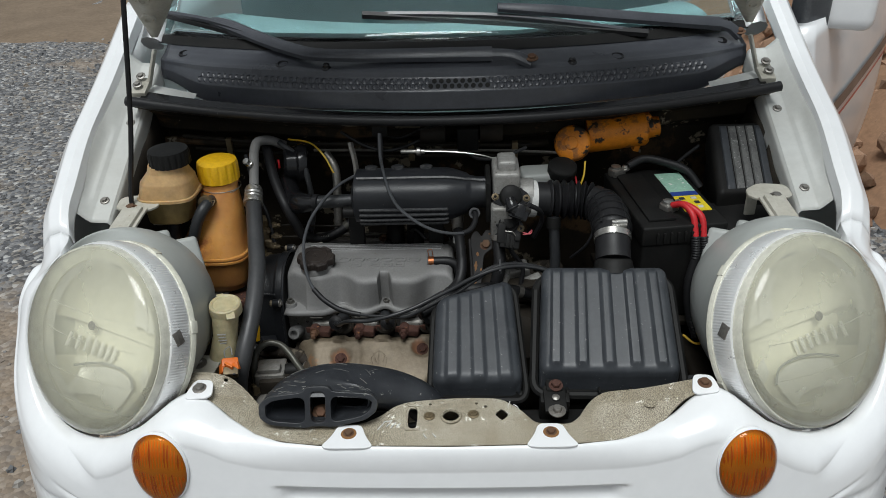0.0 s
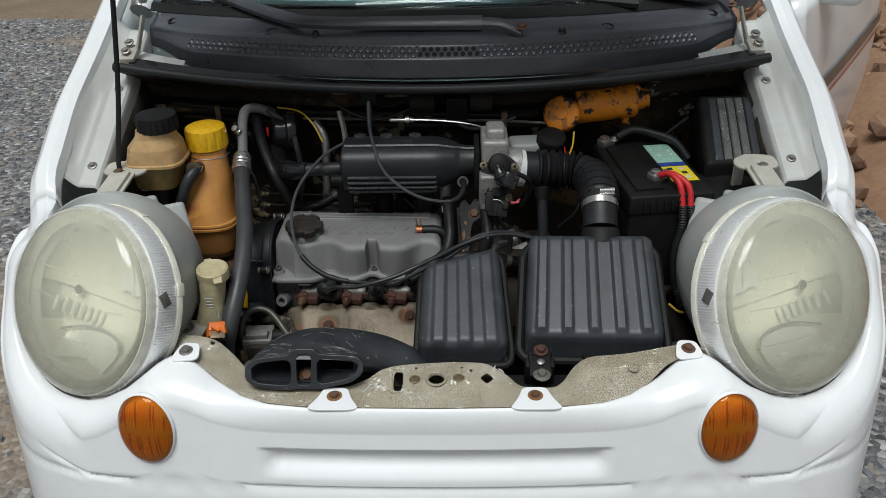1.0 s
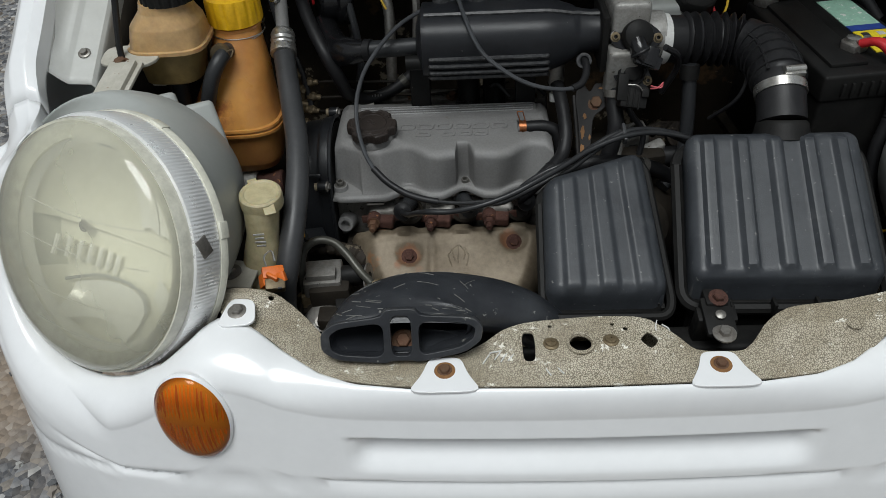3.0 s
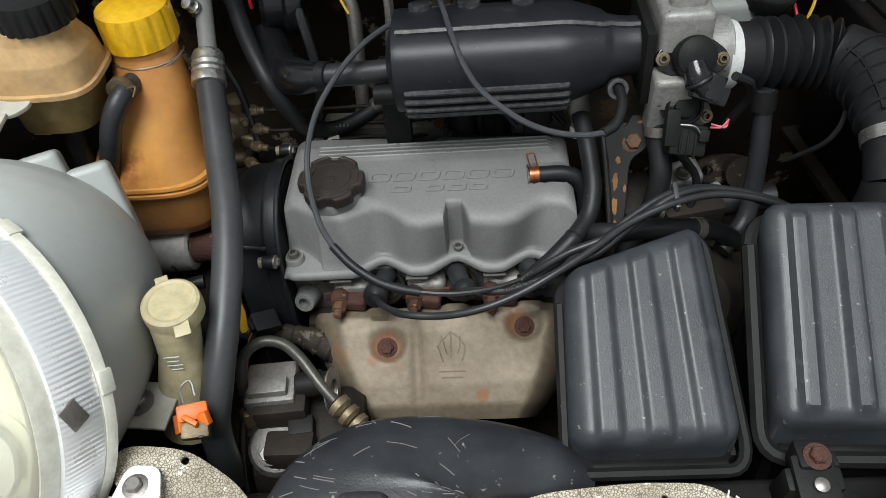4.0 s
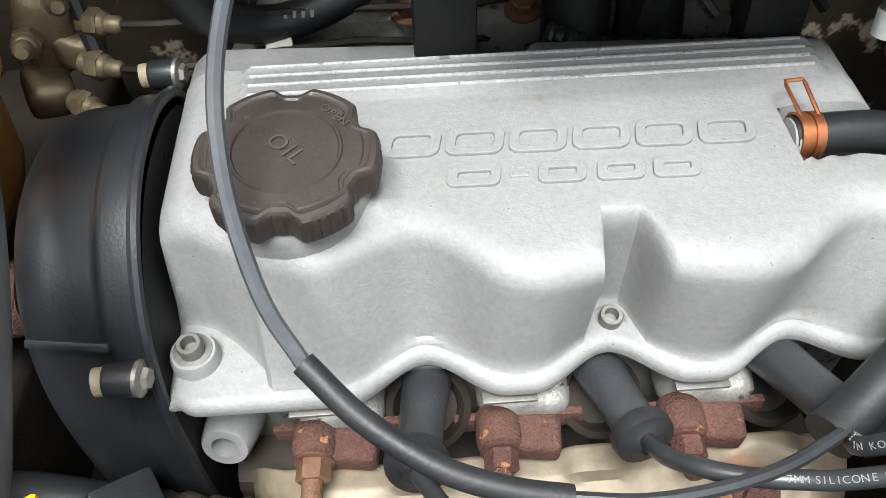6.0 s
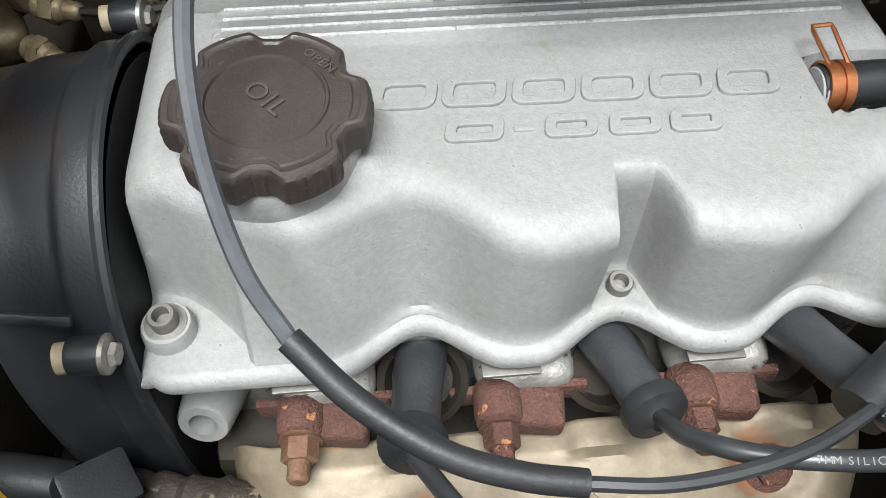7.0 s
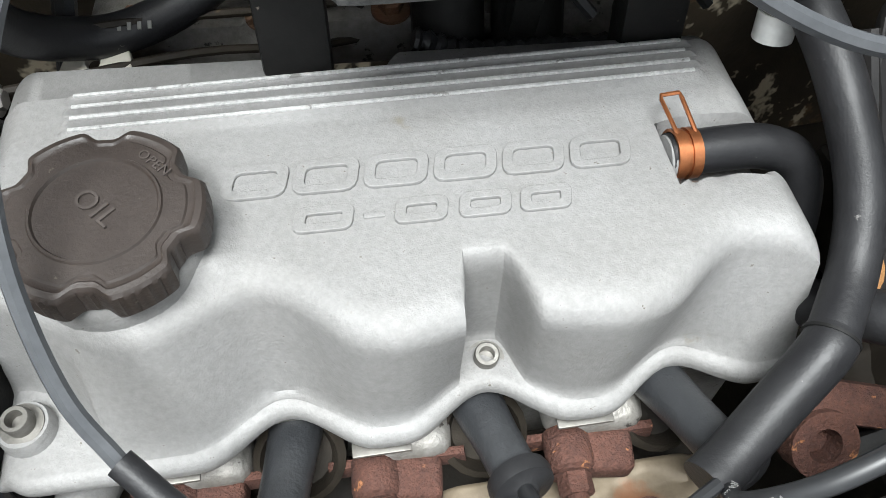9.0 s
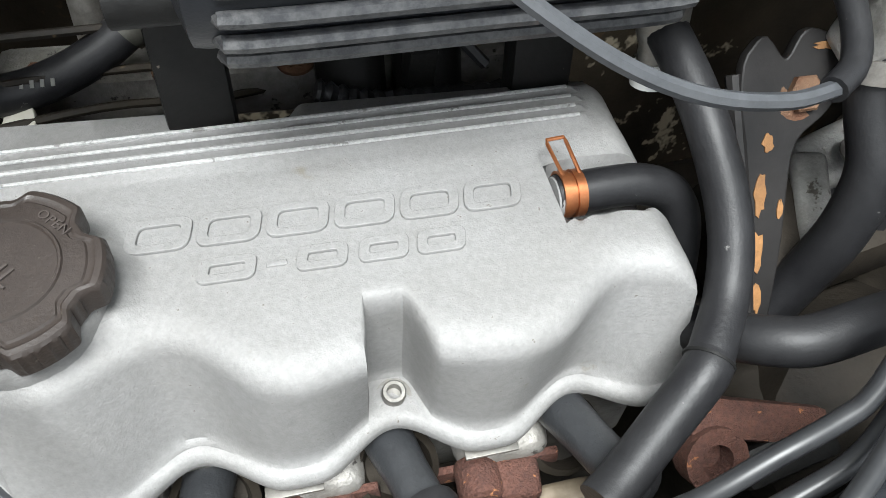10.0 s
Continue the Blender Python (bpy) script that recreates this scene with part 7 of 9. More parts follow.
for k in range(5):
    u0, u1 = 0.15 + 0.148 * k, 0.15 + 0.148 * k + 0.130
    corner = [Vector(q) for q in F]
    up_f = (corner[1] - corner[0]).cross(corner[3] - corner[0]).normalized()
    up_f = up_f if up_f.z > 0 else -up_f

    def ridge(u, v, u0=u0, u1=u1, up_f=up_f, corner=corner):
        a = u0 + (u1 - u0) * u
        b = 0.07 + 0.86 * v
        edge = smooth_step(0, 0.12, u) * smooth_step(1, 0.88, u) * smooth_step(0, 0.04, v) * smooth_step(1, 0.96, v)
        return corner[0].lerp(corner[1], a).lerp(corner[3].lerp(corner[2], a), b) + up_f * (0.0004 + 0.0026 * edge)
    part("lid_ridge", grid(10, 24, ridge), M_CHALK if 0 < k < 4 else M_BLACKP, fuse_lid, "chalky worn ridge")
part("lower_case", lower_case(*F, 0.043, 0.74, 0.006), M_BLACKD, fuse)
part("tray", box((0.13, 0.09, 0.012), pose(0.545, 1.21, 0.825, 14, 0, -8), 0.004), M_BLACKD, fuse)


# ---- fluid tanks ----
def loft(secs, seg=40, p=1.0, n=40):
    """Stacked rounded sections: (z, cx, cy, rx, ry)."""
    zz = np.array(secs, float)
    par = np.linspace(0, 1, len(secs))

    def f(u, v):
        q = [float(np.interp(u, par, zz[:, k])) for k in range(5)]
        a = 2 * math.pi * v
        ca, sa = math.cos(a), math.sin(a)
        pw = p[0] + (p[1] - p[0]) * u if isinstance(p, tuple) else p
        return Vector((q[1] + q[3] * math.copysign(abs(ca) ** pw, ca), q[2] + q[4] * math.copysign(abs(sa) ** pw, sa), q[0]))
    bm = grid(n, seg, f)
    for u in (0, 1):
        vs = [bm.verts.new(f(u, k / seg)) for k in range(seg)]
        bm.faces.new(vs if u else vs[::-1])
    bmesh.ops.remove_doubles(bm, verts=bm.verts, dist=0.0001)
    bmesh.ops.recalc_face_normals(bm, faces=bm.faces)
    return bm


tank = thing("coolant_tank", "amber-stained plastic coolant tank with a yellow cap", "coolant tank", (-0.447, 1.25, 0.68))
part("upper_body", loft([(0.768, -0.4630, 1.243, 0.0710, 0.0550), (0.775, -0.4630, 1.243, 0.0689, 0.0540), (0.800, -0.4566, 1.250, 0.0580, 0.0500), (0.840, -0.4470, 1.264, 0.0450, 0.0430), (0.870, -0.4450, 1.276, 0.0370, 0.0370),
                            (0.888, -0.4440, 1.284, 0.0335, 0.0335), (0.900, -0.4435, 1.287, 0.0330, 0.0330)], p=(0.62, 1.0)), M_TANK, tank, "amber translucent upper half")
part("lower_body", loft([(0.693, -0.4630, 1.240, 0.0488, 0.0360), (0.700, -0.4630, 1.240, 0.0594, 0.0450), (0.712, -0.4630, 1.241, 0.0636, 0.0500), (0.765, -0.4630, 1.243, 0.0678, 0.0530)], p=0.6), M_TANKLOW, tank, "brown-stained lower half")
part("seam", loft([(0.762, -0.4630, 1.243, 0.0700, 0.0540), (0.763, -0.4630, 1.243, 0.0742, 0.0580), (0.767, -0.4630, 1.243, 0.0742, 0.0580), (0.768, -0.4630, 1.243, 0.0700, 0.0540)], p=0.62, n=6), M_TANK, tank, "moulded seam flange")
part("seam", loft([(0.770, -0.4630, 1.243, 0.0690, 0.0540), (0.771, -0.4628, 1.243, 0.0728, 0.0570), (0.7745, -0.4625, 1.2435, 0.0722, 0.0565), (0.7755, -0.4622, 1.244, 0.0680, 0.0535)], p=0.62, n=6), M_TANK, tank, "second moulded seam flange")
part("neck_ring", lathe([(0.033, 0.892), (0.036, 0.893), (0.036, 0.897), (0.033, 0.898)], (-0.4435, 1.287, 0), (0, 0, 1), 28), M_TANK, tank)
capy = part("cap", lathe([(0.034, 0.898), (0.0385, 0.899), (0.0390, 0.903), (0.0385, 0.930), (0.0365, 0.936), (0.030, 0.939), (0.015, 0.9405), (0, 0.9405)], (-0.4435, 1.288, 0), (0, 0, 1), 120, lobes=lambda a, r, h: r * (1 - 0.05 * smooth_step(0.5, 0.9, math.sin(14 * a))) if 0.900 < h < 0.932 else r), M_YELLOW, tank, "bright yellow ribbed cap")
wire_b = tube([(-0.4435 + 0.0385 * math.cos(a), 1.286 + 0.0385 * math.sin(a), 0.883 + 0.004 * math.sin(a * 0.5)) for a in (0.35 * k for k in range(37))], 0.0009, raw=True, seg=5)
part("binding_wire", wire_b, M_ZINC, tank, "thin wire wound round the neck")
th = part("tank_hose", tube([(-0.452, 1.246, 0.872), (-0.452, 1.225, 0.876), (-0.460, 1.209, 0.868), (-0.470, 1.202, 0.850), (-0.480, 1.198, 0.822), (-0.493, 1.198, 0.785), (-0.494, 1.195, 0.72)], 0.0108, n=34, seg=14), M_HOSE, tank, "grey rubber hose from the tank's neck")
part("hose_clip", lathe([(0.0128, -0.004), (0.0138, -0.004), (0.0138, 0.004), (0.0128, 0.004)], (-0.456, 1.224, 0.8775), (0.1, 1, -0.1), 18, tube([(-0.445, 1.216, 0.884), (-0.434, 1.212, 0.888), (-0.437, 1.206, 0.880)], 0.0012, n=6, seg=5)), M_BRASS, th, "rusty wire clip")

bf = thing("brake_fluid_reservoir", "yellowed plastic fluid reservoir with a black cap", "fluid reservoir", (-0.520, 1.232, 0.83))
part("upper_body", loft([(0.900, -0.522, 1.232, 0.0508, 0.0451), (0.912, -0.521, 1.232, 0.0498, 0.0442), (0.927, -0.520, 1.232, 0.0470, 0.0423), (0.938, -0.518, 1.232, 0.0395, 0.0376), (0.945, -0.516, 1.232, 0.0357, 0.0348), (0.957, -0.515, 1.232, 0.0338, 0.0338)], p=(0.55, 0.9)), M_CREAM, bf)
part("lower_body", loft([(0.842, -0.526, 1.232, 0.0282, 0.0263), (0.848, -0.526, 1.232, 0.0395, 0.0357), (0.897, -0.523, 1.232, 0.0470, 0.0423)], p=0.6), M_OLIVE, bf, "olive tinted lower half holding fluid")
part("seam", loft([(0.894, -0.522, 1.232, 0.0498, 0.0442), (0.895, -0.522, 1.232, 0.0545, 0.0489), (0.900, -0.522, 1.232, 0.0545, 0.0489), (0.901, -0.522, 1.232, 0.0498, 0.0442)], p=0.58, n=6), M_CREAM, bf)
part("cap", lathe([(0.034, 0.955), (0.0372, 0.956), (0.0372, 0.977), (0.035, 0.983), (0.026, 0.985), (0, 0.985)], (-0.509, 1.232, 0), (0, 0, 1), 120, lobes=lambda a, r, h: r * (1 - 0.045 * smooth_step(0.4, 0.9, math.sin(20 * a))) if 0.9555 < h < 0.980 else r), M_BLACKD, bf, "black ribbed cap")
part("outlet_hose", tube([(-0.526, 1.23, 0.85), (-0.526, 1.222, 0.82), (-0.53, 1.22, 0.76), (-0.53, 1.22, 0.64)], 0.012, n=20, seg=12), M_RUBBER, bf)

wf = thing("washer_filler", "aged ivory washer bottle filler with a snap cap", "washer filler", (-0.378, 1.0, 0.60))
part("neck", tube([(-0.395, 0.985, 0.64), (-0.390, 0.992, 0.69), (-0.383, 1.0, 0.735), (-0.3785, 1.006, 0.775)], [0.032, 0.026, 0.0205, 0.0225], n=20, seg=20), M_IVORY, wf)
WA = Vector((0.04, -0.10, 1)).normalized()
part("cap", lathe([(0.024, -0.012), (0.0268, -0.011), (0.0272, 0.0), (0.0262, 0.006), (0.0235, 0.008), (0.021, 0.0075), (0.0195, 0.006), (0, 0.0055)], (-0.377, 1.010, 0.787), WA, 36), M_IVORY, wf, "ivory snap cap")
part("cap_tab", box((0.014, 0.016, 0.003), pose(-0.362, 0.985, 0.786, 20, 0, 20), 0.001), M_IVORY, wf)
part("cap_hinge", box((0.012, 0.014, 0.004), pose(-0.392, 1.036, 0.790, 0, 0, 25), 0.001), M_IVORY, wf)
ws_mark = bmesh.new()
for k in range(4):
    box((0.014 - 0.003 * (k % 2), 0.0008, 0.0025), pose(-0.381, 0.9785, 0.752 - 0.006 * k, 12, 0, 4), 0, bm=ws_mark)
part("moulded_marks", ws_mark, M_PRINT, wf)

br_res = thing("clutch_fluid_reservoir", "translucent white reservoir with a round black cap", "fluid reservoir", (0.20, 1.335, 0.80))
part("body", box((0.095, 0.055, 0.075), pose(0.185, 1.345, 0.842, 0, 0, 4), 0.010, 3), M_HOUSING, br_res)
part("cap", lathe([(0.026, 0), (0.0285, 0.001), (0.029, 0.016), (0.027, 0.019), (0.024, 0.0185), (0.022, 0.0195), (0, 0.0195)], (0.218, 1.335, 0.874), (0.05, -0.35, 1), 36, lobes=lambda a, r, h: r * (1 + 0.012 * math.sin(40 * a)) if h < 0.017 and r > 0.0284 else r), M_BLACKD, br_res, "black rubbery cap")

# ---- orange canister on the firewall ----
oc = thing("orange_canister", "orange painted metal canister with black scabs on the firewall", "canister", (0.32, 1.41, 0.86))
part("drum", lathe([(0.0, 0), (0.033, 0.0), (0.035, 0.004), (0.035, 0.115), (0.031, 0.120), (0.022, 0.121), (0.020, 0.145), (0, 0.146)], (0.275, 1.415, 0.920), (1, 0.05, 0.10), 32), M_ORANGE, oc)
part("end_disc", lathe([(0.0, 0.002), (0.012, 0.002), (0.014, 0.0), (0.030, 0.0), (0.034, -0.003), (0.036, -0.006), (0.036, -0.020), (0.030, -0.026), (0, -0.027)], (0.240, 1.375, 0.921), (-0.30, -0.85, 0.42), 36), M_ORANGE, oc, "orange round end cap")
part("bracket", box((0.012, 0.03, 0.08), pose(0.385, 1.42, 0.925, 0, 15, 0), 0.003), M_ORANGE, oc)

# ---- vacuum unit beside the pipes ----
vu = thing("horn", "round black horn mounted by the firewall", "horn", (-0.315, 1.39, 0.82))
part("body", lathe([(0.0, 0.0), (0.030, 0.0), (0.040, 0.006), (0.042, 0.014), (0.040, 0.022), (0.034, 0.026), (0.033, 0.045), (0.028, 0.050), (0, 0.050)], (-0.290, 1.385, 0.884), (-0.95, -0.25, 0.1), 36), M_GLOSSB, vu)
part("bracket", box((0.006, 0.02, 0.07), pose(-0.30, 1.41, 0.84), 0.002), M_STEEL, vu)
part("red_mark", box((0.004, 0.004, 0.018), pose(-0.345, 1.365, 0.893), 0.001), M_RED, vu)

# ---- gearbox, pump and other dark castings low in the bay ----
gb = thing("gearbox", "grimy aluminium gearbox beside the engine", "gearbox", (0.12, 1.2, 0.45))
gm = bmesh.new()
box((0.17, 0.20, 0.20), pose(0.11, 1.22, 0.545, 0, 8, 10), 0.03, 4, bm=gm)
lathe([(0.07, 0), (0.065, 0.05), (0.04, 0.07), (0, 0.07)], (0.12, 1.16, 0.60), (0.1, -0.7, 0.6), 24, gm)
box((0.05, 0.06, 0.05), pose(0.075, 1.215, 0.690, 15, 0, 20), 0.006, bm=gm)
box((0.07, 0.035, 0.04), pose(0.135, 1.20, 0.690, 5, 0, 10), 0.008, bm=gm)
part("casting", gm, M_GRIME, gb)
rl = box((0.075, 0.020, 0.030), pose(0.045, 1.128, 0.655, 30, 10, -12), 0.005)
lathe([(0.016, 0), (0.016, 0.014), (0.008, 0.014), (0.007, 0.004), (0, 0.004)], (0.020, 1.118, 0.652), (0, -0.7, 0.7), 18, rl)
for cxx, cyy, czz, sz, ang in ((0.128, 1.236, 0.712, (0.045, 0.030, 0.030), 12), (0.105, 1.212, 0.700, (0.018, 0.055, 0.040), -20), (0.150, 1.215, 0.690, (0.050, 0.018, 0.045), 25)):
    part("casting_rib", box(sz, pose(cxx, cyy, czz, 18, -10, ang), 0.006, 3), M_CASTING, gb, "pale bare aluminium rib")
part("water_outlet", plate(round_loop([(-0.030, -0.010), (-0.030, 0.010), (-0.012, 0.016), (0.012, 0.016), (0.030, 0.010), (0.030, -0.010), (0.012, -0.015), (-0.012, -0.015)], 3), [circle(-0.018, 0, 0.0075, 14)], -0.003, 0.003, pose(0.184, 1.262, 0.700, 62, 0, 4)), M_CORRODED, gb, "tarnished brown flange with a bolt hole")
part("outlet_neck", lathe([(0.016, 0), (0.016, 0.012), (0.019, 0.014), (0.019, 0.020), (0.012, 0.021), (0, 0.021)], (0.198, 1.258, 0.701), (0.1, -0.88, 0.46), 24), M_CORRODED, gb, "brown round neck")
part("outlet_pipe", tube([(0.120, 1.225, 0.690), (0.150, 1.222, 0.686), (0.185, 1.222, 0.684), (0.235, 1.222, 0.690)], [0.017, 0.0165, 0.015, 0.015], n=16, seg=16), M_RUBBER, gb, "dark pipe below the flange")
part("pipe_clamp", lathe([(0.0175, -0.005), (0.0190, -0.004), (0.0190, 0.004), (0.0175, 0.005)], (0.150, 1.222, 0.686), (1, 0, -0.05), 20, caps=False), M_STEELP, gb, "dull pipe clamp")
part("casting_screw", screw((0.128, 1.224, 0.729), (0, -0.3, 1), 0.006, 0.008), M_SCREW, gb)
part("rusty_lever", rl, M_RUST, gb, "brown corroded lever")
part("sensor_plug", box((0.050, 0.018, 0.016), pose(0.058, 1.108, 0.652, 20, -8, 8), 0.003), M_BLACKD, gb)


pump = thing("compressor", "grey aluminium compressor below the pipes", "compressor", (-0.30, 1.0, 0.50))
pm = bmesh.new()
lathe([(0.058, 0), (0.060, 0.01), (0.060, 0.10), (0.05, 0.115), (0, 0.115)], (-0.345, 1.00, 0.555), (1, 0.05, 0), 30, pm)
box((0.055, 0.05, 0.03), pose(-0.312, 1.012, 0.628, 0, 0, 4), 0.005, bm=pm)
box((0.05, 0.03, 0.05), pose(-0.30, 0.965, 0.60), 0.005, bm=pm)
part("body", pm, M_GRIME, pump)
vb = box((0.052, 0.050, 0.026), pose(-0.322, 1.022, 0.636, 0, 0, 4), 0.004)
box((0.040, 0.020, 0.010), pose(-0.322, 1.012, 0.653, 0, 0, 4), 0.003, bm=vb)
lathe([(0.030, -0.02), (0.031, 0.0), (0.026, 0.010), (0.016, 0.014), (0, 0.014)], (-0.318, 0.975, 0.598), (0.1, -0.4, 0.9), 24, vb)
part("valve_block", vb, M_ALUD, pump, "pale aluminium block")
part("black_plug", lathe([(0.0, -0.004), (0.013, -0.004), (0.014, 0.0), (0.014, 0.022), (0.011, 0.024), (0.011, 0.030), (0, 0.030)], (-0.292, 1.022, 0.640), (1, 0.1, 0.05), 20), M_BLACKD, pump, "round black plug")
part("black_plug", box((0.026, 0.020, 0.020), pose(-0.290, 0.985, 0.618, 10, 0, 6), 0.003), M_BLACKD, pump, "square black plug")
part("rim_disc", lathe([(0.020, 0), (0.024, 0.001), (0.024, 0.003), (0.012, 0.004), (0.011, -0.002), (0, -0.002)], (-0.262, 1.020, 0.632), (1, -0.1, 0.1), 24), M_STEEL, pump, "thin steel disc")
part("drain_bolt", hex_bolt((-0.322, 0.960, 0.612), (0, -0.5, 0.85), 0.008, 0.008), M_STEEL, pump)
part("pulley", lathe([(0.062, 0), (0.062, 0.004), (0.056, 0.008), (0.056, 0.016), (0.062, 0.020), (0.062, 0.024), (0.02, 0.026), (0, 0.026)], (-0.375, 1.00, 0.555), (1, 0.05, 0), 36), M_GRIME, pump)
lo = thing("exhaust_bracket", "dark rusty bracket beside the timing cover", "bracket", (-0.32, 1.10, 0.58))
bar_line = spline([(-0.400, 1.128, 0.612), (-0.365, 1.121, 0.609), (-0.332, 1.115, 0.612), (-0.308, 1.109, 0.612), (-0.285, 1.101, 0.606), (-0.262, 1.092, 0.596)], 36)
part("bar", tube(bar_line, [0.0105 + 0.0045 * smooth_step(18, 26, i) + 0.0009 * math.sin(i * 1.7) + 0.0006 * math.sin(i * 3.1) for i in range(len(bar_line))], raw=True, seg=16), M_CORRODED, lo)
part("sleeve", tube([(-0.425, 1.133, 0.606), (-0.400, 1.1275, 0.6125), (-0.368, 1.1215, 0.6095)], 0.0125, n=12, seg=14), M_RUBBER, lo, "black sleeve over the end")
sub = solo("subframe", box((1.1, 0.16, 0.10), pose(0, 1.34, 0.45), 0.02, 3), M_GRIME, "dark grimy subframe under the engine", "subframe")
sub2 = solo("chassis_leg", box((0.09, 0.60, 0.12), pose(-0.47, 1.17, 0.56), 0.012, 3), M_GRIME, "dark chassis leg beside the engine", "chassis", group="chassis legs")
sub3 = solo("chassis_leg", box((0.09, 0.60, 0.12), pose(0.47, 1.17, 0.56), 0.012, 3), M_GRIME, "dark chassis leg below the battery", "chassis", group="chassis legs")
tray = solo("battery_tray", box((0.18, 0.27, 0.012), pose(0.399, 1.258, 0.6595, 0, 0, 7), 0.004), M_GRIME, "dark steel battery tray", "tray")
solo("headlamp_carrier", box((0.075, 0.050, 0.004), pose(-0.428, 0.965, 0.700, 0, 0, -6), 0.0015), M_BRACKET, "dusty white bracket plate beside the headlamp", "bracket")
part_b = solo("bracket_bolt", hex_bolt((-0.425, 0.965, 0.7035), (0, 0, 1), 0.008, 0.007, 1.8), M_STEEL, "dark bolt on the bracket plate", "bolt")
can = thing("filter_canister", "scuffed pale canister below the coolant tank", "canister", (-0.50, 1.2, 0.62))
part("body", lathe([(0.026, 0), (0.028, 0.003), (0.028, 0.072), (0.025, 0.075), (0, 0.075)], (-0.515, 1.205, 0.662), (1, 0.05, 0.05), 26), M_SCUFFED, can)
part("end", lathe([(0.020, 0.075), (0.020, 0.110), (0.017, 0.113), (0, 0.113)], (-0.515, 1.205, 0.662), (1, 0.05, 0.05), 20), M_RUST, can, "rusty end")
# manifold block with hydraulic unions by the wing
mu = thing("pipe_unions", "brown corroded brake pipe unions behind the engine", "pipe union", (-0.34, 1.31, 0.70))
mm_ = box((0.030, 0.034, 0.046), pose(-0.388, 1.322, 0.752, 0, 20, 10), 0.010, 4)
box((0.024, 0.026, 0.022), pose(-0.392, 1.300, 0.726, 15, 10, 25), 0.008, 3, bm=mm_)
box((0.022, 0.022, 0.020), pose(-0.374, 1.314, 0.742, 0, 10, -15), 0.006, 3, bm=mm_)
lathe([(0.010, 0), (0.0105, 0.004), (0.010, 0.014), (0.012, 0.015), (0.012, 0.019), (0.006, 0.021), (0, 0.021)], (-0.384, 1.330, 0.772), (0.1, -0.1, 1), 18, mm_)
part("block", mm_, M_BRASS, mu)
UN = [((-0.366, 1.322, 0.776), (1, -0.15, 0.1)), ((-0.362, 1.310, 0.758), (1, -0.25, 0.02)), ((-0.364, 1.298, 0.742), (0.95, -0.35, 0.0)), ((-0.374, 1.290, 0.724), (0.8, -0.55, 0.0)), ((-0.390, 1.300, 0.756), (0.2, -1, 0.3)), ((-0.376, 1.316, 0.768), (0.4, -0.9, 0.3))]
for k, (p, d) in enumerate(UN):
    uo = part("union_nut", lathe([(0.0064, -0.004), (0.0064, 0.008), (0.0054, 0.010), (0.0046, 0.0105), (0.0046, 0.016), (0.003, 0.018), (0, 0.018)], p, d, 12), M_BRASS, mu)
    part("hexagon", lathe([(0.0074, 0.000), (0.0078, 0.001), (0.0078, 0.006), (0.0074, 0.007)], p, d, 6), M_BRASS, uo)
    if k < 4:
        e = Vector(p) + Vector(d).normalized() * 0.016
        part("pipe", tube([e, e + Vector((0.030, -0.004, 0.002)), (-0.26 + 0.012 * k, 1.325 - 0.006 * k, e.z - 0.006), (-0.16, 1.350 - 0.01 * k, e.z - 0.02), (-0.05, 1.37, e.z - 0.02)], 0.0022, n=24, seg=6), M_GRIME, uo)

# ---- hoses and pipes ----
ac = thing("air_conditioning_hose", "thick grey rubber hose crimped to a bare aluminium pipe", "hose", (-0.36, 1.1, 0.62))
part("hose", tube([(-0.378, 1.262, 0.862), (-0.370, 1.225, 0.842), (-0.358, 1.17, 0.816), (-0.348, 1.124, 0.798), (-0.343, 1.075, 0.776), (-0.343, 1.02, 0.747), (-0.350, 0.98, 0.712), (-0.360, 0.955, 0.665), (-0.365, 0.95, 0.58)], 0.0150, n=56, seg=18), M_ACHOSE, ac)
fer = lathe([(0.0150, 0.0), (0.0185, 0.001), (0.0185, 0.010), (0.0170, 0.013), (0.0180, 0.016), (0.0165, 0.020), (0.0180, 0.024), (0.0165, 0.028), (0.0175, 0.032), (0.0150, 0.038), (0.0105, 0.040), (0, 0.040)], (-0.3765, 1.253, 0.858), (-0.08, 0.84, 0.52), 26)
part("ferrule", fer, M_ZINC, ac, "bright crimped ferrule")
part("pipe", tube([(-0.379, 1.285, 0.878), (-0.383, 1.315, 0.900), (-0.386, 1.345, 0.926), (-0.383, 1.372, 0.938), (-0.365, 1.395, 0.932), (-0.34, 1.41, 0.915)], 0.0095, n=30, seg=14), M_ALU, ac, "bare aluminium pipe")
part("service_valve", lathe([(0.0055, 0), (0.0055, 0.008), (0.0075, 0.009), (0.0075, 0.013), (0.005, 0.014), (0.0065, 0.018), (0.0065, 0.023), (0, 0.024)], (-0.386, 1.320, 0.908), (-0.35, -0.55, 0.75), 14), M_ZINC, ac)
hb = thing("heater_hose", "black ribbed heater hose behind the engine", "hose", (-0.30, 1.33, 0.70))
part("hose", tube([(-0.375, 1.40, 0.915), (-0.350, 1.330, 0.880), (-0.325, 1.283, 0.848), (-0.313, 1.274, 0.823), (-0.305, 1.277, 0.800), (-0.300, 1.292, 0.772), (-0.284, 1.310, 0.752), (-0.262, 1.320, 0.747), (-0.232, 1.330, 0.755), (-0.20, 1.342, 0.775), (-0.17, 1.35, 0.80)], 0.0098, n=66, seg=14), M_RUBBER, hb)
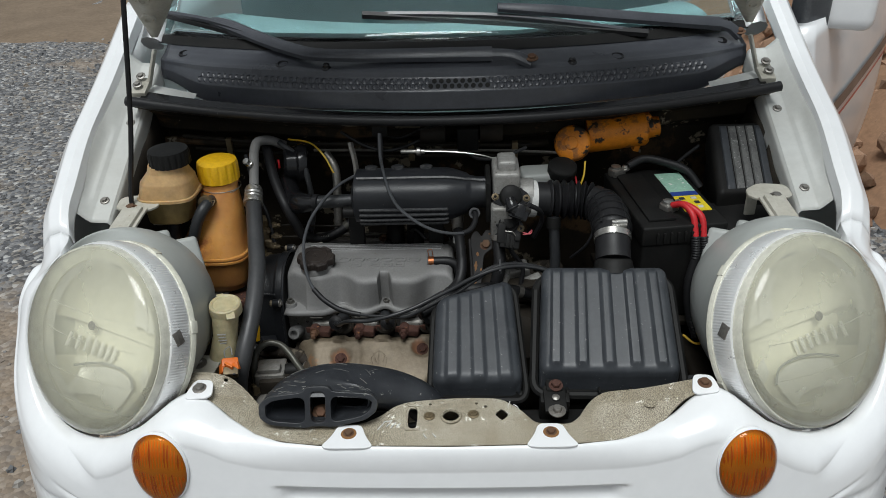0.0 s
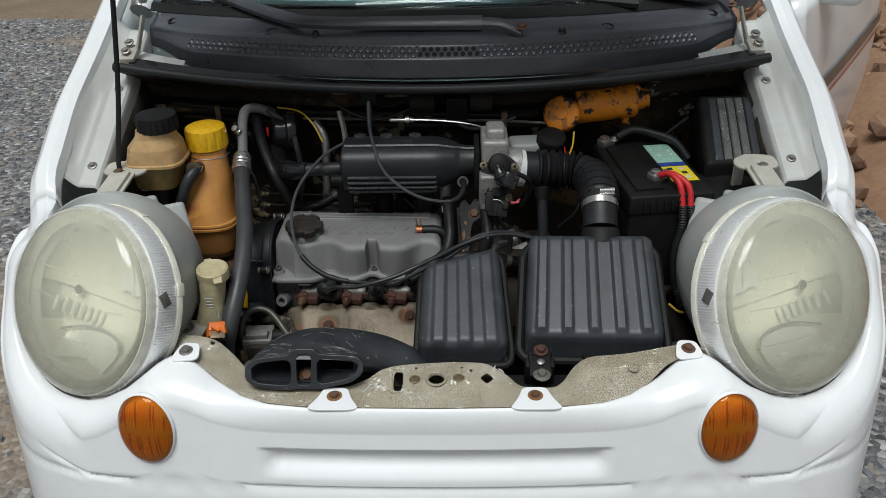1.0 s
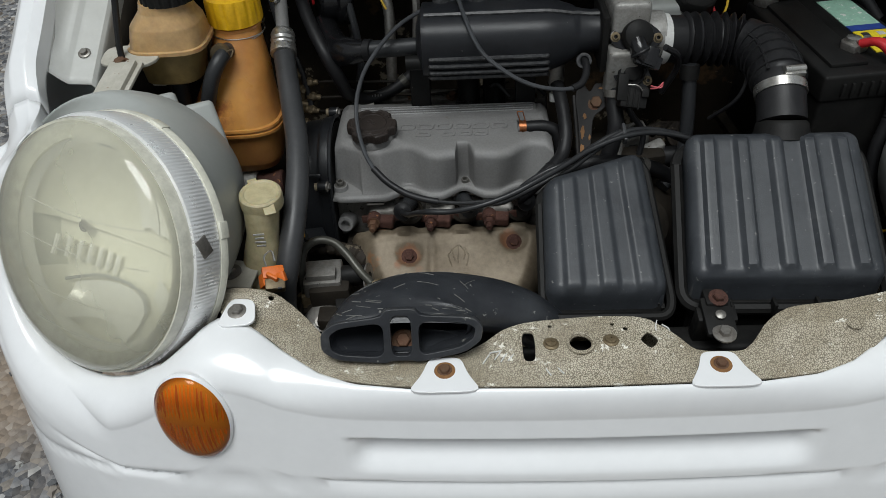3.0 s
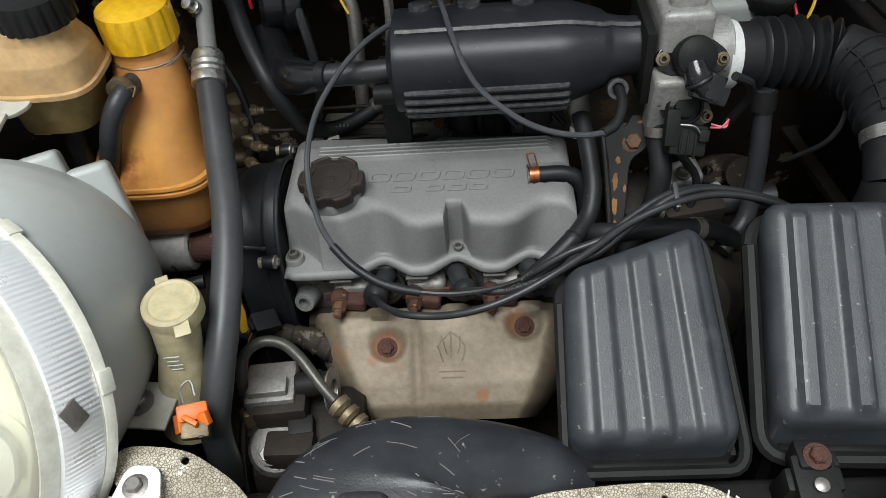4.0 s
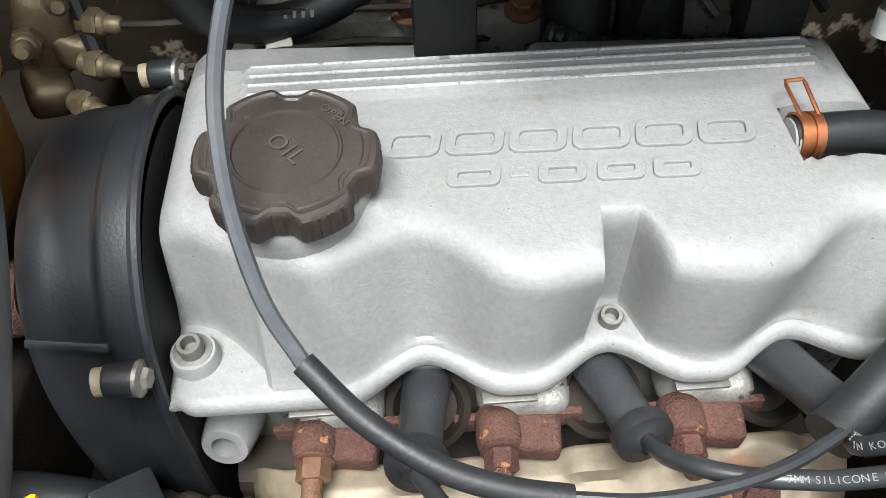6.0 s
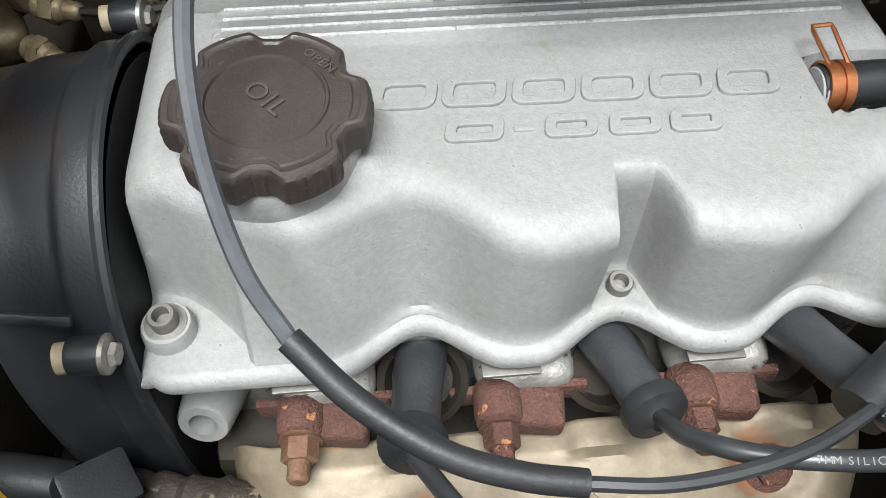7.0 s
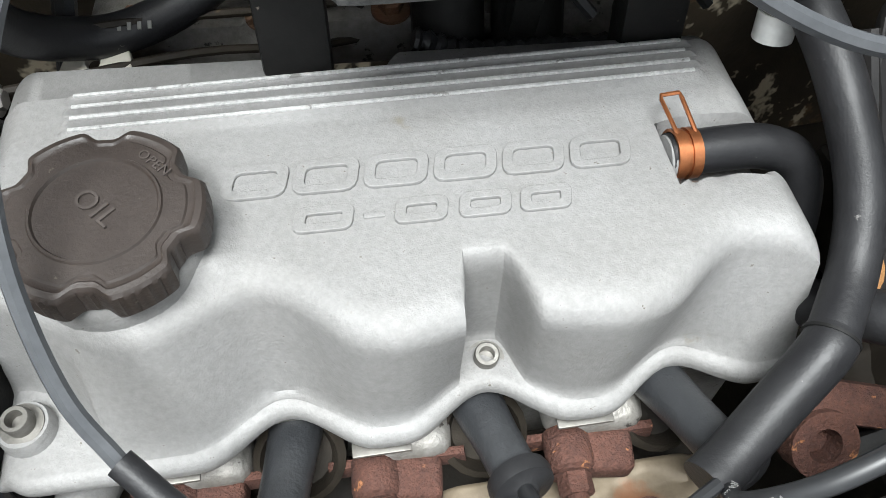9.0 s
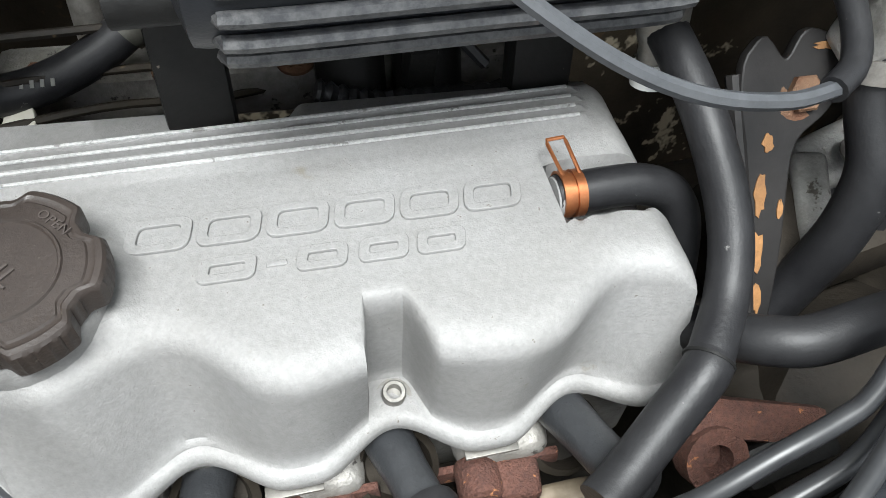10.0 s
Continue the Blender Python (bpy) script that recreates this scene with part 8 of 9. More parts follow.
part("hose_clip", lathe([(0.0099, -0.005), (0.0112, -0.005), (0.0112, 0.005), (0.0099, 0.005)], (-0.215, 1.336, 0.765), (0.75, 0.28, 0.5), 18, caps=False), M_STEELP, hb, "dull steel hose clip")
for k in range(5):
    part("printed_mark", box((0.0018, 0.0035, 0.0006), pose(-0.270 + 0.0045 * k, 1.3125, 0.7545, 35, 0, -4), 0), M_SCUFF, hb)
hs2 = thing("breather_hose", "black rubber breather hose clipped to the rocker cover", "hose", (0.0, 1.2, 0.66))
part("hose", tube([(-0.0445, 1.2040, 0.7535), (-0.02, 1.2040, 0.7545), (-0.004, 1.2035, 0.7535), (0.009, 1.201, 0.7475), (0.0155, 1.195, 0.735), (0.0165, 1.186, 0.715), (0.018, 1.176, 0.68), (0.02, 1.17, 0.64)], 0.0092, n=48, seg=16), M_RUBBER, hs2)
cl_b = lathe([(0.0093, -0.005), (0.0104, -0.005), (0.0104, -0.001), (0.0093, -0.001), (0.0093, 0.001), (0.0104, 0.001), (0.0104, 0.005), (0.0093, 0.005)], (-0.0385, 1.2040, 0.7540), (1, 0, 0), 26, caps=False)
clp = part("spring_clip", cl_b, M_COPPER, hs2, "copper-coloured spring clip")
part("clip_ear", tube([(-0.0420, 1.206, 0.7635), (-0.0455, 1.220, 0.7690), (-0.0452, 1.2220, 0.7695), (-0.0375, 1.2225, 0.7695), (-0.0370, 1.220, 0.7690), (-0.0345, 1.206, 0.7635)], 0.0009, raw=True, seg=6), M_COPPER, clp)
bh = thing("lead_conduit", "thick black rubber conduit sleeve beside the rocker cover", "conduit", (0.0, 1.15, 0.70))
part("conduit", tube([(0.010, 1.300, 0.800), (0.012, 1.262, 0.800), (0.0165, 1.222, 0.789), (0.0195, 1.190, 0.772), (0.0195, 1.168, 0.756), (0.013, 1.148, 0.742), (-0.003, 1.125, 0.7355)], 0.0094, n=48, seg=18), M_RUBBER, bh)
part("boot", tube([(-0.002, 1.1265, 0.7358), (-0.008, 1.120, 0.7338), (-0.028, 1.1065, 0.7215), (-0.047, 1.0935, 0.7145), (-0.058, 1.0865, 0.7125)], [0.0098, 0.0101, 0.0097, 0.0096, 0.0100], n=24, seg=20), M_RUBBER, bh, "rubber end boot")
part("boot_rim", lathe([(0.0094, -0.0012), (0.0106, -0.0006), (0.0106, 0.0006), (0.0094, 0.0012)], (-0.0035, 1.1247, 0.7353), (-0.62, -0.74, -0.22), 22, caps=False), M_BLACKD, bh, "black split line at the boot's end")

# ---- ignition leads ----
def plug_boot(base, tip, lab):
    th_ = thing("plug_lead", lab, "ignition lead", base, group="ignition leads")
    a, b = Vector(base), Vector(tip)
    d = (b - a).normalized()
    part("boot", tube([a, a.lerp(b, 0.5), b], [0.0115, 0.0100, 0.0098], n=10, seg=16), M_HOSE, th_, "grey rubber plug boot")
    part("boot_flange", lathe([(0.009, -0.004), (0.0128, -0.003), (0.0135, 0.0), (0.0128, 0.004), (0.006, 0.006), (0.0045, 0.008), (0, 0.008)], b, d, 22), M_RUBBER, th_)
    return th_


l1 = plug_boot((-0.206, 1.146, 0.668), (-0.212, 1.098, 0.690), "black plug lead looping low over the heat shield")
l2 = plug_boot((-0.128, 1.146, 0.672), (-0.1185, 1.106, 0.684), "black plug lead running over the heat shield")
l3 = plug_boot((-0.050, 1.146, 0.676), (-0.040, 1.096, 0.702), "black plug lead entering the end boot")
L1P = [(-0.213, 1.094, 0.692), (-0.203, 1.076, 0.700), (-0.190, 1.048, 0.724), (-0.172, 1.0255, 0.743), (-0.144, 1.018, 0.748), (-0.1176, 1.0135, 0.756), (-0.0908, 1.0155, 0.763), (-0.0625, 1.0245, 0.769), (-0.034, 1.037, 0.777), (0.004, 1.060, 0.784), (0.041, 1.086, 0.790), (0.088, 1.104, 0.797), (0.135, 1.117, 0.792), (0.19, 1.118, 0.775), (0.24, 1.12, 0.74)]
part("lead", tube(L1P, 0.0037, n=110, seg=10), M_LEAD, l1)
L2P = [(-0.118, 1.102, 0.687), (-0.1165, 1.088, 0.702), (-0.110, 1.0785, 0.713), (-0.0965, 1.0715, 0.7185), (-0.078, 1.067, 0.7225), (-0.0645, 1.0628, 0.7310), (-0.0385, 1.0585, 0.7490), (-0.010, 1.062, 0.764), (0.013, 1.069, 0.771), (0.045, 1.090, 0.783), (0.088, 1.113, 0.797), (0.135, 1.127, 0.790), (0.19, 1.128, 0.77), (0.24, 1.13, 0.735)]
part("lead", tube(L2P, 0.0037, n=110, seg=10), M_LEAD, l2)
L3P = [(-0.040, 1.096, 0.702), (-0.052, 1.083, 0.716), (-0.056, 1.073, 0.733), (-0.040, 1.0695, 0.753), (-0.015, 1.0738, 0.767), (0.0076, 1.0786, 0.773), (0.0215, 1.0835, 0.7766), (0.047, 1.101, 0.785), (0.088, 1.122, 0.793), (0.14, 1.135, 0.783), (0.2, 1.14, 0.75)]
part("lead", tube(L3P, 0.0037, n=90, seg=10), M_LEAD, l3)
clip_b = box((0.005, 0.028, 0.011), pose(0.088, 1.113, 0.7955, 20), 0.002)
solo("lead_clip", clip_b, M_ACHOSE, "grey clip holding the plug leads together", "clip")


def print_on(line, start, text, size, r, facing):
    """Small printed characters set one after another along a lead, on the side that faces up and forward."""
    pts = spline(line, 3000)
    out = bmesh.new()
    run, i = 0.0, 0
    goal = start
    for ch in text:
        step = size * (0.21 if ch in " I-" else 0.40)
        goal += step
        while run < goal and i < len(pts) - 2:
            run += (pts[i + 1] - pts[i]).length
            i += 1
        goal += step
        if ch == " ":
            continue
        t = (pts[min(i + 12, len(pts) - 1)] - pts[max(i - 12, 0)]).normalized()
        z = (Vector(facing) - t * t.dot(Vector(facing))).normalized()
        m = Matrix((t, z.cross(t), z)).transposed().to_4x4()
        m.translation = pts[i] + z * r
        join(out, words(ch, size, m, 0.00012))
    return out


CAM_SIDE = (-0.25, -0.35, 0.9)
part("lead_print", print_on(L2P, 0.066, "7MM SILICONE HI-TENSION CABLE", 0.0036, 0.0037, CAM_SIDE), M_LEADPRINT, l2, "pale printed lettering")
part("lead_print", print_on(L3P, 0.026, "MADE IN KOREA", 0.0036, 0.0037, CAM_SIDE), M_LEADPRINT, l3, "pale printed lettering")

# ---- thin control cables ----
lc = thing("bonnet_cable", "thin black cable looping over the engine with a rubber sleeve", "cable", (-0.2, 1.15, 0.72))
LC = [(-0.120, 1.300, 0.905), (-0.155, 1.284, 0.910), (-0.187, 1.270, 0.902), (-0.213, 1.251, 0.892), (-0.238, 1.232, 0.872), (-0.259, 1.208, 0.848), (-0.269, 1.180, 0.823), (-0.268, 1.150, 0.800), (-0.259, 1.122, 0.776), (-0.247, 1.106, 0.758)]
part("cable", tube(LC, 0.0030, n=70, seg=8), M_CABLE, lc)
part("sleeve", tube([(-0.247, 1.106, 0.758), (-0.228, 1.089, 0.747), (-0.203, 1.074, 0.738), (-0.180, 1.067, 0.733), (-0.160, 1.064, 0.730)], 0.0046, n=24, seg=12), M_RUBBER, lc, "rubber sleeve")
part("cable", tube([(-0.161, 1.064, 0.730), (-0.135, 1.062, 0.728), (-0.108, 1.065, 0.726), (-0.082, 1.072, 0.724), (-0.058, 1.083, 0.7225)], 0.0026, n=24, seg=8), M_LEAD, lc)
cc2 = thing("vacuum_hose", "thin black vacuum hose hanging across the plenum", "hose", (0.0, 1.2, 0.85))
part("hose", tube([(-0.135, 1.335, 0.965), (-0.134, 1.315, 0.935), (-0.131, 1.298, 0.922), (-0.125, 1.262, 0.9235), (-0.117, 1.228, 0.9130), (-0.107, 1.204, 0.8960), (-0.094, 1.190, 0.8790), (-0.076, 1.177, 0.867), (-0.052, 1.164, 0.855), (-0.025, 1.160, 0.844), (0.004, 1.160, 0.838), (0.026, 1.165, 0.836)], 0.0030, n=60, seg=8), M_CABLE, cc2)
part("thick_end", tube([(0.024, 1.1645, 0.836), (0.037, 1.174, 0.838), (0.045, 1.192, 0.843), (0.047, 1.208, 0.847), (0.046, 1.222, 0.848)], 0.0050, n=20, seg=12), M_RUBBER, cc2)
tc_ = thing("throttle_cable", "bright throttle cable running behind the plenum", "cable", (0.0, 1.33, 0.90))
part("wire", tube([(-0.06, 1.325, 0.930), (0.0, 1.32, 0.930), (0.06, 1.305, 0.928), (0.105, 1.275, 0.925)], 0.0016, n=24, seg=6), M_ZINC, tc_)
part("end_fitting", lathe([(0.003, -0.03), (0.004, -0.028), (0.004, 0), (0.008, 0.001), (0.008, 0.008), (0.005, 0.009), (0.005, 0.016), (0, 0.016)], (-0.065, 1.325, 0.930), (1, -0.02, 0), 10), M_ZINC, tc_)
part("rail_wire", tube([(-0.28, 1.405, 0.905), (-0.1, 1.40, 0.903), (0.1, 1.395, 0.90), (0.22, 1.39, 0.895)], 0.003, n=24, seg=6), M_STEEL, tc_, "thin grey pipe")
sd = thing("sensor_drop", "black cable dropping from a connector on the firewall", "cable", (-0.135, 1.36, 0.93))
part("connector", box((0.030, 0.018, 0.026), pose(-0.137, 1.365, 0.962), 0.003), M_BLACKD, sd)
part("cable", tube([(-0.137, 1.360, 0.955), (-0.136, 1.345, 0.93), (-0.134, 1.32, 0.905)], [0.006, 0.006, 0.004], n=14, seg=8), M_RUBBER, sd)

# ---- metal pipe with nuts by the compressor ----
mp = thing("refrigerant_pipe", "bent steel pipe with brass-coloured unions", "pipe", (-0.30, 1.02, 0.62))
part("pipe", tube([(-0.347, 1.005, 0.620), (-0.350, 1.018, 0.650), (-0.346, 1.036, 0.674), (-0.328, 1.046, 0.684), (-0.306, 1.046, 0.680), (-0.288, 1.035, 0.668), (-0.270, 1.015, 0.655), (-0.252, 0.996, 0.647)], 0.0058, n=48, seg=12), M_STEELP, mp)
for i, (c, l) in enumerate((((-0.250, 0.994, 0.646), 0.014), ((-0.240, 0.985, 0.642), 0.012), ((-0.231, 0.977, 0.638), 0.012))):
    part("union", lathe([(0.008, -0.002), (0.0125, 0), (0.0125, l * 0.5), (0.009, l * 0.7), (0.008, l * 0.8)], c, (0.72, -0.62, -0.30), 18), M_BRASS, mp, "pale brass-coloured crimp")
part("union_nut", lathe([(0.012, -0.012), (0.012, 0.004), (0.010, 0.006), (0.007, 0.007)], (-0.347, 1.005, 0.618), (-0.05, 0.3, 1), 6), M_BRASS, mp)
part("union_body", lathe([(0.018, -0.05), (0.018, -0.010), (0.012, -0.008)], (-0.347, 1.003, 0.615), (0, 0.1, 1), 20), M_GRIME, mp)

# ---- orange connector and odd wires ----
oc2 = thing("orange_connector", "orange plastic wiring connector with broken edges", "connector", (-0.360, 0.940, 0.712))
oc2.scale = (0.8, 0.8, 0.8)
oshell = box((0.034, 0.020, 0.016), pose(-0.362, 0.940, 0.7245, 30, 8, 18), 0.004, 2)
box((0.014, 0.022, 0.018), pose(-0.374, 0.930, 0.7175, 35, 25, 30), 0.003, 2, bm=oshell)
box((0.012, 0.016, 0.010), pose(-0.347, 0.932, 0.7235, 50, -20, 5), 0.002, 2, bm=oshell)
box((0.020, 0.006, 0.014), pose(-0.360, 0.926, 0.7275, 10, 12, -25), 0.002, 2, bm=oshell)
part("shell", oshell, M_ORANGEP, oc2)
part("core", box((0.030, 0.018, 0.018), pose(-0.357, 0.922, 0.7150, 25, 8, 12), 0.003), M_BRASS, oc2)
for k in range(3):
    part("socket", box((0.006, 0.003, 0.006), pose(-0.366 + 0.009 * k, 0.9135, 0.7165, 25, 8, 12), 0.001), M_DARKPRINT, oc2)
part("wire_loop", tube([(-0.372, 0.946, 0.728), (-0.376, 0.958, 0.742), (-0.366, 0.968, 0.745), (-0.360, 0.955, 0.735)], 0.0016, n=16, seg=6), M_ZINC, oc2)
solo("dipstick_handle", tube([(-0.354, 1.074, 0.668), (-0.354, 1.080, 0.688), (-0.355, 1.086, 0.708)], [0.004, 0.006, 0.004], n=10, seg=8, squash=0.5), M_YELLOW, "yellow plastic dipstick handle", "dipstick")
cg = thing("grey_connector", "dark grey wiring connector by the timing cover", "connector", (-0.30, 1.085, 0.64))
part("shell", box((0.030, 0.024, 0.020), pose(-0.347, 1.110, 0.6360, 20, 20, 35), 0.003), M_TIMING, cg)
part("latch", box((0.014, 0.010, 0.006), pose(-0.353, 1.100, 0.6445, 20, 20, 35), 0.001), M_BLACKD, cg)
for k in range(3):
    part("wire", tube([(-0.358, 1.106 - 0.004 * k, 0.6315), (-0.368, 1.098 - 0.005 * k, 0.615), (-0.375, 1.086, 0.585)], 0.0016, n=8, seg=6), (M_ORANGEP, M_RUBBER, M_RUBBER)[k], cg)
gw = thing("taped_wire", "black taped wire with a green strand", "wire", (-0.46, 1.13, 0.68))
part("tape", tube([(-0.505, 1.125, 0.700), (-0.470, 1.128, 0.690), (-0.440, 1.132, 0.680), (-0.41, 1.14, 0.678)], [0.007, 0.0075, 0.006, 0.008], n=16, seg=10), M_RUBBER, gw)
part("green_strand", tube([(-0.50, 1.118, 0.694), (-0.47, 1.120, 0.684), (-0.445, 1.124, 0.676), (-0.43, 1.134, 0.684)], 0.0016, n=14, seg=6), M_GWIRE, gw)
for pts, mat_, nm, lb in (
        ([(-0.33, 1.405, 0.93), (-0.285, 1.395, 0.925), (-0.255, 1.375, 0.905), (-0.235, 1.355, 0.875)], M_YWIRE, "loose_wire", "loose yellow-brown wire by the firewall"),
        ([(0.262, 1.33, 0.90), (0.258, 1.31, 0.88), (0.250, 1.30, 0.86), (0.248, 1.29, 0.85)], M_YWIRE, "loose_wire", "loose yellow wire beside the battery"),
        ([(0.236, 1.345, 0.895), (0.243, 1.33, 0.875), (0.246, 1.31, 0.86)], M_RED, "loose_wire", "short red wire behind the intake hose"),
        ([(-0.137, 1.36, 0.955), (-0.10, 1.372, 0.94), (-0.06, 1.375, 0.955), (-0.03, 1.365, 0.965)], M_RUBBER, "loose_wire", "black wire sagging along the firewall"),
        ([(-0.20, 1.38, 0.93), (-0.19, 1.36, 0.88), (-0.195, 1.35, 0.80), (-0.19, 1.35, 0.70)], M_STEEL, "steel_pipe", "thin upright steel pipe behind the plenum")):
    solo(nm, tube(pts, 0.0018 if mat_ is not M_STEEL else 0.006, n=24, seg=6), mat_, lb, "wire" if mat_ is not M_STEEL else "pipe")
up = solo("return_pipe", tube([(-0.255, 1.40, 0.90), (-0.235, 1.38, 0.87), (-0.235, 1.36, 0.80), (-0.24, 1.35, 0.68)], 0.0085, n=24, seg=10), M_STEEL, "grey bent pipe behind the plenum", "pipe")
vt = thing("intake_elbow", "shiny black plastic elbow joined to the plenum", "air duct", (-0.30, 1.31, 0.80))
part("elbow", tube([(-0.255, 1.262, 0.856), (-0.285, 1.275, 0.848), (-0.315, 1.31, 0.838), (-0.335, 1.36, 0.85)], [0.013, 0.020, 0.026, 0.022], n=24, seg=16), M_GLOSSB, vt)
part("collar", lathe([(0.0135, -0.006), (0.0155, -0.005), (0.0155, 0.005), (0.0135, 0.006)], (-0.256, 1.2625, 0.8555), (1, -0.3, 0.1), 20, caps=False), M_RUBBER, vt, "rubber collar")

# ---- battery cables ----
bc = thing("battery_cable", "red battery cables in black split conduit", "cable", (0.44, 1.14, 0.70))
for k, dx in enumerate((0.0, 0.014)):
    part("red_sheath", tube([(0.400, 1.190, 0.872), (0.415 + dx * 0.3, 1.175, 0.880), (0.428 + dx, 1.152, 0.868), (0.432 + dx, 1.135, 0.835)], 0.0058, n=20, seg=10), M_RED, bc)
    line = spline([(0.432 + dx, 1.135, 0.838), (0.433 + dx * 1.2, 1.125, 0.80), (0.424 + dx * 1.4, 1.115, 0.75), (0.428 + dx * 1.6, 1.10, 0.70), (0.44 + dx, 1.08, 0.66)], 70)
    part("conduit", tube(line, [0.0074 + 0.0010 * (i % 2) for i in range(len(line))], raw=True, seg=10), M_RUBBER, bc, "black corrugated conduit")
nb = solo("earth_cable", tube([(0.352, 1.36, 0.875), (0.385, 1.372, 0.885), (0.425, 1.365, 0.880), (0.465, 1.35, 0.868), (0.49, 1.33, 0.84)], 0.0085, n=30, seg=10), M_RUBBER, "black taped battery earth cable", "cable")

# ---- hoses and bracket on the gearbox side ----
bk = thing("plenum_bracket", "black steel bracket with paint worn to orange rust", "bracket", (0.06, 1.2, 0.66))
M_WORNB = pbr("worn_black_bracket", (0.012, 0.0115, 0.0115), (0.022, 0.020, 0.019), rough=0.5, spec=0.3, large=25, fine=150, bump=0.1, spots=(0.40, 0.22, 0.08), spot_scale=48, spot_at=0.64)
bkm = plate(round_loop([(-0.010, -0.062), (0.001, -0.064), (0.007, -0.020), (0.009, 0.026), (0.028, 0.040), (0.034, 0.066), (0.014, 0.074), (0.005, 0.058), (-0.005, 0.072), (-0.015, 0.060), (-0.011, 0.0)], 3), [], -0.002, 0.002, pose(0.0505, 1.190, 0.7465, 52, 0, -4))
tube([(0.040, 1.150, 0.700), (0.0385, 1.188, 0.747), (0.036, 1.226, 0.790)], 0.0035, n=12, seg=8, bm=bkm)
part("strap", bkm, M_WORNB, bk)
wrnd = random.Random(8)
for px_, py_, pw, ph in ((-0.0035, -0.044, 0.0030, 0.008), (-0.0045, -0.022, 0.0034, 0.010), (-0.0040, 0.004, 0.0030, 0.011), (-0.0015, 0.026, 0.0026, 0.005), (0.0055, -0.004, 0.0014, 0.005), (0.024, 0.066, 0.007, 0.0018)):
    ragged = [(px_ + pw * math.cos(q) * wrnd.uniform(0.55, 1.15), py_ + ph * math.sin(q) * wrnd.uniform(0.65, 1.1)) for q in (2 * math.pi * j / 14 for j in range(14))]
    part("worn_patch", plate(ragged, [], 0.0026, 0.0034, pose(0.0505, 1.190, 0.7465, 52, 0, -4)), M_OCHRE, bk, "ochre rust where the paint has worn off")
part("bracket_bolt", hex_bolt((0.066, 1.2165, 0.7835), (0, -0.75, 0.65), 0.0085, 0.006), M_RUSTB, bk, "rust-orange bolt")
ch = thing("coolant_hose", "black coolant hose bending below the throttle body", "hose", (0.08, 1.19, 0.66))
part("hose", tube([(0.088, 1.214, 0.815), (0.089, 1.202, 0.79), (0.091, 1.184, 0.767), (0.087, 1.175, 0.738), (0.079, 1.172, 0.710), (0.068, 1.168, 0.688), (0.058, 1.160, 0.668)], 0.0115, n=30, seg=14), M_RUBBER, ch)
part("hose_clip", lathe([(0.0126, -0.005), (0.0142, -0.005), (0.0142, 0.005), (0.0126, 0.005)], (0.0885, 1.208, 0.803), (0, -0.4, -1), 18, caps=False), M_STEEL, ch, "dull steel hose clip")
hh = thing("cross_hose", "black hose running across the gearbox", "hose", (0.1, 1.14, 0.66))
part("hose", tube([(0.008, 1.150, 0.716), (0.0158, 1.1365, 0.729), (0.024, 1.127, 0.738), (0.038, 1.122, 0.742), (0.065, 1.1245, 0.743), (0.10, 1.132, 0.735), (0.15, 1.150, 0.71), (0.18, 1.16, 0.68)], 0.0105, n=44, seg=16), M_RUBBER, hh)
part("hose_clip", lathe([(0.0106, -0.005), (0.0120, -0.005), (0.0120, 0.005), (0.0106, 0.005)], (0.125, 1.141, 0.724), (0.8, 0.3, -0.4), 20, caps=False), M_STEEL, hh, "dull steel hose clip")
vh = thing("drain_hose", "black hose hanging from the ribbed intake hose", "hose", (0.19, 1.2, 0.68))
part("hose", tube([(0.192, 1.222, 0.835), (0.194, 1.212, 0.80), (0.196, 1.20, 0.75), (0.19, 1.18, 0.70), (0.16, 1.15, 0.68)], 0.0100, n=26, seg=12), M_HOSE, vh)
part("collar", lathe([(0.013, -0.010), (0.0135, 0), (0.013, 0.010)], (0.1925, 1.219, 0.825), (0, 0.3, 1), 18), M_BLACKD, vh)
inj = thing("injector", "grey injector with a pale plastic tip below the plenum", "injector", (0.02, 1.26, 0.77))
part("body", lathe([(0.012, 0.05), (0.012, 0.02), (0.009, 0.012), (0.0075, 0.008), (0.0075, 0), (0, 0)], (0.012, 1.250, 0.780), (0.02, 0.25, 1), 16), M_STEEL, inj)
part("tip", lathe([(0.0085, -0.008), (0.0085, 0.004), (0, 0.004)], (0.012, 1.250, 0.778), (0.02, 0.25, 1), 16), M_PRINT, inj, "white plastic tip")
# harness behind the cover
hn = thing("wiring_harness", "black taped wiring loom with injector plugs behind the engine", "wiring loom", (-0.1, 1.30, 0.73))
hl = spline([(-0.135, 1.292, 0.750), (-0.11, 1.290, 0.742), (-0.08, 1.292, 0.738), (-0.04, 1.290, 0.738), (0.0, 1.285, 0.735)], 60)
part("loom", tube(hl, [0.0052 + 0.0010 * math.sin(i * 1.9) for i in range(len(hl))], raw=True, seg=8), M_RUBBER, hn)
for x in (-0.083, -0.028):
    part("plug", box((0.014, 0.016, 0.030), pose(x, 1.300, 0.755, 15), 0.002), M_BLACKD, hn)
    part("plug_wire", tube([(x, 1.30, 0.768), (x + 0.012, 1.295, 0.775), (x + 0.03, 1.288, 0.758)], 0.003, n=12, seg=6), M_RUBBER, hn)
part("marker", box((0.004, 0.004, 0.008), pose(-0.024, 1.294, 0.773), 0.001), M_ORANGEP, hn)
ir = thing("intake_flange", "grimy cast intake flange behind the engine", "casting", (-0.14, 1.345, 0.70))
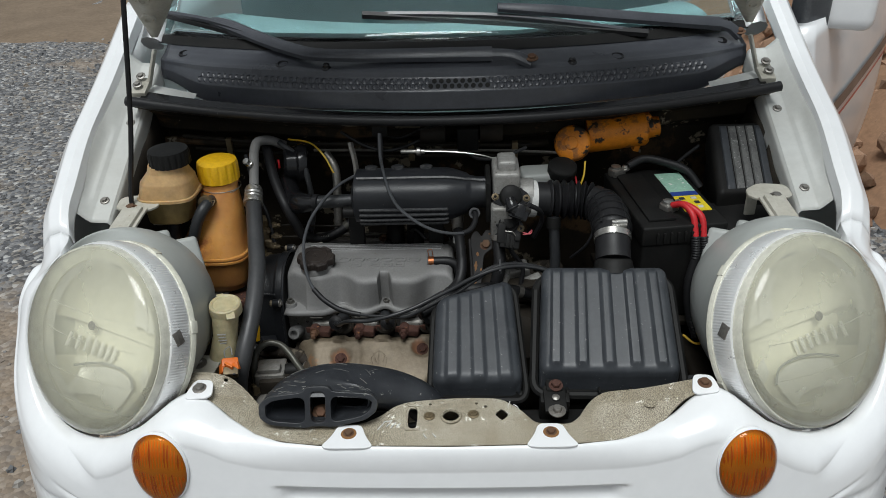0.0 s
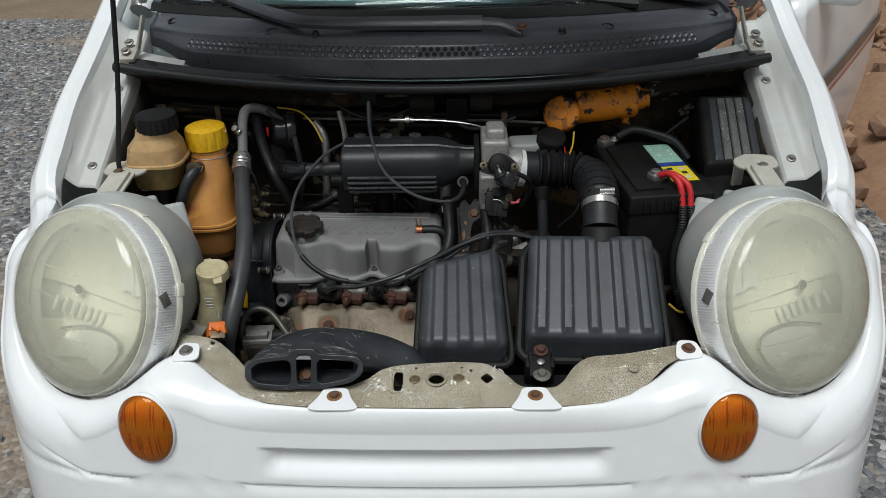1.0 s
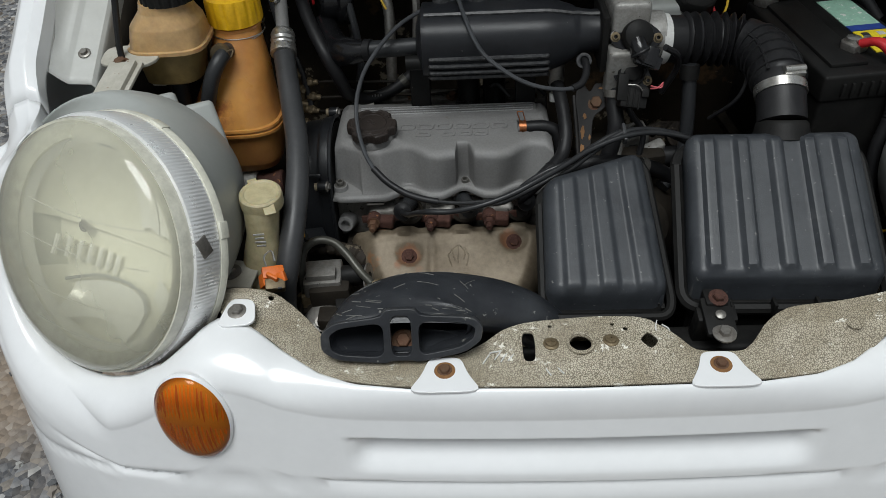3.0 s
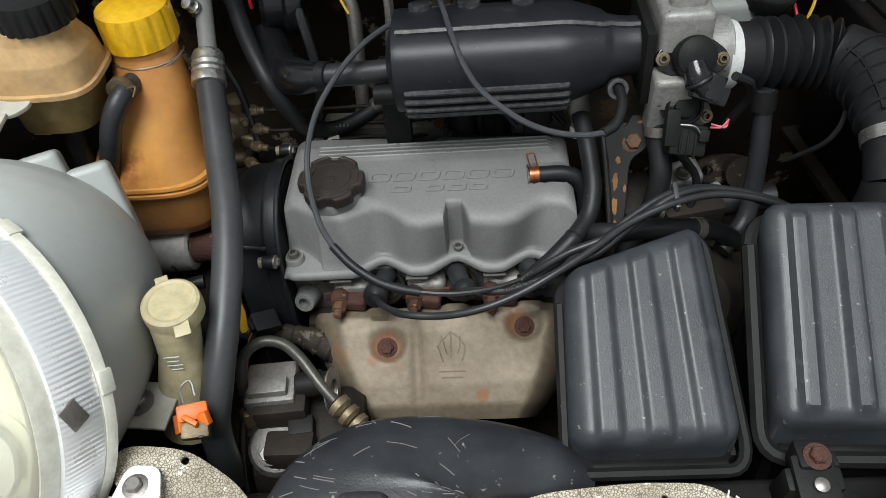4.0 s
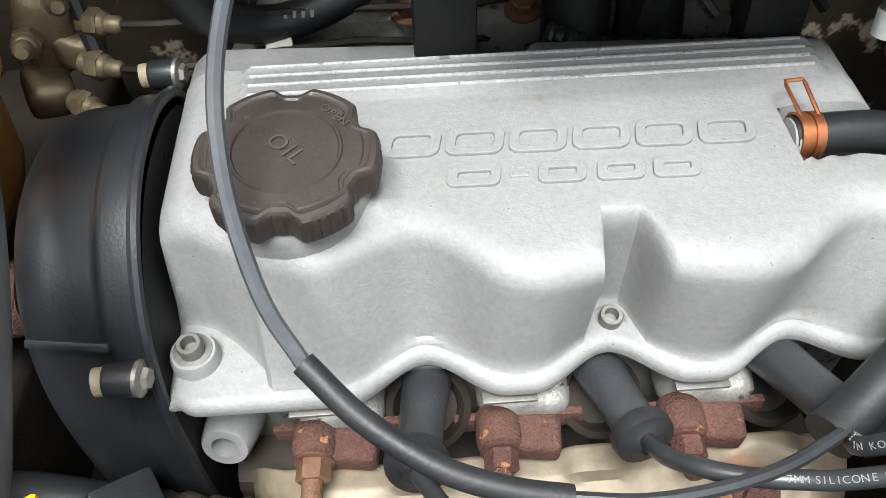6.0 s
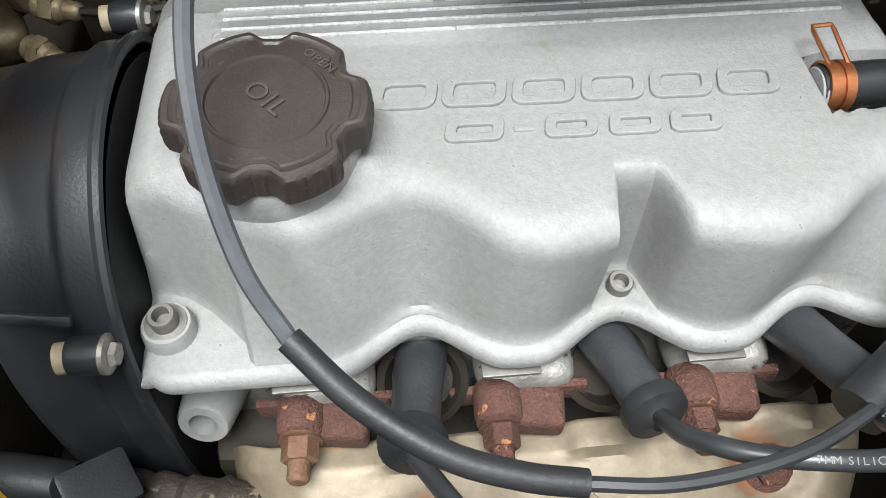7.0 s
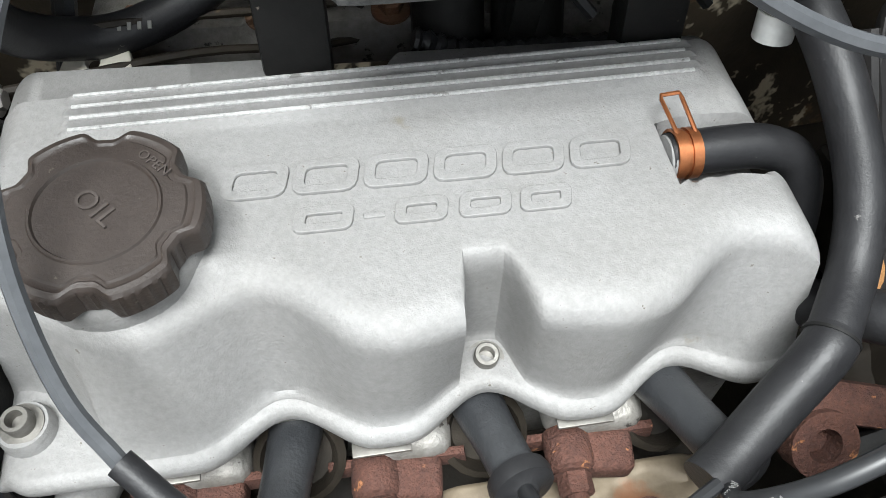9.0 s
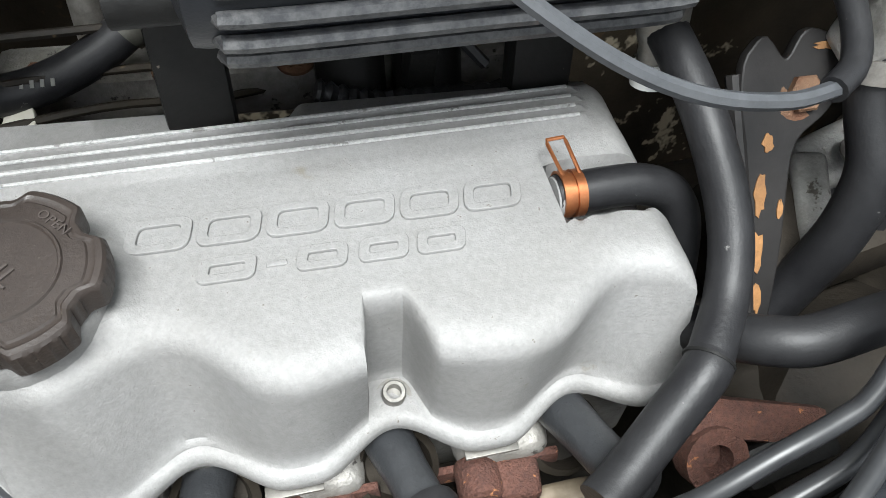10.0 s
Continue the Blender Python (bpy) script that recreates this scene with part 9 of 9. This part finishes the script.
part("casting", box((0.30, 0.035, 0.03), pose(-0.14, 1.345, 0.72, 0, 0, -3), 0.006), M_ALUD, ir)
for k in range(5):
    part("flange_bolt", hex_bolt((-0.265 + 0.062 * k, 1.339 - 0.003 * k, 0.736), (0, -0.1, 1), 0.0065, 0.007), M_RUSTB, ir, "rusty bolt")

# ---- ignition parts on the firewall ----
ig = thing("firewall_relay", "dark relays on a bracket on the firewall", "relay", (0.03, 1.40, 0.90))
part("relay", box((0.042, 0.030, 0.050), pose(0.035, 1.385, 0.935, 10), 0.004), M_BLACKD, ig)
part("motor", lathe([(0.020, 0), (0.021, 0.004), (0.021, 0.045), (0.018, 0.05), (0, 0.05)], (-0.010, 1.395, 0.940), (-1, 0, 0), 20), M_GRIME, ig)
part("motor", lathe([(0.020, 0), (0.021, 0.004), (0.021, 0.040), (0.018, 0.045), (0, 0.045)], (0.060, 1.395, 0.942), (1, 0, 0), 20), M_GRIME, ig)

# ---- pipes and cables along the firewall ----
for pts, r, mat_, nm, lb, cat in (
        ([(-0.56, 1.45, 0.925), (-0.40, 1.425, 0.918), (-0.2, 1.408, 0.915), (0.0, 1.402, 0.912), (0.16, 1.402, 0.908)], 0.0042, M_GRIME, "brake_pipe", "dark steel pipe along the firewall", "pipe"),
        ([(-0.54, 1.455, 0.895), (-0.36, 1.43, 0.890), (-0.15, 1.415, 0.886), (0.05, 1.412, 0.884), (0.26, 1.418, 0.880)], 0.0042, M_GRIME, "brake_pipe", "dark steel pipe along the firewall", "pipe"),
        ([(-0.22, 1.40, 0.945), (-0.17, 1.375, 0.925), (-0.12, 1.37, 0.915), (-0.06, 1.385, 0.93), (-0.02, 1.40, 0.948)], 0.0035, M_RUBBER, "slack_cable", "slack black cable hanging by the firewall", "cable"),
        ([(0.02, 1.395, 0.92), (0.05, 1.36, 0.90), (0.10, 1.345, 0.905), (0.15, 1.36, 0.92)], 0.0035, M_RUBBER, "slack_cable", "slack black cable behind the throttle", "cable"),
        ([(-0.42, 1.40, 0.90), (-0.40, 1.36, 0.84), (-0.375, 1.33, 0.80), (-0.36, 1.30, 0.74)], 0.0045, M_RUBBER, "slack_cable", "black cable dropping beside the brake pipes", "cable"),
        ([(-0.345, 1.39, 0.93), (-0.30, 1.36, 0.905), (-0.285, 1.34, 0.87), (-0.28, 1.33, 0.80), (-0.30, 1.32, 0.72)], 0.0055, M_HOSE, "vacuum_pipe", "grey vacuum hose beside the horn", "hose"),
        ([(0.10, 1.235, 0.80), (0.115, 1.21, 0.77), (0.135, 1.20, 0.74), (0.13, 1.19, 0.70)], 0.0045, M_RUBBER, "sensor_lead", "black sensor lead under the throttle", "cable"),
        ([(0.142, 1.175, 0.885), (0.162, 1.185, 0.868), (0.168, 1.20, 0.84), (0.155, 1.21, 0.80)], 0.0045, M_RUBBER, "sensor_lead", "black sensor lead beside the throttle", "cable"),
        ([(0.225, 1.20, 0.76), (0.25, 1.18, 0.80), (0.262, 1.19, 0.83), (0.255, 1.22, 0.84)], 0.0028, M_RUBBER, "slack_cable", "thin black cable below the intake hose", "cable"),
        ([(0.50, 1.40, 0.90), (0.46, 1.39, 0.87), (0.44, 1.385, 0.84), (0.45, 1.38, 0.78)], 0.0035, M_RUBBER, "slack_cable", "black cable behind the battery", "cable"),
        ([(0.47, 1.06, 0.70), (0.455, 1.05, 0.68), (0.43, 1.045, 0.672), (0.41, 1.06, 0.68)], 0.0022, M_YWIRE, "loose_wire", "loose yellowed wire beside the air box", "wire")):
    solo(nm, tube(pts, r, n=28, seg=8), mat_, lb, cat)
for x, y, z in ((-0.46, 1.432, 0.905), (-0.08, 1.405, 0.899), (0.13, 1.402, 0.896)):
    solo("pipe_clip", box((0.012, 0.012, 0.040), pose(x, y, z), 0.002), M_BRASS, "brown clip holding the firewall pipes", "clip", group="pipe clips")
